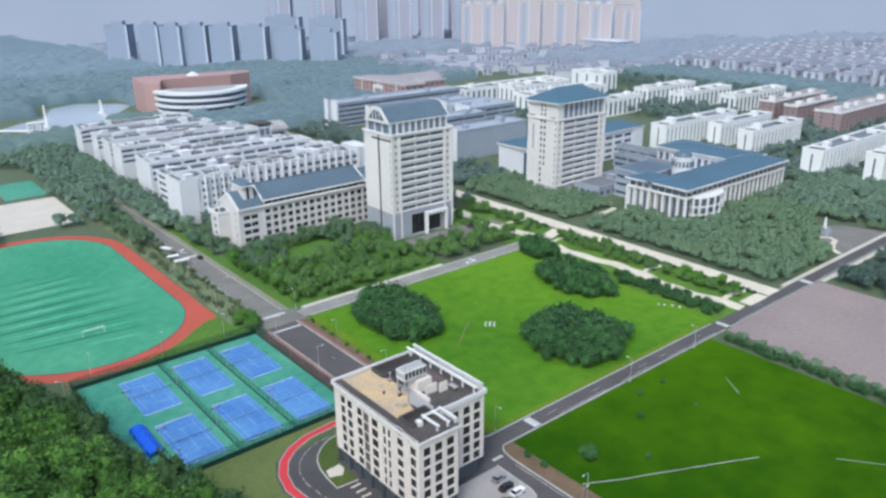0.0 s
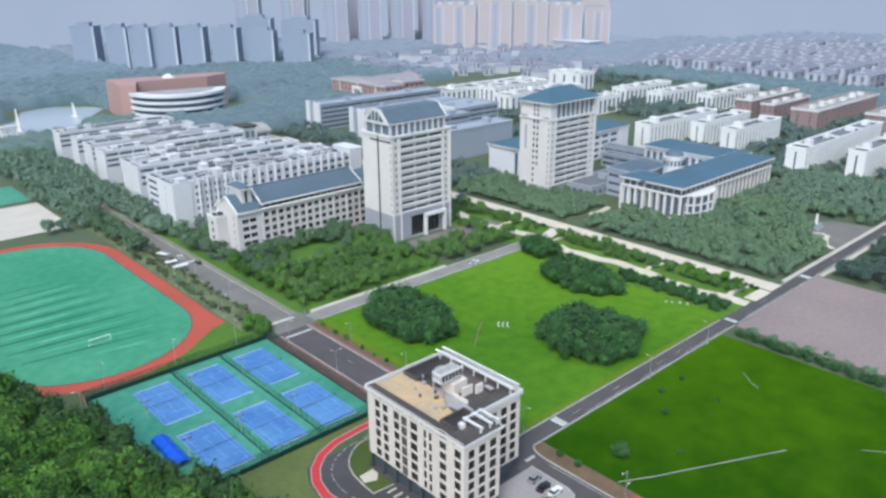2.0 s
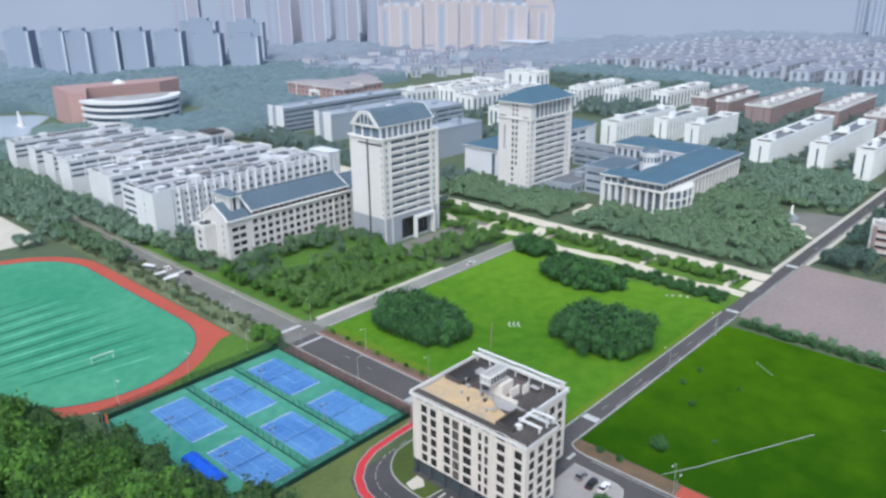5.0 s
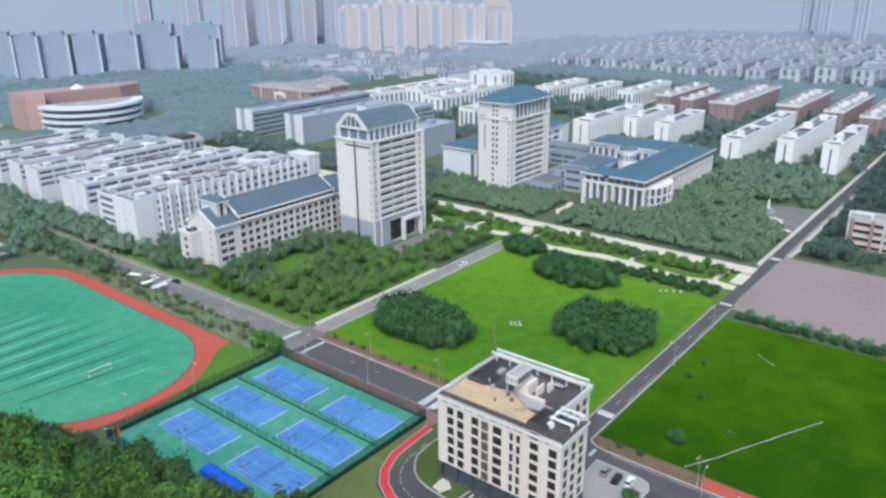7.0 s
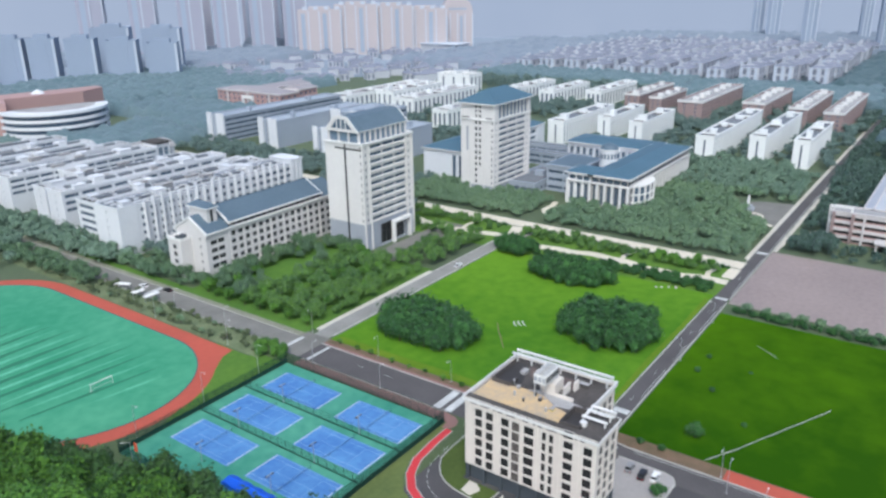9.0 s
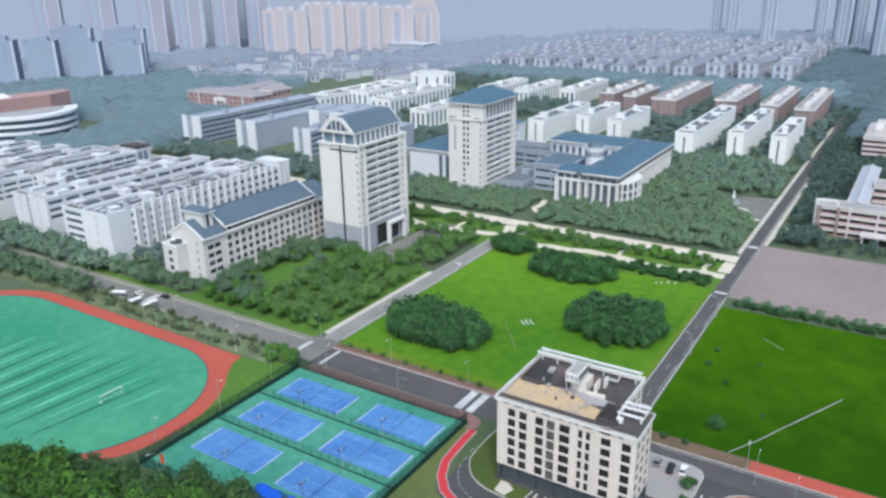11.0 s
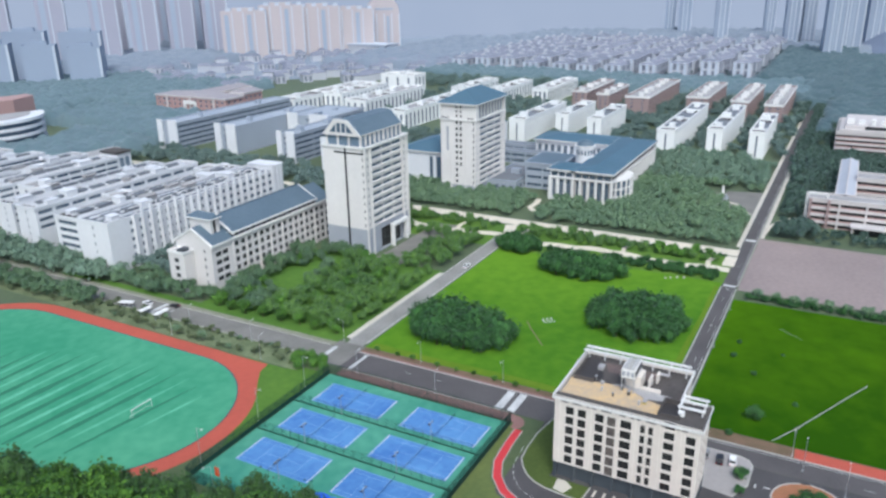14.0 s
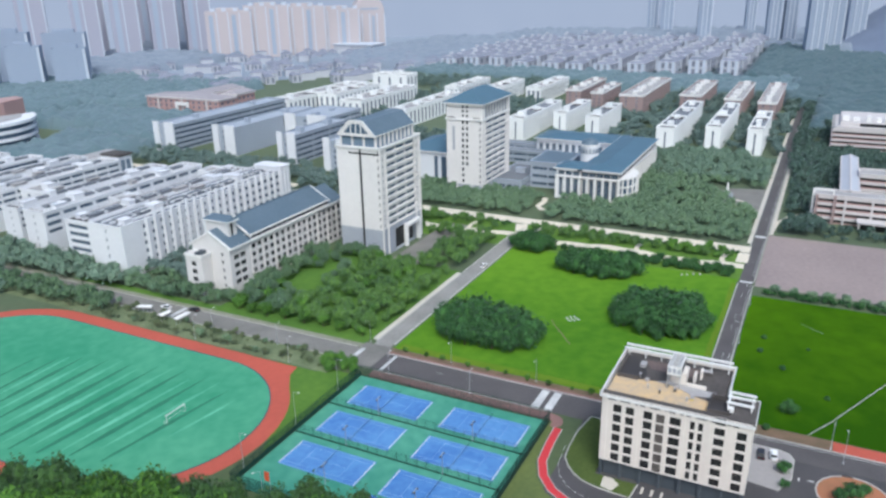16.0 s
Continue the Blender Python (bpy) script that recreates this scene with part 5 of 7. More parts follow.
TEACH = "white multi-storey teaching block with ribbon windows and flat roof"
for i, (x0, y0, x1, y1, h) in enumerate(((134.5, 368.2, 248, 387.8, 23.4), (136.4, 389.6, 244, 406, 22.2), (139, 424, 242, 438, 22), (143, 448, 238, 460, 20), (142, 484, 236, 500, 20.5), (143, 510, 234, 524, 20.5), (144, 540, 226, 552, 20), (141, 566, 222, 580, 20.5))):
    b = block("teaching_block", TEACH, x0, y0, x1, y1, h, 6, south=(22, 3.4) if i == 0 else (11, 7.4), west=(1, 12.5) if i == 1 else (1, 0.9), roofm=ROOFGREY if i % 2 else MIDGREY if i == 0 else ROOFPALE, group="teaching blocks", rise=0.6, units=2, strips=3, seed=i, skip=3 if i else 0)
    for k in range(9):
        p = Mesh()
        x = x0 + 6 + k * (x1 - x0 - 12) / 9
        p.box(x, y0 + (y1 - y0) * 0.4, h - 0.2, x + 7.5, y0 + (y1 - y0) * 0.6, h + 1.3)
        part("roof_light", p, MIDGREY, b, "dark roof panel")
    g = random.Random(200 + i)
    for k in range(4):
        p = Mesh()
        x, d = x0 + 4 + k * (x1 - x0 - 12) / 4 + g.uniform(0, 5), g.uniform(3, 8)
        z, y = h + g.uniform(1.2, 2.4), y0 + (y1 - y0) * g.choice((0.1, 0.68))
        p.box(x, y, h - 0.2, x + d, y + (y1 - y0) * 0.2, z)
        p.box(x - 0.4, y - 0.4, z, x + d + 0.4, y + (y1 - y0) * 0.2 + 0.4, z + 0.3)
        part("roof_box", p, ROOFPALE if k % 3 else WHITE, b)
    if i == 0:
        p = Mesh()
        p.box(241, 367.2, 0, 249.4, 384, 25.6)
        p.box(240.5, 366.7, 25.6, 249.9, 384.5, 26.2)
        for k in range(3):
            p.box(241.6 + k * 2.8, 366.4, 3, 242.6 + k * 2.8, 367.22, 25.6)
        part("end_tower", p, WHITE, b, "white stair tower at the end")
        p = Mesh()
        p.box(x0 - 0.35, y0 - 0.5, 0, x0 + 9.6, y0 + 0.02, h + 1.0)
        part("blank_pier", p, WHITE, b, "blank white end wall")
        for k in range(9):
            p = Mesh()
            x = x0 + 16 + k * 9.4
            p.box(x, y0 + 0.6, h + 1.6, x + 6.4, y0 + 1.0, h + 2.0)
            p.box(x, y0 + 0.6, h - 0.2, x + 0.4, y0 + 1.0, h + 1.6)
            part("roof_frame", p, TRIM, b, "white open roof frame")
            p = Mesh()
            p.box(x + 6.0, y0 + 4.6, h - 0.2, x + 6.4, y0 + 5.0, h + 2.2)
            p.box(x, y0 + 4.6, h + 2.2, x + 6.4, y0 + 5.0, h + 2.6)
            part("roof_frame", p, TRIM, b, "white open roof frame")
        for k in range(20):
            p = Mesh()
            x = x0 + 13 + k * 4.9
            z = h + 1.2 + 2.2 * abs(math.sin(k * 0.9))
            p.box(x, y0 - 1.6, 3, x + 0.8, y0 + 0.02, z)
            part("fin", p, WHITE, b)
    if i == 4:
        m = Mesh()
        four_walls(m, b, 236.3, 485, 246, 499, 0, 22.6, west=grid(14, 2, 4.4, 1, 3, 4, 17, 1.0), south=grid(9.7, 2, 3.2, 1, 3, 4, 17, 0.8), bars=3, glass=TOPGLASS, depth=0.3)
        m.box(236.3, 485, 22.0, 246, 499, 22.6)
        part("glazed_stair", m, WHITE, b, "glazed white stair tower")
        p = Mesh()
        p.box(235.5, 484.2, 22.6, 246.8, 499.8, 23.5)
        part("stair_roof", p, ROOFGREY, b, "dark flat cap")
for i, (x, y0, y1) in enumerate(((150, 387.9, 389.5), (176, 406.3, 423.7), (200, 438.3, 447.7), (170, 460.3, 483.7), (190, 500.3, 509.7), (178, 524.3, 539.7), (186, 552.3, 565.7), (238, 388.3, 423.7))):
    block("link_block", "white stair link between teaching blocks", x, y0, x + 12, y1, 19, 5, south=(0, 1), west=(2, 2.2) if y1 - y0 > 8 else (0, 1), group="links", units=1, seed=30 + i)


# ---- library with blue roofs ----
def library():
    b = thing("library_building", "low white library with blue-grey roofs and a columned front", "building")

    def hip(x0, y0, x1, y1, z, rise, over):
        p = Mesh()
        p.box(x0 - over - 0.3, y0 - over - 0.3, z, x1 + over + 0.3, y1 + over + 0.3, z + 0.7)
        part("roof_edge", p, TRIM, b)
        p = Mesh()
        x0, y0, x1, y1, z = x0 - over, y0 - over, x1 + over, y1 + over, z + 0.75
        d = min(x1 - x0, y1 - y0) / 2
        a, c, e, f = (x0, y0, z), (x1, y0, z), (x1, y1, z), (x0, y1, z)
        if x1 - x0 > y1 - y0:
            r, t = (x0 + d, y0 + d, z + rise), (x1 - d, y0 + d, z + rise)
            for q in ((a, c, t, r), (c, e, t), (e, f, r, t), (f, a, r)):
                p.face(q)
        else:
            r, t = (x0 + d, y0 + d, z + rise), (x0 + d, y1 - d, z + rise)
            for q in ((a, c, r), (c, e, t, r), (e, f, t), (f, a, r, t)):
                p.face(q)
        part("roof", p, BLUEROOF, b, "blue-grey tiled roof")

    # south wing, front wing, and the east wing behind the court
    for x0, y0, x1, y1, h, attic in ((330, 204.4, 428, 226, 17.2, True), (330, 226.3, 346, 240, 17.2, True), (416, 226.3, 444, 283, 14.6, False)):
        m = Mesh()
        cols = max(3, round((x1 - x0) / 4.6))
        rows = max(3, round((y1 - y0) / 4.6))
        tall = h - 6.6 if attic else h - 4
        south = grid(x1 - x0, cols, 2.9, 1, 1.4, 4, tall, 0.6)
        west = grid(y1 - y0, rows, 2.7, 1, 1.4, 4, tall, 0.6)
        if attic:
            south += grid(x1 - x0, cols, 3.7, 1, h - 3.6, 4, 2.7, 0.4)
            west += grid(y1 - y0, rows, 3.7, 1, h - 3.6, 4, 2.7, 0.4)
        four_walls(m, b, x0, y0, x1, y1, 0, h, west=west, south=south, bars=3, glass=GLASSBLUE, depth=0.6)
        part("wall", m, LIBWALL if attic and x1 - x0 > 90 else WHITE, b)
        hip(x0, y0, x1, y1, h, 2.3, 1.4)
    # white cornice below the attic windows
    p = Mesh()
    p.box(328.7, 203.2, 13.0, 329.9, 240.6, 13.6)
    p.box(329.9, 203.2, 13.0, 428, 204.3, 13.6)
    part("cornice", p, TRIM, b)
    for i in range(9):
        p = Mesh()
        y = 203.4 + i * 4.5
        p.box(328.8, y, 0, 329.8, y + 1.2, 13)
        part("column", p, TRIM, b)
    for i in range(14):
        p = Mesh()
        x = 366 + i * 4.6
        p.box(x, 203.3, 0, x + 1.0, 204.3, 13)
        part("column", p, TRIM, b)
    # rounded glazed bay on the south side
    cx, cy = 348, 204.4
    arc = [(cx + 13 * math.cos(radians(a)), cy + 6 * math.sin(radians(a))) for a in range(180, 361, 12)]
    wide = [(cx + (q[0] - cx) * 1.03, cy + (q[1] - cy) * 1.06) for q in arc]
    p = Mesh()
    p.prism(arc, 0, 12.4)
    part("glazed_bay", p, GLASSBLUE, b, "rounded blue-grey glazed bay")
    for z in (3.4, 7.6):
        p = Mesh()
        p.prism(wide, z, z + 0.9)
        part("bay_band", p, TRIM, b)
    p = Mesh()
    p.prism(wide, 12.4, 13.2)
    part("bay_roof", p, TRIM, b)
    for q in wide[1:-1:2]:
        p = Mesh()
        p.box(q[0] - 0.45, q[1] - 0.45, 0, q[0] + 0.45, q[1] + 0.45, 12.4)
        part("column", p, TRIM, b)
    # white drum with a dark cap behind the front
    drum = [(366 + 5.6 * math.cos(radians(a)), 231.6 + 5.6 * math.sin(radians(a))) for a in range(0, 360, 20)]
    p = Mesh()
    p.prism(drum, 0, 24.2)
    drum_ob = part("drum", p, WHITE, b, "white round drum")
    for k in range(9):
        u = radians(140 + 20 * k)
        p = Mesh()
        x, y = 366 + 5.55 * math.cos(u), 231.6 + 5.55 * math.sin(u)
        p.prism([(x - 0.5, y - 0.4), (x + 0.5, y - 0.4), (x + 0.5, y + 0.4), (x - 0.5, y + 0.4)], 19.6, 22.6)
        part("drum_window", p, GLASSBLUE, drum_ob)
    p = Mesh()
    p.prism([(366 + (q[0] - 366) * 1.1, 231.6 + (q[1] - 231.6) * 1.1) for q in drum], 24.2, 24.9)
    part("drum_rim", p, TRIM, b)
    p = Mesh()
    p.tube(366, 231.6, 24.9, 26.9, 5.4, 4.2, 18)
    p.tube(366, 231.6, 26.9, 28.2, 4.2, 1.4, 18)
    part("drum_roof", p, SLATE, b, "dark slate cap")
    # grey north-west block with ribbon windows
    m = Mesh()
    four_walls(m, b, 346.3, 240.3, 376, 262, 0, 15.2, west=grid(21.7, 2, 9.4, 3, 1.4, 4.7, 1.9, 0.6), south=grid(29.7, 3, 8, 3, 1.4, 4.7, 1.9, 0.6), bars=4, glass=GLASSBLUE, depth=0.6)
    m.box(345.6, 239.6, 15.2, 376.6, 262.6, 16.0)
    part("wall", m, GREYWALL, b, "grey wall with ribbon windows")
    p = Mesh()
    p.box(347, 241, 16.0, 375.4, 261.4, 16.2)
    part("flat_roof", p, SLATE, b, "dark grey-blue flat roof")
    p = Mesh()
    p.box(376.2, 228, 0, 415.8, 262, 6)
    part("courtyard_block", p, GREYWALL, b)


library()
wing = block("tower_wing", "white wing with a blue-grey hip roof beside the tower", 330, 304.2, 372, 341, 19.2, 4, south=(0, 1), west=(0, 1), roofm=BLUEROOF, units=0, rise=0.4)
for k, (u, w, z0) in enumerate(((306.0, 2.4, 2.0), (310.6, 3.4, 2.0), (316.6, 2.2, 2.0))):
    m = Mesh()
    m.box(329.86, u, z0, 330.02, u + w, 17.6)
    part("tall_window", m, GLASSBLUE if k else LIBWALL, wing, "tall dark window slot")
m = Mesh()
m.box(327.8, 304.2, 0, 331.0, 322, 3.4)
part("porch", m, GREYSTONE, wing, "low grey porch")
m = Mesh()
m.box(328.8, 303.9, 19.62, 373.2, 342.2, 20.3, 1)
m.gable(330, 304.2, 372, 341, 20.4, 6.0, 1.0, 16.0, 0, 1, 0.05)
part("roof", m, [BLUEROOF, TRIM], wing, "blue-grey tiled hip roof")
back = block("tower_wing", "long white wing with a blue-grey hip roof behind the tower", 396, 319, 448, 342, 18.2, 4, wall=WHITE, south=(5, 7.6), west=(3, 4), roofm=BLUEROOF, units=0, rise=0.4)
m = Mesh()
m.box(394.8, 317.8, 18.7, 449.2, 343.2, 19.3, 1)
m.gable(396, 319, 448, 342, 19.35, 4.0, 1.0, 12.0, 0, 1, 0.05)
part("roof", m, [BLUEROOF, TRIM], back, "blue-grey tiled hip roof")
m = Mesh()
m.box(438, 318.4, 0, 448.4, 319.0, 18.1)
part("end_wall", m, WHITE, back, "white end wall")
block("podium", "grey low podium before the tower", 334, 263, 378, 283, 5.5, 1, wall=GREYWALL, roofm=MIDGREY, south=(8, 3), west=(4, 3), units=1)
for x0, y0, x1, y1, h in ((420, 284, 428, 318.4, 9.2), (402, 263, 410, 307, 8.4)):
    block("linking_wing", "long grey linking corridor with ribbon windows", x0, y0, x1, y1, h, 2, wall=GREYWALL, roofm=MIDGREY, south=(1, 5), west=(4, (y1 - y0) / 4 - 1.5), group="linking corridors", units=0, rise=0.5)

# ---- dormitories ----
DORM = "white five-storey dormitory slab with a dark flat roof"
for i, (x0, y0, x1, y1, h) in enumerate(((464, 199.5, 590, 212, 18), (480, 170.5, 590, 181, 18), (478, 143, 556, 153, 18.5), (468, 313, 562, 326, 17), (502, 290, 572, 300.5, 17), (494, 261, 563, 272, 17))):
    b = block("dormitory", DORM, x0, y0, x1, y1, h, 5, wall=DORMWHITE, south=(round((x1 - x0) / 5), 1.5), west=(1, 1.2), group="dormitories", tall=True, roofm=MIDGREY, units=round((x1 - x0) / 36), seed=50 + i)
for i, (x0, y0, x1, y1) in enumerate(((626, 316, 716, 330), (617, 292, 684, 303), (611, 254, 738, 275), (628, 207, 732, 225), (618, 172, 729, 186), (607, 144, 731, 158))):
    block("brick_dormitory", "red-brick dormitory slab with a pale flat roof", x0, y0, x1, y1, 17, 5, wall=BRICK, south=(round((x1 - x0) / 8), 3.2), west=(2, 2.0), group="brick dormitories", roofm=ROOFPALE, unit=TRIM, units=round((x1 - x0) / 20), seed=60 + i)
    p = Mesh()
    p.ring(x0 - 0.6, y0 - 0.6, x1 + 0.6, y1 + 0.6, 16.4, 18.1, 0.5)
    tagged(part("white_roof_band", p, TRIM, scene.objects["brick_dormitory" if i == 0 else "brick_dormitory.%03d" % i]), "white roof band")
for i, (x0, y0, x1, y1, h) in enumerate(((480, 545, 610, 566, 17), (520, 520, 600, 541, 18), (500, 480, 606, 503, 17), (638, 510, 662, 552, 22), (474, 424, 590, 440, 15), (620, 440, 700, 456, 15), (620, 400, 700, 416, 15), (640, 360, 730, 376, 15))):
    block("campus_hall", "white campus hall with repeated window bays", x0, y0, x1, y1, h, 4, wall=DORMWHITE, south=(round((x1 - x0) / 7), 3.2), west=(3, 2.4), group="campus halls", tall=True, units=4, seed=70 + i)

# ---- grey halls beyond the gabled tower ----
for i, (x0, y0, x1, y1) in enumerate(((336, 541, 470, 560), (342, 488, 440, 507), (337, 430, 400, 444), (400, 448, 450, 486), (332, 384, 398, 402))):
    b = block("laboratory_block", "grey laboratory block with white end walls and long ribbon windows", x0, y0, x1, y1, 20, 5, wall=GREYWALL, roofm=GREYWALL, south=(0, 1) if i in (1, 4) else (3, (x1 - x0) / 3 - 1.5), west=(1, 4) if i else (0, 1), group="laboratory blocks", units=2, seed=90 + i)
    for ya, yb in ((y0 - 0.6, y1 - (y1 - y0) * 0.55), (y0 + (y1 - y0) * 0.75, y1 + 0.6)):
        p = Mesh()
        p.box(x0 - 1.2, ya, 0, x0 - 0.3, yb, 22.5)
        part("end_wall", p, WHITE, b, "white end wall")


# ---- striped halls beside the plaza ----
def striped(label, x0, y0, x1, y1, h, floors, roofm=None):
    b = thing("striped_hall", label, "building", "striped halls")
    fh = h / floors
    p = Mesh()
    p.box(x0 + 0.6, y0 + 0.6, 0, x1 - 0.6, y1 - 0.6, h)
    part("wall", p, REDWALL, b)
    for f in range(floors):
        p = Mesh()
        p.box(x0, y0, fh * f + fh * 0.62, x1, y1, fh * (f + 1))
        part("white_band", p, HALLBAND, b)
        p = Mesh()
        p.box(x0 + 0.45, y0 + 0.45, fh * f + fh * 0.25, x1 - 0.45, y1 - 0.45, fh * f + fh * 0.64)
        part("window_band", p, GLASS, b)
    p = Mesh()
    p.ring(x0 - 0.2, y0 - 0.2, x1 + 0.2, y1 + 0.2, h, h + 1.0, 0.5)
    part("parapet", p, HALLBAND, b)
    p = Mesh()
    p.box(x0 + 0.4, y0 + 0.4, h, x1 - 0.4, y1 - 0.4, h + 0.25)
    part("roof", p, roofm or ROOFPALE, b)
    return b


def front_hall():
    b = striped("red and white striped teaching hall facing the plaza", 337.2, 42, 349, 106.2, 14.2, 4)
    for y in (96.2, 104.4):
        p = Mesh()
        p.box(336.2, y, 0, 337.18, y + 1.3, 14.6)
        part("stair_slot", p, BRICK, b, "brownish vertical strip on the front")
    # white open frame standing on the roof corner
    p = Mesh()
    p.box(338.2, 106.4, 0, 339.0, 107.4, 17.4)
    p.box(338.2, 97.4, 16.6, 339.0, 106.4, 17.4)
    p.box(338.2, 97.4, 14.2, 339.0, 98.2, 16.6)
    part("roof_frame", p, TRIM, b, "white open roof frame")
    for k in range(4):
        p = Mesh()
        y = 91.5 - k * 12
        p.box(336.6, y, 0, 337.18, y + 1.0, 14.4)
        part("pier", p, HALLBAND, b)
    # low entrance wing with a canopy on posts
    p = Mesh()
    p.box(331.5, 46, 0, 337.0, 84, 3.6)
    part("entrance_wing", p, GLASS, b, "dark glazed entrance wing")
    p = Mesh()
    p.box(329.6, 44, 3.62, 337.1, 86, 4.5)
    part("canopy", p, HALLBAND, b)
    for k in range(7):
        p = Mesh()
        p.box(330.0, 45 + k * 6.6, 0, 330.7, 45.7 + k * 6.6, 3.6)
        part("post", p, HALLBAND, b)


def roofed_wing(x0, y0, x1, y1, h):
    b = striped("long teaching wing under a pale ribbed metal roof", x0, y0, x1, y1, h, 4)
    p = Mesh()
    p.gable(x0, y0, x1, y1, h + 1.1, 1.6, 0.7, 0.0, 0, 0, 0.3)
    roof = part("metal_roof", p, PALEGREY, b, "pale ribbed metal roof")
    for ya in (y0 - 0.8, (y0 + y1) / 2 - 0.3, y1 + 0.3):
        p = Mesh()
        z = h + (2.7 if y0 < ya < y1 else 1.05)
        p.box(x0 - 0.6, ya, z, x1, ya + 0.6, z + 0.35)
        part("ridge", p, HALLBAND, roof)


def stepped_hall(x0, y0, x1, y1):
    """Five striped storeys under a set-back pale top with a ragged crown."""
    b = striped("large red and white striped hall with a stepped pale top", x0, y0, x1, y1, 16.4, 5)
    p = Mesh()
    for a, c, d, e in ((0, 16.5, 3.4, 18.8), (3.4, 16.5, 7.5, 21.4)):
        p.prism([(x0 + a, y0 + 4), (x1 - 4, y0 + 4), (x1 - 4, y1 - 1.4 - a), (x0 + a, y1 - 1.4 - a)], c, e)
    top = part("set_back_storey", p, HALLBAND, b, "pale set-back top storey")
    p = Mesh()
    p.box(x0 + 3.2, y1 - 34, 19.0, x0 + 3.38, y1 - 17, 21.0)
    part("window_band", p, GLASS, top)
    g = random.Random(17)
    for k in range(9):
        p = Mesh()
        y = y1 - 8 - k * 6.5
        z = 21.5 + g.uniform(1.6, 4.6)
        p.box(x0 + 8 + g.uniform(-1, 2), y - 2.0, 21.42, x0 + 13, y + g.uniform(0.4, 2.4), z)
        part("crown_block", p, TRIM, top, "white rooftop crown")


front_hall()
roofed_wing(349.4, 86.2, 438, 94.2, 12.4)
striped("red and white striped hall behind a courtyard", 386, 20, 400, 85.8, 15.0, 4)
striped("low striped link across the courtyard", 349.4, 50, 385.6, 58, 8.0, 2)
stepped_hall(511, 10, 566, 101.4)


# ---- round museum ----
def museum():
    b = thing("museum", "round white tiered museum with a rust-red wall behind", "building")
    cx, cy, R = 281, 690, 40.5
    ring = lambda r, a0, a1, n=28: [(cx + r * math.cos(radians(a0 + (a1 - a0) * i / n)), cy + r * math.sin(radians(a0 + (a1 - a0) * i / n))) for i in range(n + 1)]
    for k in range(4):
        p = Mesh()
        p.prism(ring(R + (1.4 if k < 3 else 2), 172, 343), 5.2 + k * 5.6, 7.4 + k * 5.6)
        part("white_tier", p, WHITE, b)
    p = Mesh()
    p.prism(ring(R - 1, 172, 343), 0, 22)
    part("glass_drum", p, GLASSBLUE, b, "dark glazed drum")
    p = Mesh()
    p.prism(ring(R - 8, 172, 343), 22, 24.5)
    part("roof", p, ROOFPALE, b)
    p = Mesh()
    p.prism([(237, 712), (247, 698), (258, 724), (322, 714), (346, 722), (350, 736), (242, 758)], 0, 30)
    part("red_wall", p, REDWALL, b, "tall rust-red wall")
    p = Mesh()
    for i in range(3):
        p.tube(292, 733, 30 + i * 1.1, 31.1 + i * 1.1, 6 - i * 1.5, 4.8 - i * 1.8, 14)
    part("dome", p, WHITE, b, "small white dome")


museum()


def vaulted_hall(x0, y0, x1, y1, h, rise):
    b = thing("sports_hall", "low hall with a pale vaulted roof among trees", "building")
    p = Mesh()
    p.box(x0, y0, 0, x1, y1, h)
    part("wall", p, PALEGREY, b)
    p = Mesh()
    ym, n = (y0 + y1) / 2, 12
    arc = [(ym + (y1 - y0 + 2) / 2 * math.cos(math.pi * i / n), h + 0.05 + rise * math.sin(math.pi * i / n)) for i in range(n + 1)]
    for (ya, za), (yb, zb) in zip(arc, arc[1:]):
        p.face(((x0 - 1, ya, za), (x0 - 1, yb, zb), (x1 + 1, yb, zb), (x1 + 1, ya, za)))
    for x in (x0 - 1, x1 + 1):
        p.face([(x, a, c) for a, c in arc])
    part("roof", p, ROOFPALE, b, "pale vaulted metal roof")
    for k in range(6):
        p = Mesh()
        x = x0 + 4 + k * (x1 - x0 - 8) / 6
        p.box(x, y0 - 0.1, 2, x + 5, y0 + 0.02, h - 1.5)
        part("window", p, GLASSBLUE, b)


vaulted_hall(254, 538, 286, 562, 6.5, 5)


# ---- red-roofed school and old town ----
def house(name, label, x, y, sx, sy, h, rise, wall, roofm, group, turn=0.0, floors=2):
    b = thing(name, label, "house", group, at=(x, y, 0))
    b.rotation_euler = (0, 0, turn)
    p = Mesh()
    p.box(-sx / 2, -sy / 2, 0, sx / 2, sy / 2, h)
    body = part("wall", p, wall, b)
    p = Mesh()
    p.gable(-sx / 2, -sy / 2, sx / 2, sy / 2, h + 0.3, rise, 0.5, sy * 0.3, 0, 0, 0.3)
    part("roof", p, roofm, b)
    for f in range(floors):
        for k in range(2):
            p = Mesh()
            yy = -sy * 0.25 + k * sy * 0.5
            p.box(-sx / 2 - 0.08, yy - sy * 0.13, h * (f + 0.15) / floors, -sx / 2 + 0.02, yy + sy * 0.13, h * (f + 0.85) / floors)
            part("window", p, FARGLASS, body)
            p = Mesh()
            xx = -sx * 0.25 + k * sx * 0.5
            p.box(xx - sx * 0.1, -sy / 2 - 0.08, h * (f + 0.2) / floors, xx + sx * 0.1, -sy / 2 + 0.02, h * (f + 0.8) / floors)
            part("window", p, FARGLASS, body)
    return b


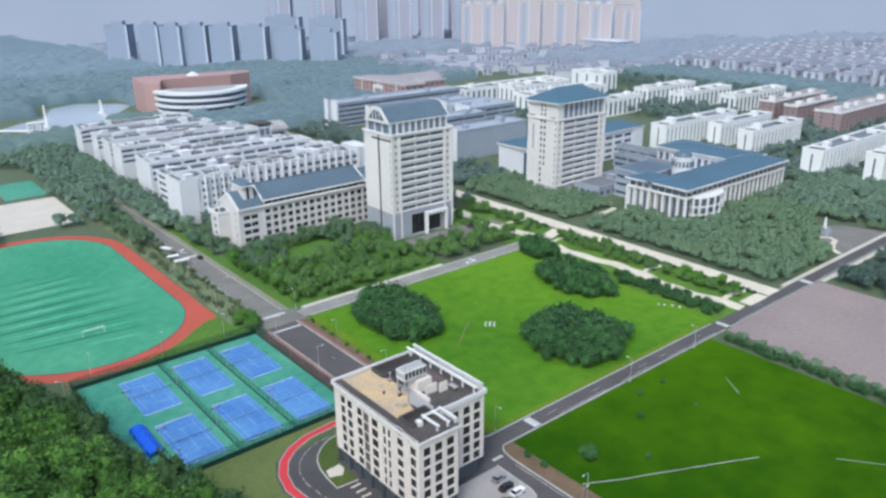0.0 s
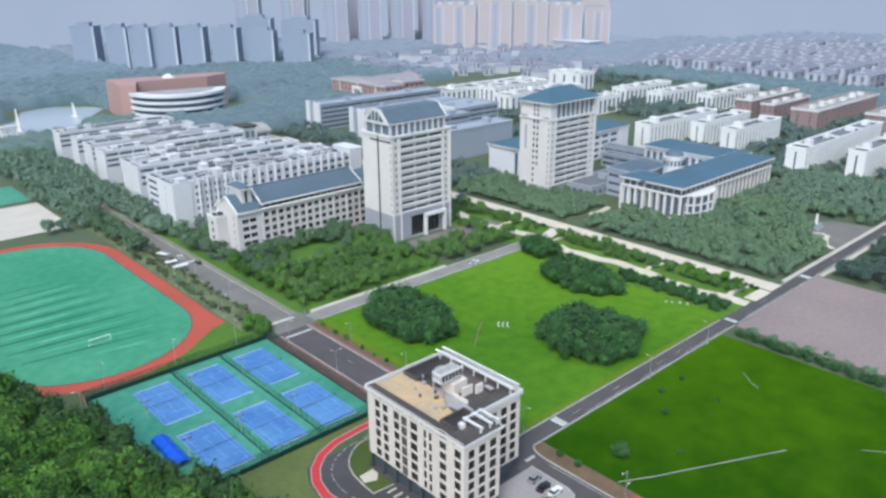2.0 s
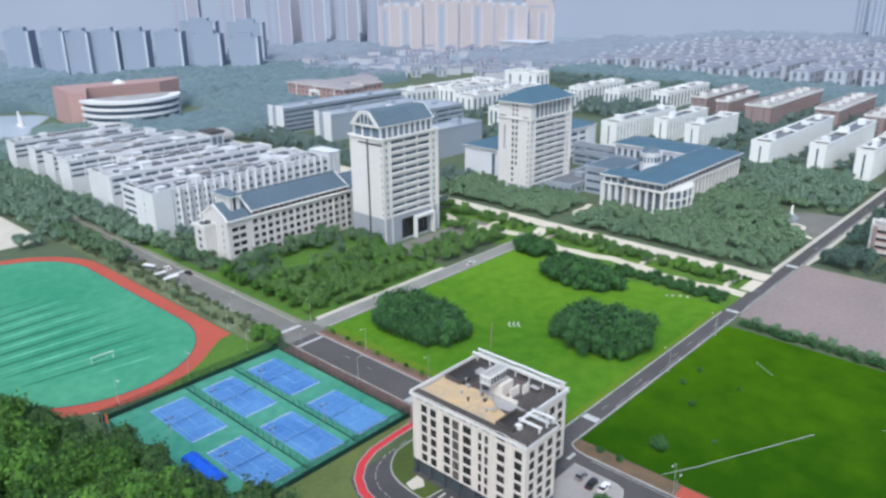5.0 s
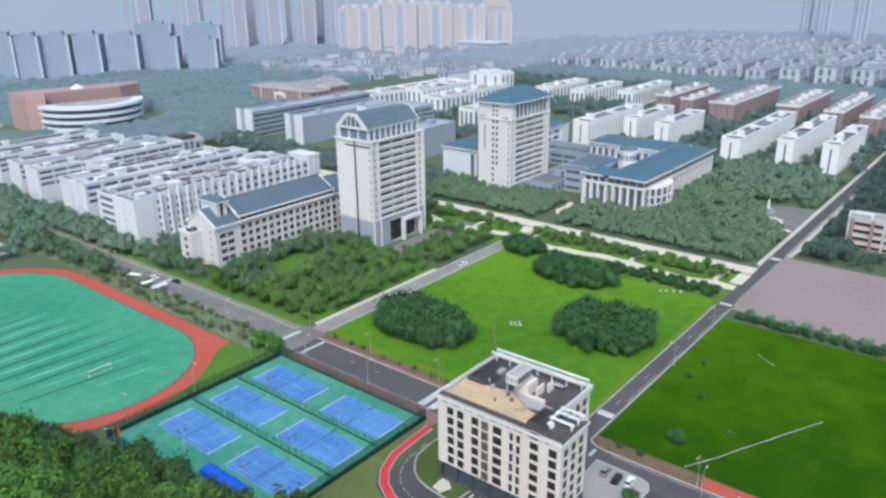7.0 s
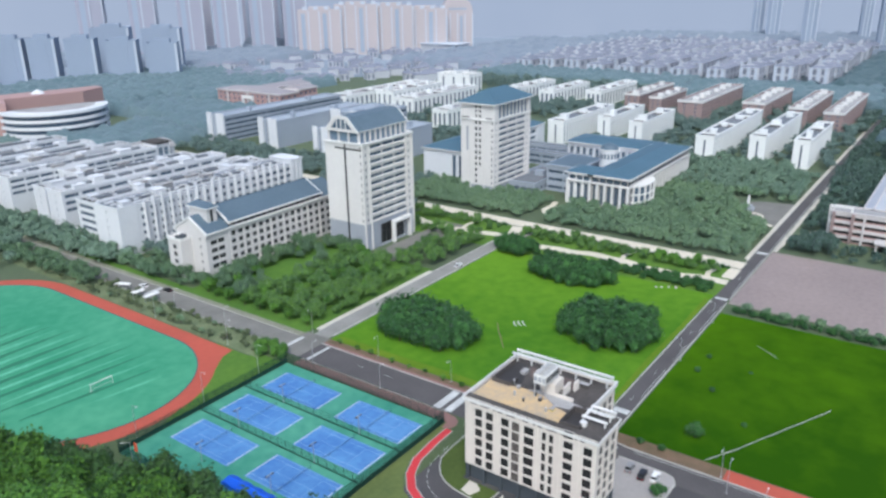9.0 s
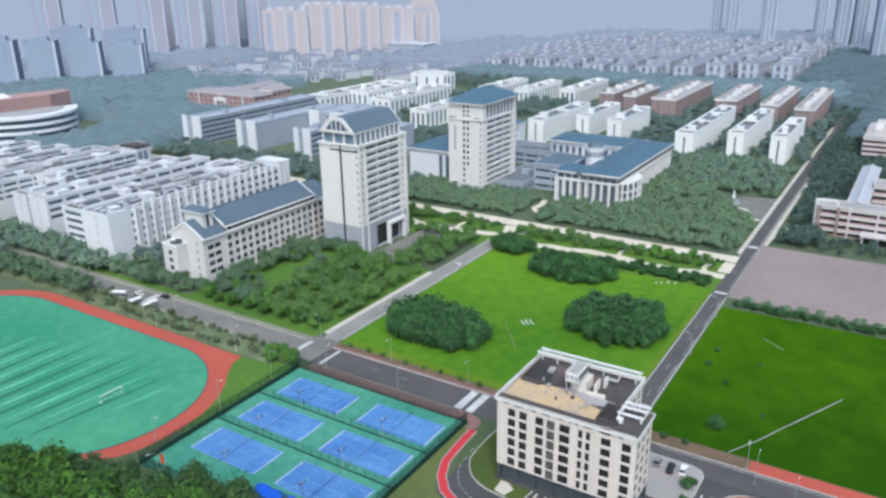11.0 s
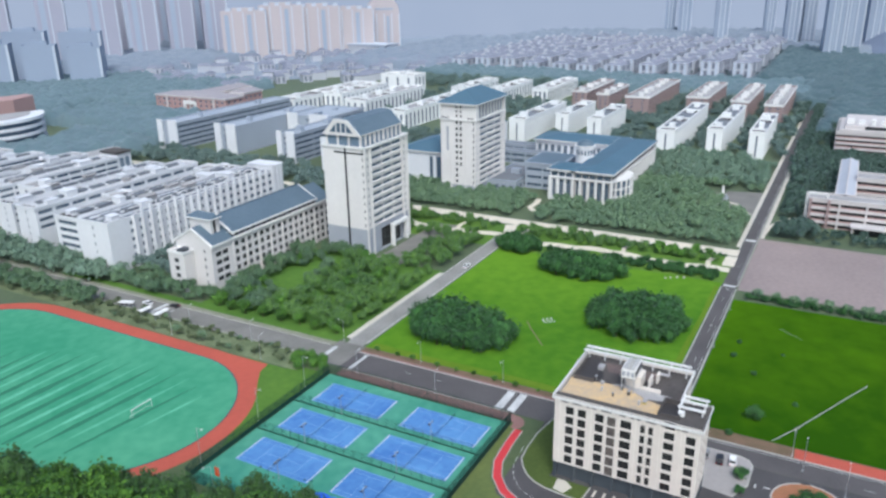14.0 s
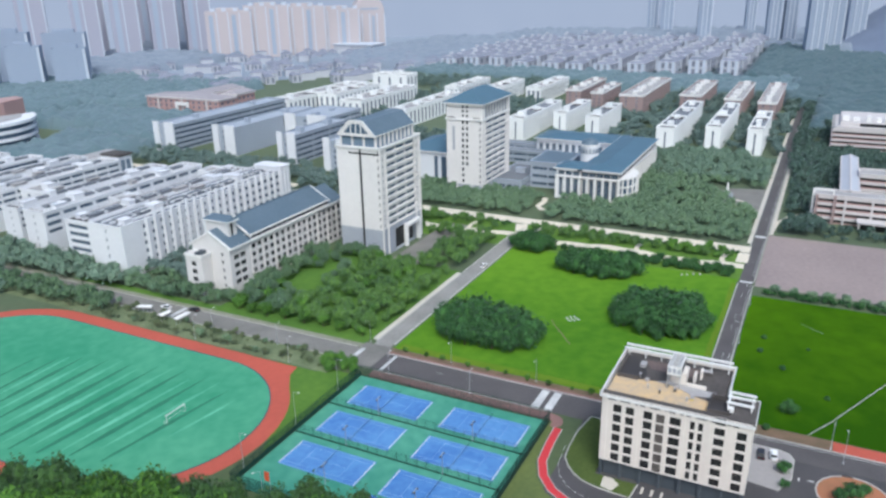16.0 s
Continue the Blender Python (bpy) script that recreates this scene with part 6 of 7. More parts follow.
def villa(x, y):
    b = house("villa", "tall pale grey villa with a haze-toned tiled hip roof", 0, 0, 33, 22, 17, 5.0, PALEGREY, FARROOF, "villa estate", floors=2)
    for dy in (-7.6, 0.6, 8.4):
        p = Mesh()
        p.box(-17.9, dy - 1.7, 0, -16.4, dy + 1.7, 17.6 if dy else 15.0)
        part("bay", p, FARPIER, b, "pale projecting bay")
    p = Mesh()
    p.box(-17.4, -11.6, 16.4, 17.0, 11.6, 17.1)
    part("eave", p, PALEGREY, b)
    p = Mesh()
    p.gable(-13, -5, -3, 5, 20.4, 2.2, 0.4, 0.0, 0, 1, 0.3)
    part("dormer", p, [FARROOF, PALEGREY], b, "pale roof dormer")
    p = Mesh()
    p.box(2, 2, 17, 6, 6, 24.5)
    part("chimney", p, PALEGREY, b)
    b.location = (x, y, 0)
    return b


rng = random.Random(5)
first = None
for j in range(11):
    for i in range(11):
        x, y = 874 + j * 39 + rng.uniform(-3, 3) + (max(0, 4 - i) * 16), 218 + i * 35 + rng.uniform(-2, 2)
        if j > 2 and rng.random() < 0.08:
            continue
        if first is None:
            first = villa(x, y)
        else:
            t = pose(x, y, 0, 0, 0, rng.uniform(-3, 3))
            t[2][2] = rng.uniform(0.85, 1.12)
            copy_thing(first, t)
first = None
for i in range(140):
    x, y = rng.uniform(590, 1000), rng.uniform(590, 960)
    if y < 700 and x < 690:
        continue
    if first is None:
        first = house("town_house", "small grey town house with a haze-toned roof", 0, 0, 18, 12, 9, 3, PALEGREY, FARROOF, "old town houses", floors=1)
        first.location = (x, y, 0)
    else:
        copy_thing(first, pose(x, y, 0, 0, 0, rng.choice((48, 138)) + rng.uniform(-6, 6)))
for i, (x0, y0, x1, y1, h) in enumerate(((450, 600, 474, 690, 18), (474.5, 640, 530, 662, 18), (474.5, 600, 500, 618, 20))):
    b = block("school_block", "red-walled school block with pale roofs", x0, y0, x1, y1, h, 4, wall=REDWALL, south=(round((x1 - x0) / 7), 3), west=(round((y1 - y0) / 7), 3), group="school", units=2, seed=110 + i)
    p = Mesh()
    p.gable(x0, y0, x1, y1, h + 1.1, 3, 0.6, 4, 0, 0, 0.1)
    part("roof", p, FARRED, b, "grey roof paled for haze")
    p = Mesh()
    p.ring(x0 - 0.9, y0 - 0.9, x1 + 0.9, y1 + 0.9, h - 0.4, h + 0.9, 0.5)
    part("eave_band", p, HALLBAND, b, "pale eave band")
    for k in range(3):
        p = Mesh()
        yy = y0 + (y1 - y0) * (k + 0.5) / 3
        p.box(x0 - 0.7, yy - 1.0, 0, x0 + 0.02, yy + 1.0, h + 1.5)
        part("pier", p, HALLBAND, b)
    if i == 0:
        p = Mesh()
        p.box(x0 - 2.2, 636, 0, x0 - 0.8, 639, 12)
        p.box(x0 - 2.2, 649, 0, x0 - 0.8, 652, 12)
        p.box(x0 - 2.2, 636, 12, x0 - 0.8, 652, 15)
        part("portal", p, TRIM, b, "white entrance portal")


# ---- high-rise blocks ----
def highrise(name, label, x, y, sx, sy, h, wall, group, turn=0.0, strips=4):
    b = thing(name, label, "high-rise", group, at=(x, y, 0))
    b.rotation_euler = (0, 0, radians(turn))
    p = Mesh()
    p.box(-sx / 2, -sy / 2, 0, sx / 2, sy / 2, h)
    body = part("wall", p, wall, b)
    for k in range(strips):
        for face in (0, 1):
            p = Mesh()
            if face:
                u = -sx / 2 + (k + 0.5) * sx / strips
                p.box(u - sx / strips * 0.2, -sy / 2 - 0.25, 4, u + sx / strips * 0.2, -sy / 2 + 0.02, h - 4)
            else:
                u = -sy / 2 + (k + 0.5) * sy / strips
                p.box(-sx / 2 - 0.25, u - sy / strips * 0.2, 4, -sx / 2 + 0.02, u + sy / strips * 0.2, h - 4)
            part("balcony_strip", p, GLASSPALE if k % 2 else wall, body)
    for k in range(strips):
        p = Mesh()
        u = -sy / 2 + k * sy / strips + (1.5 if strips == 1 else 0)
        p.box(-sx / 2 - 1.2, u - (1.3 if strips == 1 else 0.9), 0, -sx / 2 + 0.02, u + (1.3 if strips == 1 else 0.9), h)
        part("pier", p, FARPIER, body)
    p = Mesh()
    p.box(-sx * 0.25, -sy * 0.25, h, sx * 0.25, sy * 0.25, h + 6)
    p.ring(-sx / 2 - 0.3, -sy / 2 - 0.3, sx / 2 + 0.3, sy / 2 + 0.3, h - 1, h + 1.5, 0.8)
    part("roof_house", p, wall, b)
    return b


# strip glass is paled to blue-grey in place of haze
GLASSPALE = material("haze_blue_glass", (0.33, 0.38, 0.47), 0.3, (0.28, 0.33, 0.42), 0.02, 0.3, spec=0.5)
SLAB = "tall pale blue-grey residential slab"
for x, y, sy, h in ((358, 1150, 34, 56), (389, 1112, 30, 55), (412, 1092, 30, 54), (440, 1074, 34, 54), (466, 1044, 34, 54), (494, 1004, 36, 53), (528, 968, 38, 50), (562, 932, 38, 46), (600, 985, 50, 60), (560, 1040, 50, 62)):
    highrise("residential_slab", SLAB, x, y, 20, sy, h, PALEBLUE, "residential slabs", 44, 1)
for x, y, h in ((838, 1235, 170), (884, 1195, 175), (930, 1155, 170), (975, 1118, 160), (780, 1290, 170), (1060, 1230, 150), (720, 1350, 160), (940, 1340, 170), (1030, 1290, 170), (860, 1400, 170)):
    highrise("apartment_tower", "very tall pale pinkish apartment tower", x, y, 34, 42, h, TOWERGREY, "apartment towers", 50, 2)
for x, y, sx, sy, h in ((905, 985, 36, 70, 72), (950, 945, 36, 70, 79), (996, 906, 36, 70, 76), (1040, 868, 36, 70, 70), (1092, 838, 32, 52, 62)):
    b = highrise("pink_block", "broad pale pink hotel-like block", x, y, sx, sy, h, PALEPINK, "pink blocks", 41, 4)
    if x == 1092:
        # round-headed top
        p = Mesh()
        ring = [(sy / 2 * math.cos(math.pi * k / 12), h + 4 + 24 * math.sin(math.pi * k / 12)) for k in range(13)]
        for (ya, za), (yb, zb) in zip(ring, ring[1:]):
            p.face(((-sx / 2, ya, za), (sx / 2, ya, za), (sx / 2, yb, zb), (-sx / 2, yb, zb)))
        p.face([(-sx / 2, a, c) for a, c in ring])
        p.face([(sx / 2, a, c) for a, c in ring[::-1]])
        p.box(-sx / 2, -sy / 2, h, sx / 2, sy / 2, h + 4)
        part("round_top", p, PALEPINK, b, "rounded pale top")
        p = Mesh()
        p.box(-sx / 2 - 0.4, -sy * 0.3, h + 6, -sx / 2 + 0.1, sy * 0.3, h + 9)
        part("dark_slot", p, GLASSPALE, b)
    else:
        for k in range(4):
            p = Mesh()
            p.box(-sx / 2, -sy / 2 + k * sy / 4 + 2, h + 1, -sx / 2 + 8, -sy / 2 + k * sy / 4 + 9, h + 6)
            part("roof_turret", p, FARPIER, b, "pale roof turret")
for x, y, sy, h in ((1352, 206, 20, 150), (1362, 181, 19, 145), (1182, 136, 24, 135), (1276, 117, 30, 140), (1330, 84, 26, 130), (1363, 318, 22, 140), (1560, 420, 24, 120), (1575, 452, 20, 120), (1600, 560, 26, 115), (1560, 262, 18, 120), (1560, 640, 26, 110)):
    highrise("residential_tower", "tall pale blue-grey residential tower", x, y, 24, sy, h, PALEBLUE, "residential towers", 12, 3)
hall = thing("market_hall", "long low pale market hall", "building")
m = Mesh()
m.box(1020, 790, 0, 1060, 900, 14)
part("wall", m, PALEGREY, hall)
m = Mesh()
m.box(1018, 788, 14.02, 1062, 902, 16)
part("roof", m, FARPIER, hall, "whitish flat roof")


# ---- trees ----
def crown_arrays(seed, leaves, leaf, r, h, base, blobs, ragged=0.5):
    """Leaf quads round several overlapping lobes, with a rough core in each."""
    g = np.random.default_rng(seed)
    c = np.zeros((blobs, 3))
    a = g.uniform(0, 2 * np.pi, blobs)
    d = r * 0.55 * np.sqrt(g.uniform(0.1, 1, blobs))
    c[:, 0], c[:, 1] = d * np.cos(a), d * np.sin(a)
    c[:, 2] = base + h * (0.35 + 0.35 * g.uniform(0, 1, blobs) * (1 - 0.6 * d / r))
    R = r * g.uniform(0.34, 0.60, blobs)
    k = g.integers(0, blobs, leaves)
    n = g.normal(size=(leaves, 3))
    n[:, 2] = n[:, 2] * 0.8 + 0.25
    n /= np.linalg.norm(n, axis=1)[:, None]
    flat = np.array([1, 1, h / (2.0 * r) + 0.25])
    p = c[k] + n * (R[k] * (1 + 0.22 * ragged - g.uniform(0, 0.66 * ragged, leaves)))[:, None] * flat
    n = n * 0.6 + np.array([0, 0, 0.45]) + g.normal(size=n.shape) * ragged * 0.9
    n /= np.linalg.norm(n, axis=1)[:, None]
    s = np.cross(n, g.normal(size=n.shape))
    s /= np.linalg.norm(s, axis=1)[:, None]
    t = np.cross(n, s)
    size = (leaf * g.uniform(0.6, 1.3, leaves))[:, None]
    v = np.stack([p - s * size * 0.5, p + t * size * 0.35, p + s * size * 0.5, p - t * size * 0.35], 1).reshape(-1, 3)
    f = np.arange(4 * leaves).reshape(-1, 4)
    core_v, core_f, off = [], [], len(v)
    for b in range(blobs):
        for i in range(4):
            for j in range(7):
                th, ph = np.pi * (0.12 + 0.76 * i / 3), 2 * np.pi * j / 7
                core_v.append(c[b] + (0.95 - 0.28 * ragged) * R[b] * flat * np.array([np.sin(th) * np.cos(ph), np.sin(th) * np.sin(ph), np.cos(th)]) * g.uniform(0.85, 1.08))
        for i in range(3):
            for j in range(7):
                o = off + b * 28
                core_f.append((o + i * 7 + j, o + (i + 1) * 7 + j, o + (i + 1) * 7 + (j + 1) % 7, o + i * 7 + (j + 1) % 7))
    return np.vstack([v, np.array(core_v)]), np.vstack([f, np.array(core_f)])


def quads_mesh(name, v, f, mat):
    me = bpy.data.meshes.new(name)
    me.vertices.add(len(v))
    me.vertices.foreach_set("co", v.astype(np.float32).ravel())
    me.loops.add(f.size)
    me.loops.foreach_set("vertex_index", f.astype(np.int32).ravel())
    me.polygons.add(len(f))
    me.polygons.foreach_set("loop_start", np.arange(0, f.size, 4, dtype=np.int32))
    me.materials.append(mat)
    me.update(calc_edges=True)
    return me


def trunk_mesh(seed, h, r):
    g = random.Random(seed)
    m = Mesh()
    m.tube(0, 0, 0, h * 0.5, r, r * 0.7, 7, g.uniform(-0.2, 0.2), g.uniform(-0.2, 0.2))
    for i in range(4):
        a = i * 1.6 + g.uniform(0, 1)
        m.tube(0, 0, h * 0.4, h * 0.75, r * 0.45, r * 0.15, 5, math.cos(a) * h * 0.22, math.sin(a) * h * 0.22)
    return m.data("trunk", [BARK])


def tree_kinds(n, seed, leaves, leaf, r, h, base, blobs, mats, ragged=0.5):
    out = []
    for i in range(n):
        v, f = crown_arrays(seed + i, leaves, leaf, r, h, base, blobs, ragged)
        out.append((v, f, quads_mesh("crown", v, f, mats[i % len(mats)]), trunk_mesh(seed + i, base + h * 0.7, 0.03 * (base + h))))
    return out


def plant(kind, x, y, scale, turn, label, group, z=0.0, name="tree"):
    t = thing(name, label, "tree" if name == "tree" else "shrub", group, at=(x, y, z))
    t.rotation_euler, t.scale = (0, 0, turn), (scale, scale, scale)
    part("trunk", kind[3], BARK, t)
    part("crown", kind[2], None, t)
    return t


def wood(name, label, spots, kinds, mat, category="woodland"):
    """One joined mass of uncounted trees."""
    vs, fs, off = [], [], 0
    g = np.random.default_rng(len(spots))
    for x, y, s in spots:
        v, f = kinds[g.integers(0, len(kinds))][:2]
        a = g.uniform(0, 6.28)
        rot = np.array([[np.cos(a), -np.sin(a), 0], [np.sin(a), np.cos(a), 0], [0, 0, 1]])
        vs.append(v @ rot.T * s * np.array([1, 1, g.uniform(0.85, 1.15)]) + [x, y, 0])
        fs.append(f + off)
        off += len(v)
    if vs:
        tagged(new(name, quads_mesh(name, np.vstack(vs), np.vstack(fs), mat)), label, category, kind="stuff")


def scatter(rects, gap, seed, keep=None, lo=0.75, hi=1.25):
    g = random.Random(seed)
    out = []
    for x0, y0, x1, y1 in rects:
        ny, nx = max(1, round((y1 - y0) / gap)), max(1, round((x1 - x0) / gap))
        for j in range(ny):
            for i in range(nx):
                x, y = x0 + (x1 - x0) * (i + 0.5 + g.uniform(-0.4, 0.4)) / nx, y0 + (y1 - y0) * (j + 0.5 + g.uniform(-0.4, 0.4)) / ny
                if keep is None or keep(x, y):
                    out.append((x, y, g.uniform(lo, hi)))
    return out


def canopy(name, label, rects, gap, top, seed, mat, keep=None, step=4.0):
    """The closed roof of a far wood: one bumpy sheet with a crown over each tree, falling to the ground at its edges."""
    g = np.random.default_rng(seed)
    vs, fs, off = [], [], 0
    for x0, y0, x1, y1 in rects:
        nx, ny = max(2, round((x1 - x0) / step)), max(2, round((y1 - y0) / step))
        gx, gy = np.meshgrid(np.linspace(x0, x1, nx + 1), np.linspace(y0, y1, ny + 1))
        gx[1:-1, 1:-1] += g.uniform(-0.3, 0.3, (ny - 1, nx - 1)) * step
        gy[1:-1, 1:-1] += g.uniform(-0.3, 0.3, (ny - 1, nx - 1)) * step
        cx, cy = math.ceil((x1 - x0) / gap) + 2, math.ceil((y1 - y0) / gap) + 2
        px, py = g.uniform(0.1, 0.9, (cy, cx)), g.uniform(0.1, 0.9, (cy, cx))
        ph = top * g.uniform(0.65, 1.2, (cy, cx))
        u, v = (gx - x0) / gap + 1, (gy - y0) / gap + 1
        iu, iv = np.clip(u.astype(int), 1, cx - 2), np.clip(v.astype(int), 1, cy - 2)
        z = np.zeros_like(gx)
        for a in (-1, 0, 1):
            for b in (-1, 0, 1):
                d2 = (iu + a + px[iv + b, iu + a] - u) ** 2 + (iv + b + py[iv + b, iu + a] - v) ** 2
                z = np.maximum(z, ph[iv + b, iu + a] * (1 - 0.75 * d2))
        z += g.normal(size=z.shape) * 0.35
        inside = np.ones_like(z, bool)
        if keep:
            inside = np.array([[keep(p, q) for p, q in zip(r, s)] for r, s in zip(gx, gy)])
        inside[0, :] = inside[-1, :] = inside[:, 0] = inside[:, -1] = False
        z = np.where(inside, z, -0.4)
        vs.append(np.stack([gx, gy, z], -1).reshape(-1, 3))
        i, j = np.meshgrid(np.arange(nx), np.arange(ny))
        c = (j * (nx + 1) + i).ravel()
        f = np.stack([c, c + 1, c + nx + 2, c + nx + 1], 1)
        ok = inside.ravel()
        fs.append(f[ok[f].any(1)] + off)
        off += len(vs[-1])
    me = quads_mesh(name, np.vstack(vs), np.vstack(fs), mat)
    tagged(new(name, me), label, "woodland", kind="stuff")


NEAR = tree_kinds(5, 10, 1500, 0.70, 4.4, 8.5, 3.2, 14, (LEAF, LEAF, LEAFLIGHT), 0.8)
MID = tree_kinds(6, 30, 640, 0.72, 3.6, 6.0, 1.4, 9, (LEAF, LEAFLIGHT), 0.95)
VERGE = tree_kinds(4, 110, 420, 0.74, 3.2, 6.4, 1.8, 7, (LEAFOLIVE, LEAFMID), 1.0)
LOW = tree_kinds(6, 130, 230, 1.15, 4.0, 6.2, 1.2, 6, (LEAFMID,), 0.95)
DISTANT = tree_kinds(4, 170, 110, 1.7, 4.3, 6.4, 1.0, 4, (LEAFMID,), 0.95)
SHRUB = tree_kinds(4, 50, 720, 0.55, 3.0, 5.6, 0.0, 9, (LEAFDARK,), 0.95)
PALESHRUB = tree_kinds(3, 60, 500, 0.6, 3.0, 4.2, 0.0, 6, (LEAFMID,), 0.75)
FAR = tree_kinds(4, 70, 90, 2.0, 5.2, 7.0, 0.6, 4, (LEAFFAR,), 0.9)
EDGE = tree_kinds(4, 90, 850, 0.66, 2.9, 10.0, 0.8, 11, (LEAFEDGE,), 0.8)


def wood_edge(y):
    pts = ((90, 66), (138, 57), (150, 52), (170, 46), (182, 43.3), (197, 41.2), (212, 37), (228, 35), (246, 28), (262, 20.5), (283, 12), (320, -6))
    for (a, xa), (b, xb) in zip(pts, pts[1:]):
        if y <= b:
            return xa + (xb - xa) * (y - a) / (b - a)
    return -10


spots = scatter([(4, 132, 62, 300)], 5.9, 3, lambda x, y: x < wood_edge(y) - 2)
g = random.Random(8)
for x, y, s in spots[:330]:
    if x > wood_edge(y) - 6:
        plant(EDGE[g.randrange(4)], x, y, s * 1.36, g.uniform(0, 6.28), "slender dark green tree at the edge of the wood", "trees of the near wood")
    else:
        plant(NEAR[g.randrange(5)], x, y, s * 1.16, g.uniform(0, 6.28), "tall broad-leaved tree in a dense wood", "trees of the near wood")

wood("wood_belt", "dense dark trees along the edge of the wood", scatter([(2, 132, 62, 312)], 4.8, 71, lambda x, y: -8 < x - wood_edge(y) < -1.2, 1.05, 1.5), EDGE, LEAFEDGE)
canopy("wood_interior", "dense broad-leaved wood", [(-140, -60, 58, 136), (-140, 128, 10, 340)], 7.0, 11.0, 4, LEAF, None, 2.6)

# clumps of dense trees on the lawn
for cx, cy, rx, ry, s, n in ((149.5, 204.5, 12, 20, 2.0, 36), (186.5, 151.5, 16.5, 16.5, 2.0, 42), (225.5, 186, 9, 17.5, 1.85, 28), (242, 223, 6, 10, 1.55, 13)):
    for i in range(n):
        a, d = i * 2.4, math.sqrt((i + 0.5) / n)
        peak = 1.5 - 0.8 * d if cx < 160 else 1.3 - 0.55 * d
        plant(SHRUB[i % 4], cx + rx * d * math.cos(a), cy + ry * d * math.sin(a), s * peak * g.uniform(0.72, 1.12), g.uniform(0, 6), "rounded dark green bush in a clump on the lawn", "clumps on the lawn", 0.3, "bush")

# street trees
for x, y0, y1, gap in ((111.5, 246, 350, 13), (130, 246, 310, 8), (133, 250, 310, 11), (129.5, 340, 590, 8), (113, 350, 420, 10), (103.6, 262, 420, 12), (108, 425, 600, 11)):
    y = y0
    while y < y1:
        plant(VERGE[g.randrange(4)] if x < 114 else LOW[g.randrange(5)] if y > 335 else MID[g.randrange(5)], x + g.uniform(-1, 1), y, g.uniform(0.32, 0.6) if x < 114 and y < 420 else g.uniform(0.5, 0.95), g.uniform(0, 6), "round street tree beside the road", "street trees")
        y += gap * g.uniform(0.8, 1.2)
for i in range(13):
    plant(MID[g.randrange(5)], 125.2 + g.uniform(-0.5, 0.5), 137 + i * 7.3 + g.uniform(-1.5, 1.5), g.uniform(0.2, 0.36), g.uniform(0, 6), "small young tree in the verge", "young verge trees")

wood("verge_shrubs", "small dark shrubs on the gravel verge", scatter([(103, 246, 112.5, 350)], 3.9, 41, None, 0.16, 0.46), LOW, LEAFOLIVE, "shrubs")
wood("court_corner_shrubs", "light green shrubs beside the junction", scatter([(103.5, 233.5, 111.5, 248)], 3.4, 42, None, 0.55, 1.0), SHRUB, LEAFLIGHT, "shrubs")
for x, y, s in ((165.2, 108.4, 0.38), (138.2, 104.8, 0.95), (140.4, 105.4, 0.55), (175.3, 116.1, 0.4), (186.4, 115.7, 0.36), (151.1, 95, 0.34), (183, 101.5, 0.25), (104.8, 88.5, 0.9), (102.5, 91.5, 0.7), (107.4, 86, 0.6), (108.6, 104.4, 0.7), (127.1, 116.1, 0.4), (127.1, 110.2, 0.42), (109.9, 103.6, 0.5), (101.9, 103.7, 0.5)):
    plant(SHRUB[0], x, y, s, g.uniform(0, 6), "small dark bush in rough grass", "scattered bushes", 0.1, "bush")

# hedge and clipped shrubs beside the plaza
spots = scatter([(226.5, 8, 229.5, 119)], 2.2, 12, None, 0.45, 0.6)
wood("hedge", "dark clipped hedge beside the plaza", spots, SHRUB, LEAFDARK, "hedge")
for i in range(17):
    plant(PALESHRUB[i % 3], 232.5, 13 + i * 6.4, g.uniform(0.75, 0.95), g.uniform(0, 6), "rounded dusty olive shrub beside the plaza", "plaza shrubs", 0, "bush")

# garden strip
wood("garden_hedge", "dark hedge along the garden strip", scatter([(242, 133, 251, 180), (243, 180, 248, 214)], 3.4, 21, None, 0.5, 0.82), SHRUB, LEAFDARK, "hedge")
wood("avenue_hedge", "low dark hedge beside the avenue", scatter([(272.4, 133, 274.2, 232), (272.4, 244, 274.2, 300)], 2.6, 61, None, 0.3, 0.42), SHRUB, LEAFDARK, "hedge")
wood("garden_trees", "mid-green young trees in the garden strip", scatter([(261, 162, 271, 232), (261, 134, 266, 162), (262, 246, 272, 300), (241, 243, 252, 290)], 4.6, 22, None, 0.4, 0.85), MID, LEAFGROVE, "trees")
wood("garden_bright_trees", "bright yellow-green trees in the garden strip", scatter([(263, 140, 271.5, 166)], 4.4, 85, None, 0.5, 0.8), MID, LEAFLIGHT, "trees")
grove_keep = lambda x, y: y > 303 or x > 198 or noise.noise((x * 0.045, y * 0.06, 7.3)) > -0.2
wood("grove", "leafy grove before the annex", scatter([(131, 243, 202, 284), (202, 243, 240, 262)], 5.2, 23, grove_keep, 0.45, 1.1), MID, LEAFGROVE, "trees")
# darker leaf material for the grove beyond y 284
wood("grove_back", "dark green trees along the annex", scatter([(131, 284, 202, 312)], 4.8, 29, grove_keep, 0.5, 1.15), MID, LEAFDEEP, "trees")
wood("grove_light", "light green trees in the grove", scatter([(133, 245, 200, 310)], 10.0, 43, grove_keep, 0.4, 0.8), MID, LEAFLIGHT, "trees")
wood("avenue_trees", "dense dark trees beside the avenue", scatter([(288, 133, 330, 206), (288, 206, 326, 234), (288, 246, 326, 256), (288, 256, 328, 330)], 4.6, 24, None, 0.62, 0.95), LOW, LEAFMID, "trees")
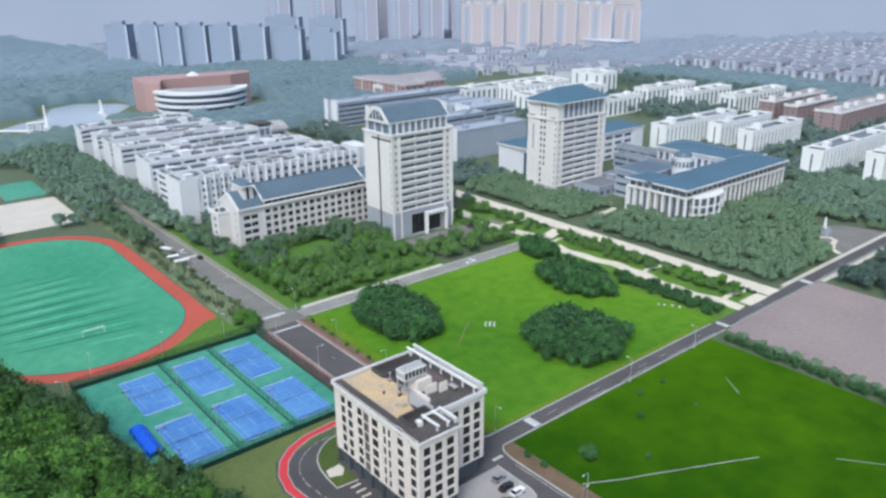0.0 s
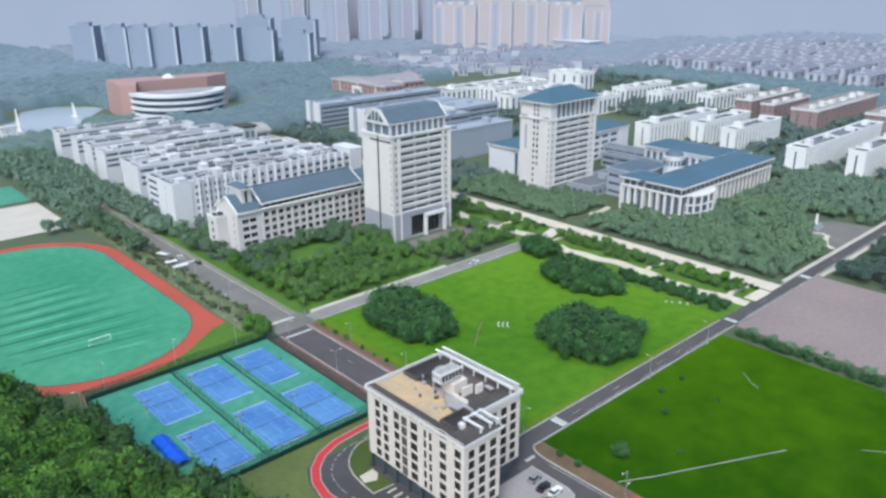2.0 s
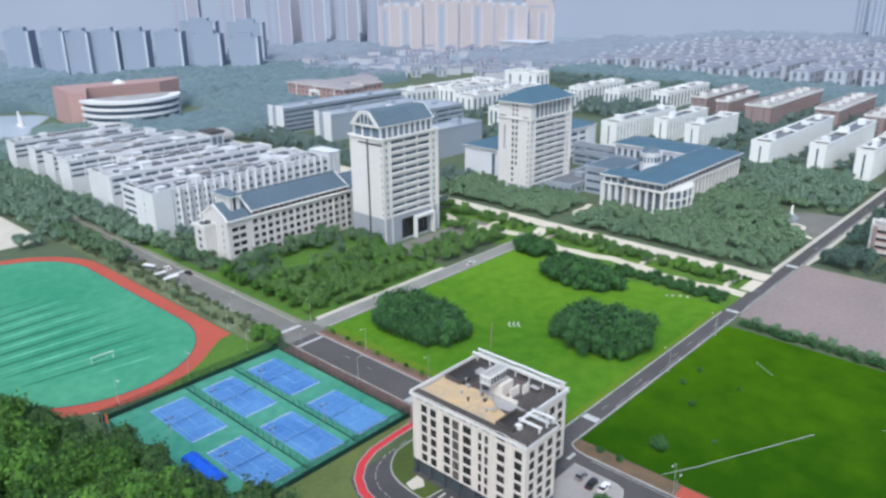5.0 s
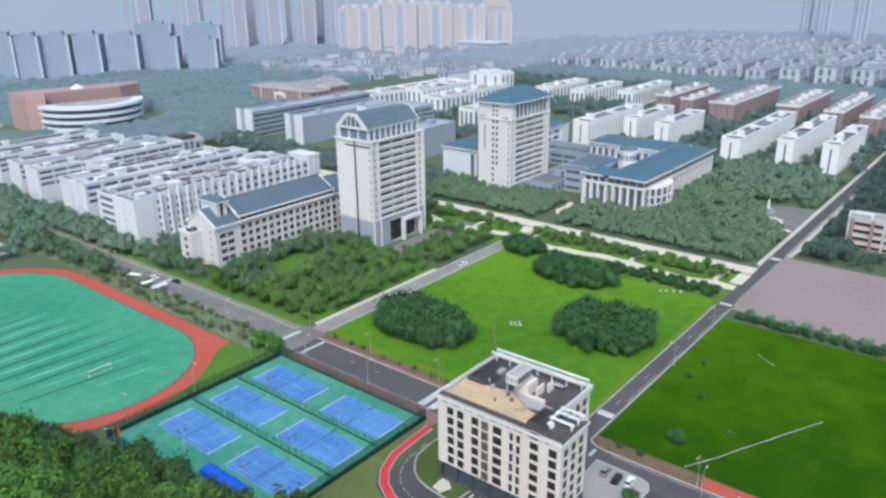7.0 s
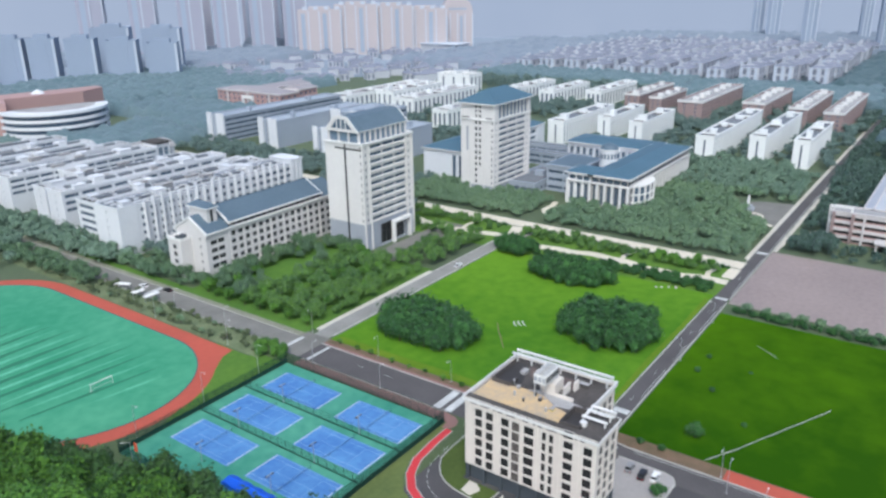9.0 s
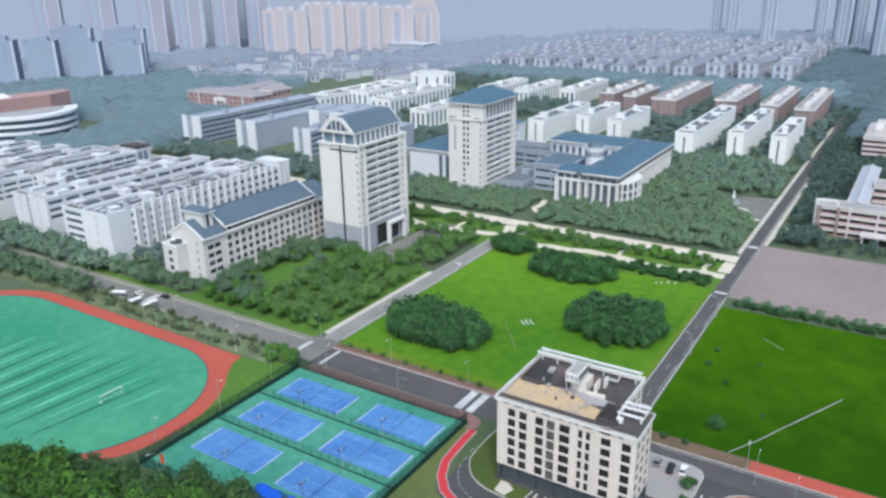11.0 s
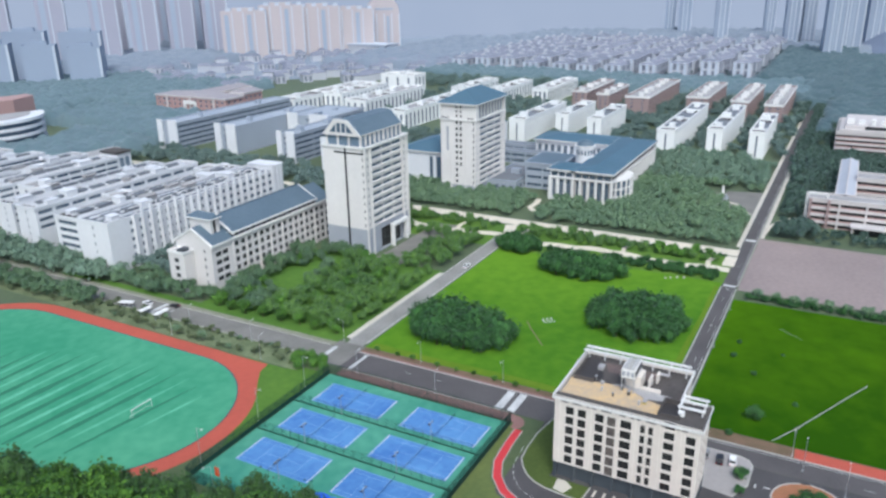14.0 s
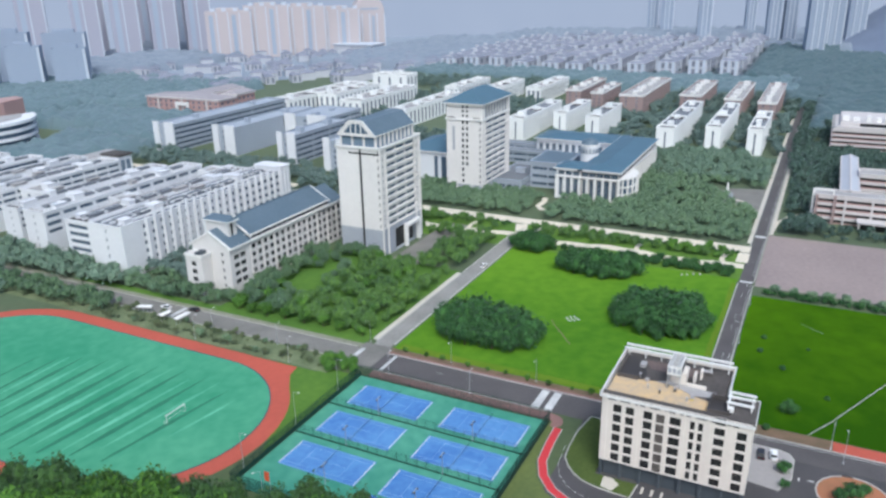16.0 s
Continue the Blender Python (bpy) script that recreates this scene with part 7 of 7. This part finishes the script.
wood("library_grove", "green grove before the library", scatter([(330, 133, 396, 203)], 5.2, 25, lambda x, y: not (345 < x < 392 and y < 143 + (x - 345) * 0.55), 0.65, 1.05), LOW, LEAFMID, "trees")
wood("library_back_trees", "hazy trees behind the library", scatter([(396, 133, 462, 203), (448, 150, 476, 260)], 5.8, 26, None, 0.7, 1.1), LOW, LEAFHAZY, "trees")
wood("halls_grove", "dark trees between the striped halls", scatter([(346, 108, 410, 118.5), (350, 95.5, 440, 107), (411, 5, 508, 118)], 6.0, 26, None, 0.75, 1.2), LOW, LEAFSHADE, "trees")
wood("plaza_clump", "dense dark round clump of trees beside the plaza", scatter([(309, 100, 335, 119)], 4.4, 81, lambda x, y: math.hypot((x - 322) / 13, (y - 110) / 9.6) < 1, 0.7, 1.15), LOW, LEAFSHADE, "trees")
wood("plaza_border", "low dark shrubs along the plaza edge", scatter([(308, 88, 330, 100), (312, 30, 328, 86)], 5.0, 82, None, 0.35, 0.7), LOW, LEAFSHADE, "shrubs")
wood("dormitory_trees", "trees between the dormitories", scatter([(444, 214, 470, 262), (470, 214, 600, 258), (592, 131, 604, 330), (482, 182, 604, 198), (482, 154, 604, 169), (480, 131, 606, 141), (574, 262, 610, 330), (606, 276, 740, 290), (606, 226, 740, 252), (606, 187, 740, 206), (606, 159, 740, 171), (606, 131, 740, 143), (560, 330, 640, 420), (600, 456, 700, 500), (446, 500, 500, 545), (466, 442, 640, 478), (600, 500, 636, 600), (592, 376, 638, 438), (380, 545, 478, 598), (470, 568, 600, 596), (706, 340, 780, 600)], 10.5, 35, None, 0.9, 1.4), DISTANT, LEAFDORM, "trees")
wood("roadside_trees", "dark trees along the straight road", scatter([(411, 102, 760, 119)], 7.0, 36, lambda x, y: not (508 < x < 574 and y < 104), 0.85, 1.3), DISTANT, LEAFSHADE, "trees")
wood("verge_trees", "dark trees leaning over the straight road", scatter([(440, 118, 760, 123), (620, 130.6, 760, 136)], 6.0, 39, None, 0.8, 1.25), LOW, LEAFSHADE, "trees")
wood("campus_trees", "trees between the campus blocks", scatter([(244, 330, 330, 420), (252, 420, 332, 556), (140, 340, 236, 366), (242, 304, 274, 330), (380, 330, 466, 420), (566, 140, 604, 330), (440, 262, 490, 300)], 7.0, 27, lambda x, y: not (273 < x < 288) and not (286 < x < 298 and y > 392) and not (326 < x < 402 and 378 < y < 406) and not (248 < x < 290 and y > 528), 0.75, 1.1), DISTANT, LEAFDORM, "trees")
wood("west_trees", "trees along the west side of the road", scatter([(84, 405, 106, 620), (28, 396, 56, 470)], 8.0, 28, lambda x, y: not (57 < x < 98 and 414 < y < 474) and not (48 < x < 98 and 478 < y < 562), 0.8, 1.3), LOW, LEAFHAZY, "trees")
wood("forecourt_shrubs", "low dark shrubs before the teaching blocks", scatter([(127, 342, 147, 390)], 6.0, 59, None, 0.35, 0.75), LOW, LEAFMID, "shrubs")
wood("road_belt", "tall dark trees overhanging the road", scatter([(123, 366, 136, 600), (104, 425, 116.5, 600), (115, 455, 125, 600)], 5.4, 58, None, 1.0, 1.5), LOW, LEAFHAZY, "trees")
wood("verge_brush", "tall dark trees on the overgrown verge", scatter([(104.5, 350, 114.5, 440)], 4.6, 91, None, 0.65, 1.15), LOW, LEAFDEEP, "trees")
wood("roadside_grove", "deep green trees between road and annex", scatter([(127.5, 312, 139, 346), (128, 346, 134, 392)], 4.8, 93, None, 0.6, 1.0), LOW, LEAFDEEP, "trees")
far_keep = lambda x, y: not (235 < x < 365 and 655 < y < 770) and not (96 < x < 190 and 650 < y < 770) and not (158 < x < 248 and 684 < y < 832) and not (248 < x < 290 and y < 568)
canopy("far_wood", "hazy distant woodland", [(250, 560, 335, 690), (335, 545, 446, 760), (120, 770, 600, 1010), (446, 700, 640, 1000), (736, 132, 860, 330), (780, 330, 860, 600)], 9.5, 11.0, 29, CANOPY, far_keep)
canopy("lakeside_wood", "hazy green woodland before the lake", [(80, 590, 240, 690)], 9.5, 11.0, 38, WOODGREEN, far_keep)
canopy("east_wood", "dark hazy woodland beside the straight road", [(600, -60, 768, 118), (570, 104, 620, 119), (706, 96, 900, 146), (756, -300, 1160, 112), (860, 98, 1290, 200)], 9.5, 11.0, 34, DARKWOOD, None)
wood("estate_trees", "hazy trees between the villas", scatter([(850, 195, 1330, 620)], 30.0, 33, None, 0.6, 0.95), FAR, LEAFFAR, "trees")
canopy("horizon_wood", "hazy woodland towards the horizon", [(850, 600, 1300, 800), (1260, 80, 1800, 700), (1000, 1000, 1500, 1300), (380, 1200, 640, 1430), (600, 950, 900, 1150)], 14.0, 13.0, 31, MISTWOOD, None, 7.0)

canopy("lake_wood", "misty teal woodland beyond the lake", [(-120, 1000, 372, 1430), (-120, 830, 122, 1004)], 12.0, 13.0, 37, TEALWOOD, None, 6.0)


def hill(name, label, cx, cy, rx, ry, h, mat, seed):
    """A wooded hill: a rounded swell with an uneven crown of trees."""
    n, k = 44, 26
    v, f = [], []
    for j in range(k + 1):
        for i in range(n + 1):
            u, w = -1 + 2 * i / n, -1 + 2 * j / k
            d = min(1.0, math.hypot(u, w))
            x, y = cx + u * rx, cy + w * ry
            z = h * (0.5 + 0.5 * math.cos(math.pi * d)) * (1 + 0.25 * noise.noise((x * 0.006, y * 0.006, seed)))
            v.append((x, y, z + (6 * noise.noise((x * 0.05, y * 0.05, seed)) if d < 0.97 else -1)))
    f = [(j * (n + 1) + i, j * (n + 1) + i + 1, (j + 1) * (n + 1) + i + 1, (j + 1) * (n + 1) + i) for j in range(k) for i in range(n)]
    me = bpy.data.meshes.new(name)
    me.from_pydata(v, [], f)
    me.materials.append(mat)
    me.polygons.foreach_set("use_smooth", [True] * len(f))
    tagged(new(name, me), label, "hill", kind="structure")


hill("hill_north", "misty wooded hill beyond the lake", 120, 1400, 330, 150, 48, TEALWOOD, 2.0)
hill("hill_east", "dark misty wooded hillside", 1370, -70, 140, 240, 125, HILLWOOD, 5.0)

# ---- lake and distance ----
m = Mesh()
m.prism([(118, 724), (128, 712), (150, 700), (172, 694), (200, 704), (214, 736), (244, 780), (240, 800), (206, 828), (178, 812), (160, 762), (136, 744)], -0.5, 0.05)
tagged(part("lake", m, WATER), "pale still lake among trees", "water", kind="structure")
m = Mesh()
band(m, [(96, 742), (116, 720), (128, 709), (150, 697), (172, 691), (186, 694)], 5.0, 0, 0.5)
tagged(part("lakeside_promenade", m, TRIM), "white stone promenade along the lake", "path", kind="structure")
pav = thing("lakeside_pavilion", "small white arcaded pavilion beside the lake", "pavilion", at=(139, 694, 0.4))
m = Mesh()
m.box(-6, -2, 6.0, 6, 2, 7.2)
m.box(-6.6, -2.5, 7.2, 6.6, 2.5, 7.8)
part("roof", m, TRIM, pav)
for k in range(5):
    m = Mesh()
    m.box(-6 + k * 2.8, -2, 0, -5.2 + k * 2.8, 2, 6.0)
    part("pier", m, TRIM, pav)
# backdrop wall glows by itself, mist tones mixed straight into its emission
haze = bpy.data.materials.new("painted_mist_glow")
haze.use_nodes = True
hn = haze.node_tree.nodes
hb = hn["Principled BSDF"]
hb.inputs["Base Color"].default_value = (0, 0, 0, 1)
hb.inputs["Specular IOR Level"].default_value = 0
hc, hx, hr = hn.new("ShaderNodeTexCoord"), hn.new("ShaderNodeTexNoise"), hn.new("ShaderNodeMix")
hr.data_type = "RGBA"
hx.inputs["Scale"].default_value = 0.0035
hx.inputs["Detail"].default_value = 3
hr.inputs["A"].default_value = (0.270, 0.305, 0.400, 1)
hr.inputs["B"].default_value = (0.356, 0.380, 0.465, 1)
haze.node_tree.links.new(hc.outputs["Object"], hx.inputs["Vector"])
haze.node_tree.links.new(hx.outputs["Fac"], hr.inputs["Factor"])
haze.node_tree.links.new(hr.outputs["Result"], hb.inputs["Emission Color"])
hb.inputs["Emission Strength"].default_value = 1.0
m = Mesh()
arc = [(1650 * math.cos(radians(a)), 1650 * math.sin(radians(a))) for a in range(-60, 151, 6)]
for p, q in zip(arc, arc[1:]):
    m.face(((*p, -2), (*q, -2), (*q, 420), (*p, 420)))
tagged(part("backdrop", m, haze), "glowing backdrop in painted mist tones", "backdrop", kind="structure")


# white lakeside sculptures
for x, y, h in ((151, 711, 18.5), (208, 751, 12.5)):
    t = thing("sculpture", "tall white sail-like sculpture beside the lake", "sculpture", "lakeside sculptures", at=(x, y, 0.05))
    m = Mesh()
    m.prism([(-1.5, -6), (1.5, -6), (1.5, 6), (-1.5, 6)], 0, 1.2)
    part("plinth", m, TRIM, t)
    m = Mesh()
    for i in range(5):
        a, b = i / 5, (i + 1) / 5
        m.prism([(-0.5, -5 + 7 * a), (0.5, -5 + 7 * a), (0.5, 4 - 1.5 * a), (-0.5, 4 - 1.5 * a)], 1.2 + (h - 1.2) * a, 1.2 + (h - 1.2) * b)
    part("sail", m, TRIM, t)

# ---- lamps, cars, monument ----
def street_lamp(x, y, h, turn, double=False):
    t = thing("street_lamp", "slim pale grey street lamp with a curved arm", "street lamp", "street lamps", at=(x, y, 0))
    t.rotation_euler = (0, 0, turn)
    p = Mesh()
    p.tube(0, 0, 0, h, 0.085, 0.05, 8)
    part("pole", p, METAL, t)
    p = Mesh()
    p.tube(0, 0, 0, 0.5, 0.25, 0.2, 8)
    part("base", p, METAL, t)
    for s in ((1, -1) if double else (1,)):
        p = Mesh()
        band(p, [(0, 0), (s * 1.2, 0), (s * 1.8, 0)], 0.06, h - 0.06, h)
        arm = part("arm", p, METAL, t)
        p = Mesh()
        p.box(s * 1.8 - 0.32, -0.12, h - 0.1, s * 1.8 + 0.32, 0.12, h + 0.04)
        part("lamp_head", p, TRIM, arm)


for x, y, h, turn in ((94.7, 232.6, 11, -1.5), (73, 232.6, 11, -1.5), (50.2, 232.6, 11, -1.5), (109.8, 223, 8, 0), (109.8, 194, 8, 0), (125.6, 178, 8, 3.1), (125.6, 208, 8, 3.1), (125.6, 150, 8, 3.1), (124.4, 93.6, 9, 3.1), (118.8, 90.6, 9, 0), (112, 80.6, 9, 0), (129.2, 130.9, 8, -1.5),
                      (180, 123.2, 8, 1.5), (215, 123.2, 8, 1.5), (103, 258, 9, 0), (103, 300, 9, 0), (112, 270, 8, 0), (112, 300, 8, 0), (127.3, 240.6, 8, 1.5), (66, 480, 24, 0), (39, 216.5, 11.5, 2.4)):
    street_lamp(x, y, h, turn)
pole = thing("banner_pole", "slim pole with an orange-red banner among the trees", "banner", at=(39.8, 214.6, 0))
m = Mesh()
m.tube(0, 0, 0, 11.5, 0.07, 0.05, 7)
part("pole", m, METAL, pole)
m = Mesh()
m.box(-0.04, 0.06, 8.6, 0.04, 1.5, 11.2)
part("cloth", m, BANNER, pole, "orange-red banner cloth")


def car(x, y, turn, paint, label):
    c = thing("car", label, "car", "parked cars", at=(x, y, 0.1))
    c.rotation_euler = (0, 0, radians(turn))
    p = Mesh()
    p.prism([(-2.2, -0.8), (-1.9, -0.9), (1.8, -0.9), (2.25, -0.7), (2.25, 0.7), (1.8, 0.9), (-1.9, 0.9), (-2.2, 0.8)], 0.3, 0.95)
    body = part("body", p, paint, c)
    for dy in (-0.62, 0.62):
        p = Mesh()
        p.box(2.2, dy - 0.16, 0.6, 2.28, dy + 0.16, 0.78)
        part("headlight", p, TRIM, body)
        p = Mesh()
        p.box(-2.24, dy - 0.14, 0.62, -2.17, dy + 0.14, 0.8)
        part("tail_light", p, REDLANE, body)
    k = Mesh()
    a, b = [(-1.7, -0.8), (0.9, -0.8), (0.9, 0.8), (-1.7, 0.8)], [(-1.3, -0.65), (0.3, -0.65), (0.3, 0.65), (-1.3, 0.65)]
    for i in range(4):
        j = (i + 1) % 4
        k.face(((*a[i], 0.95), (*a[j], 0.95), (*b[j], 1.5), (*b[i], 1.5)))
    part("glazing", k, GLASS, c, "dark glazing")
    p = Mesh()
    p.box(-1.3, -0.65, 1.5, 0.3, 0.65, 1.56)
    part("roof", p, paint, c)
    for wx in (-1.35, 1.35):
        for wy in (-0.85, 0.85):
            p = Mesh()
            k = len(p.v)
            p.v += [(wx + 0.32 * math.cos(i * math.pi / 5), wy + s, 0.32 + 0.32 * math.sin(i * math.pi / 5)) for s in (-0.1, 0.1) for i in range(10)]
            p.f += [(i, (i + 1) % 10, 10 + (i + 1) % 10, 10 + i) for i in range(10)] + [tuple(range(9, -1, -1)), tuple(range(10, 20))]
            p.m += [0] * 12
            part("wheel", p, RUBBER, c)


car(114.6, 114.0, 5, CARGREY, "grey saloon car parked on pale concrete")
car(113.5, 110.2, 5, CARDARK, "dark saloon car parked on pale concrete")
car(114.3, 107.1, 5, CARWHITE, "white saloon car parked on pale concrete")
car(211, 233.6, 0, CARWHITE, "white car driving along the lane kerb")
car(118.5, 330, 90, CARWHITE, "white car standing on the tree-lined road")
car(121.5, 318, 90, CARDARK, "dark car standing on the tree-lined road")

g = random.Random(31)
for x, y in ((235.8, 152.4), (237.0, 150.6), (238.9, 148.2), (239.8, 145.6)):
    t = thing("boulder", "pale ornamental boulder at the lawn edge", "boulder", "lawn boulders", at=(x, y, 0.1))
    m = Mesh()
    m.tube(0, 0, 0, 0.4, 0.55, 0.5, 7, g.uniform(-0.1, 0.1), g.uniform(-0.1, 0.1))
    m.tube(0, 0, 0.4, 0.75, 0.5, 0.2, 7, g.uniform(-0.1, 0.1), g.uniform(-0.1, 0.1))
    part("stone", m, KERB, t)
# pale cycle shelters beside the tree-lined road
for x, y, turn, sx in ((112.6, 335, -68, 6.0), (111.0, 322.7, 0, 5.0), (111.8, 315, 0, 6.5)):
    t = thing("cycle_shelter", "long pale cycle shelter roof on posts", "shelter", "cycle shelters", at=(x, y, 0.05))
    t.rotation_euler = (0, 0, radians(turn))
    m = Mesh()
    m.gable(-sx / 2, -1.1, sx / 2, 1.1, 2.6, 0.35, 0.1, 0.0, 0, 0, 0.08)
    part("roof", m, TRIM, t)
    for k in range(4):
        m = Mesh()
        m.box(-sx / 2 + 0.3 + k * (sx - 0.8) / 3, -0.08, 0, -sx / 2 + 0.46 + k * (sx - 0.8) / 3, 0.08, 2.55)
        part("post", m, METAL, t)

mon = thing("monument", "slim white stone monument on a dark plinth", "monument", at=(368, 151, 0.06))
m = Mesh()
m.box(-3, -3, 0, 3, 3, 1.6)
m.box(-2, -2, 1.6, 2, 2, 3)
part("plinth", m, GREYSTONE, mon)
m = Mesh()
m.tube(0, 0, 3, 7, 0.9, 0.5, 8)
m.tube(0, 0, 7, 8.5, 0.7, 0.2, 8)
part("shaft", m, TRIM, mon)
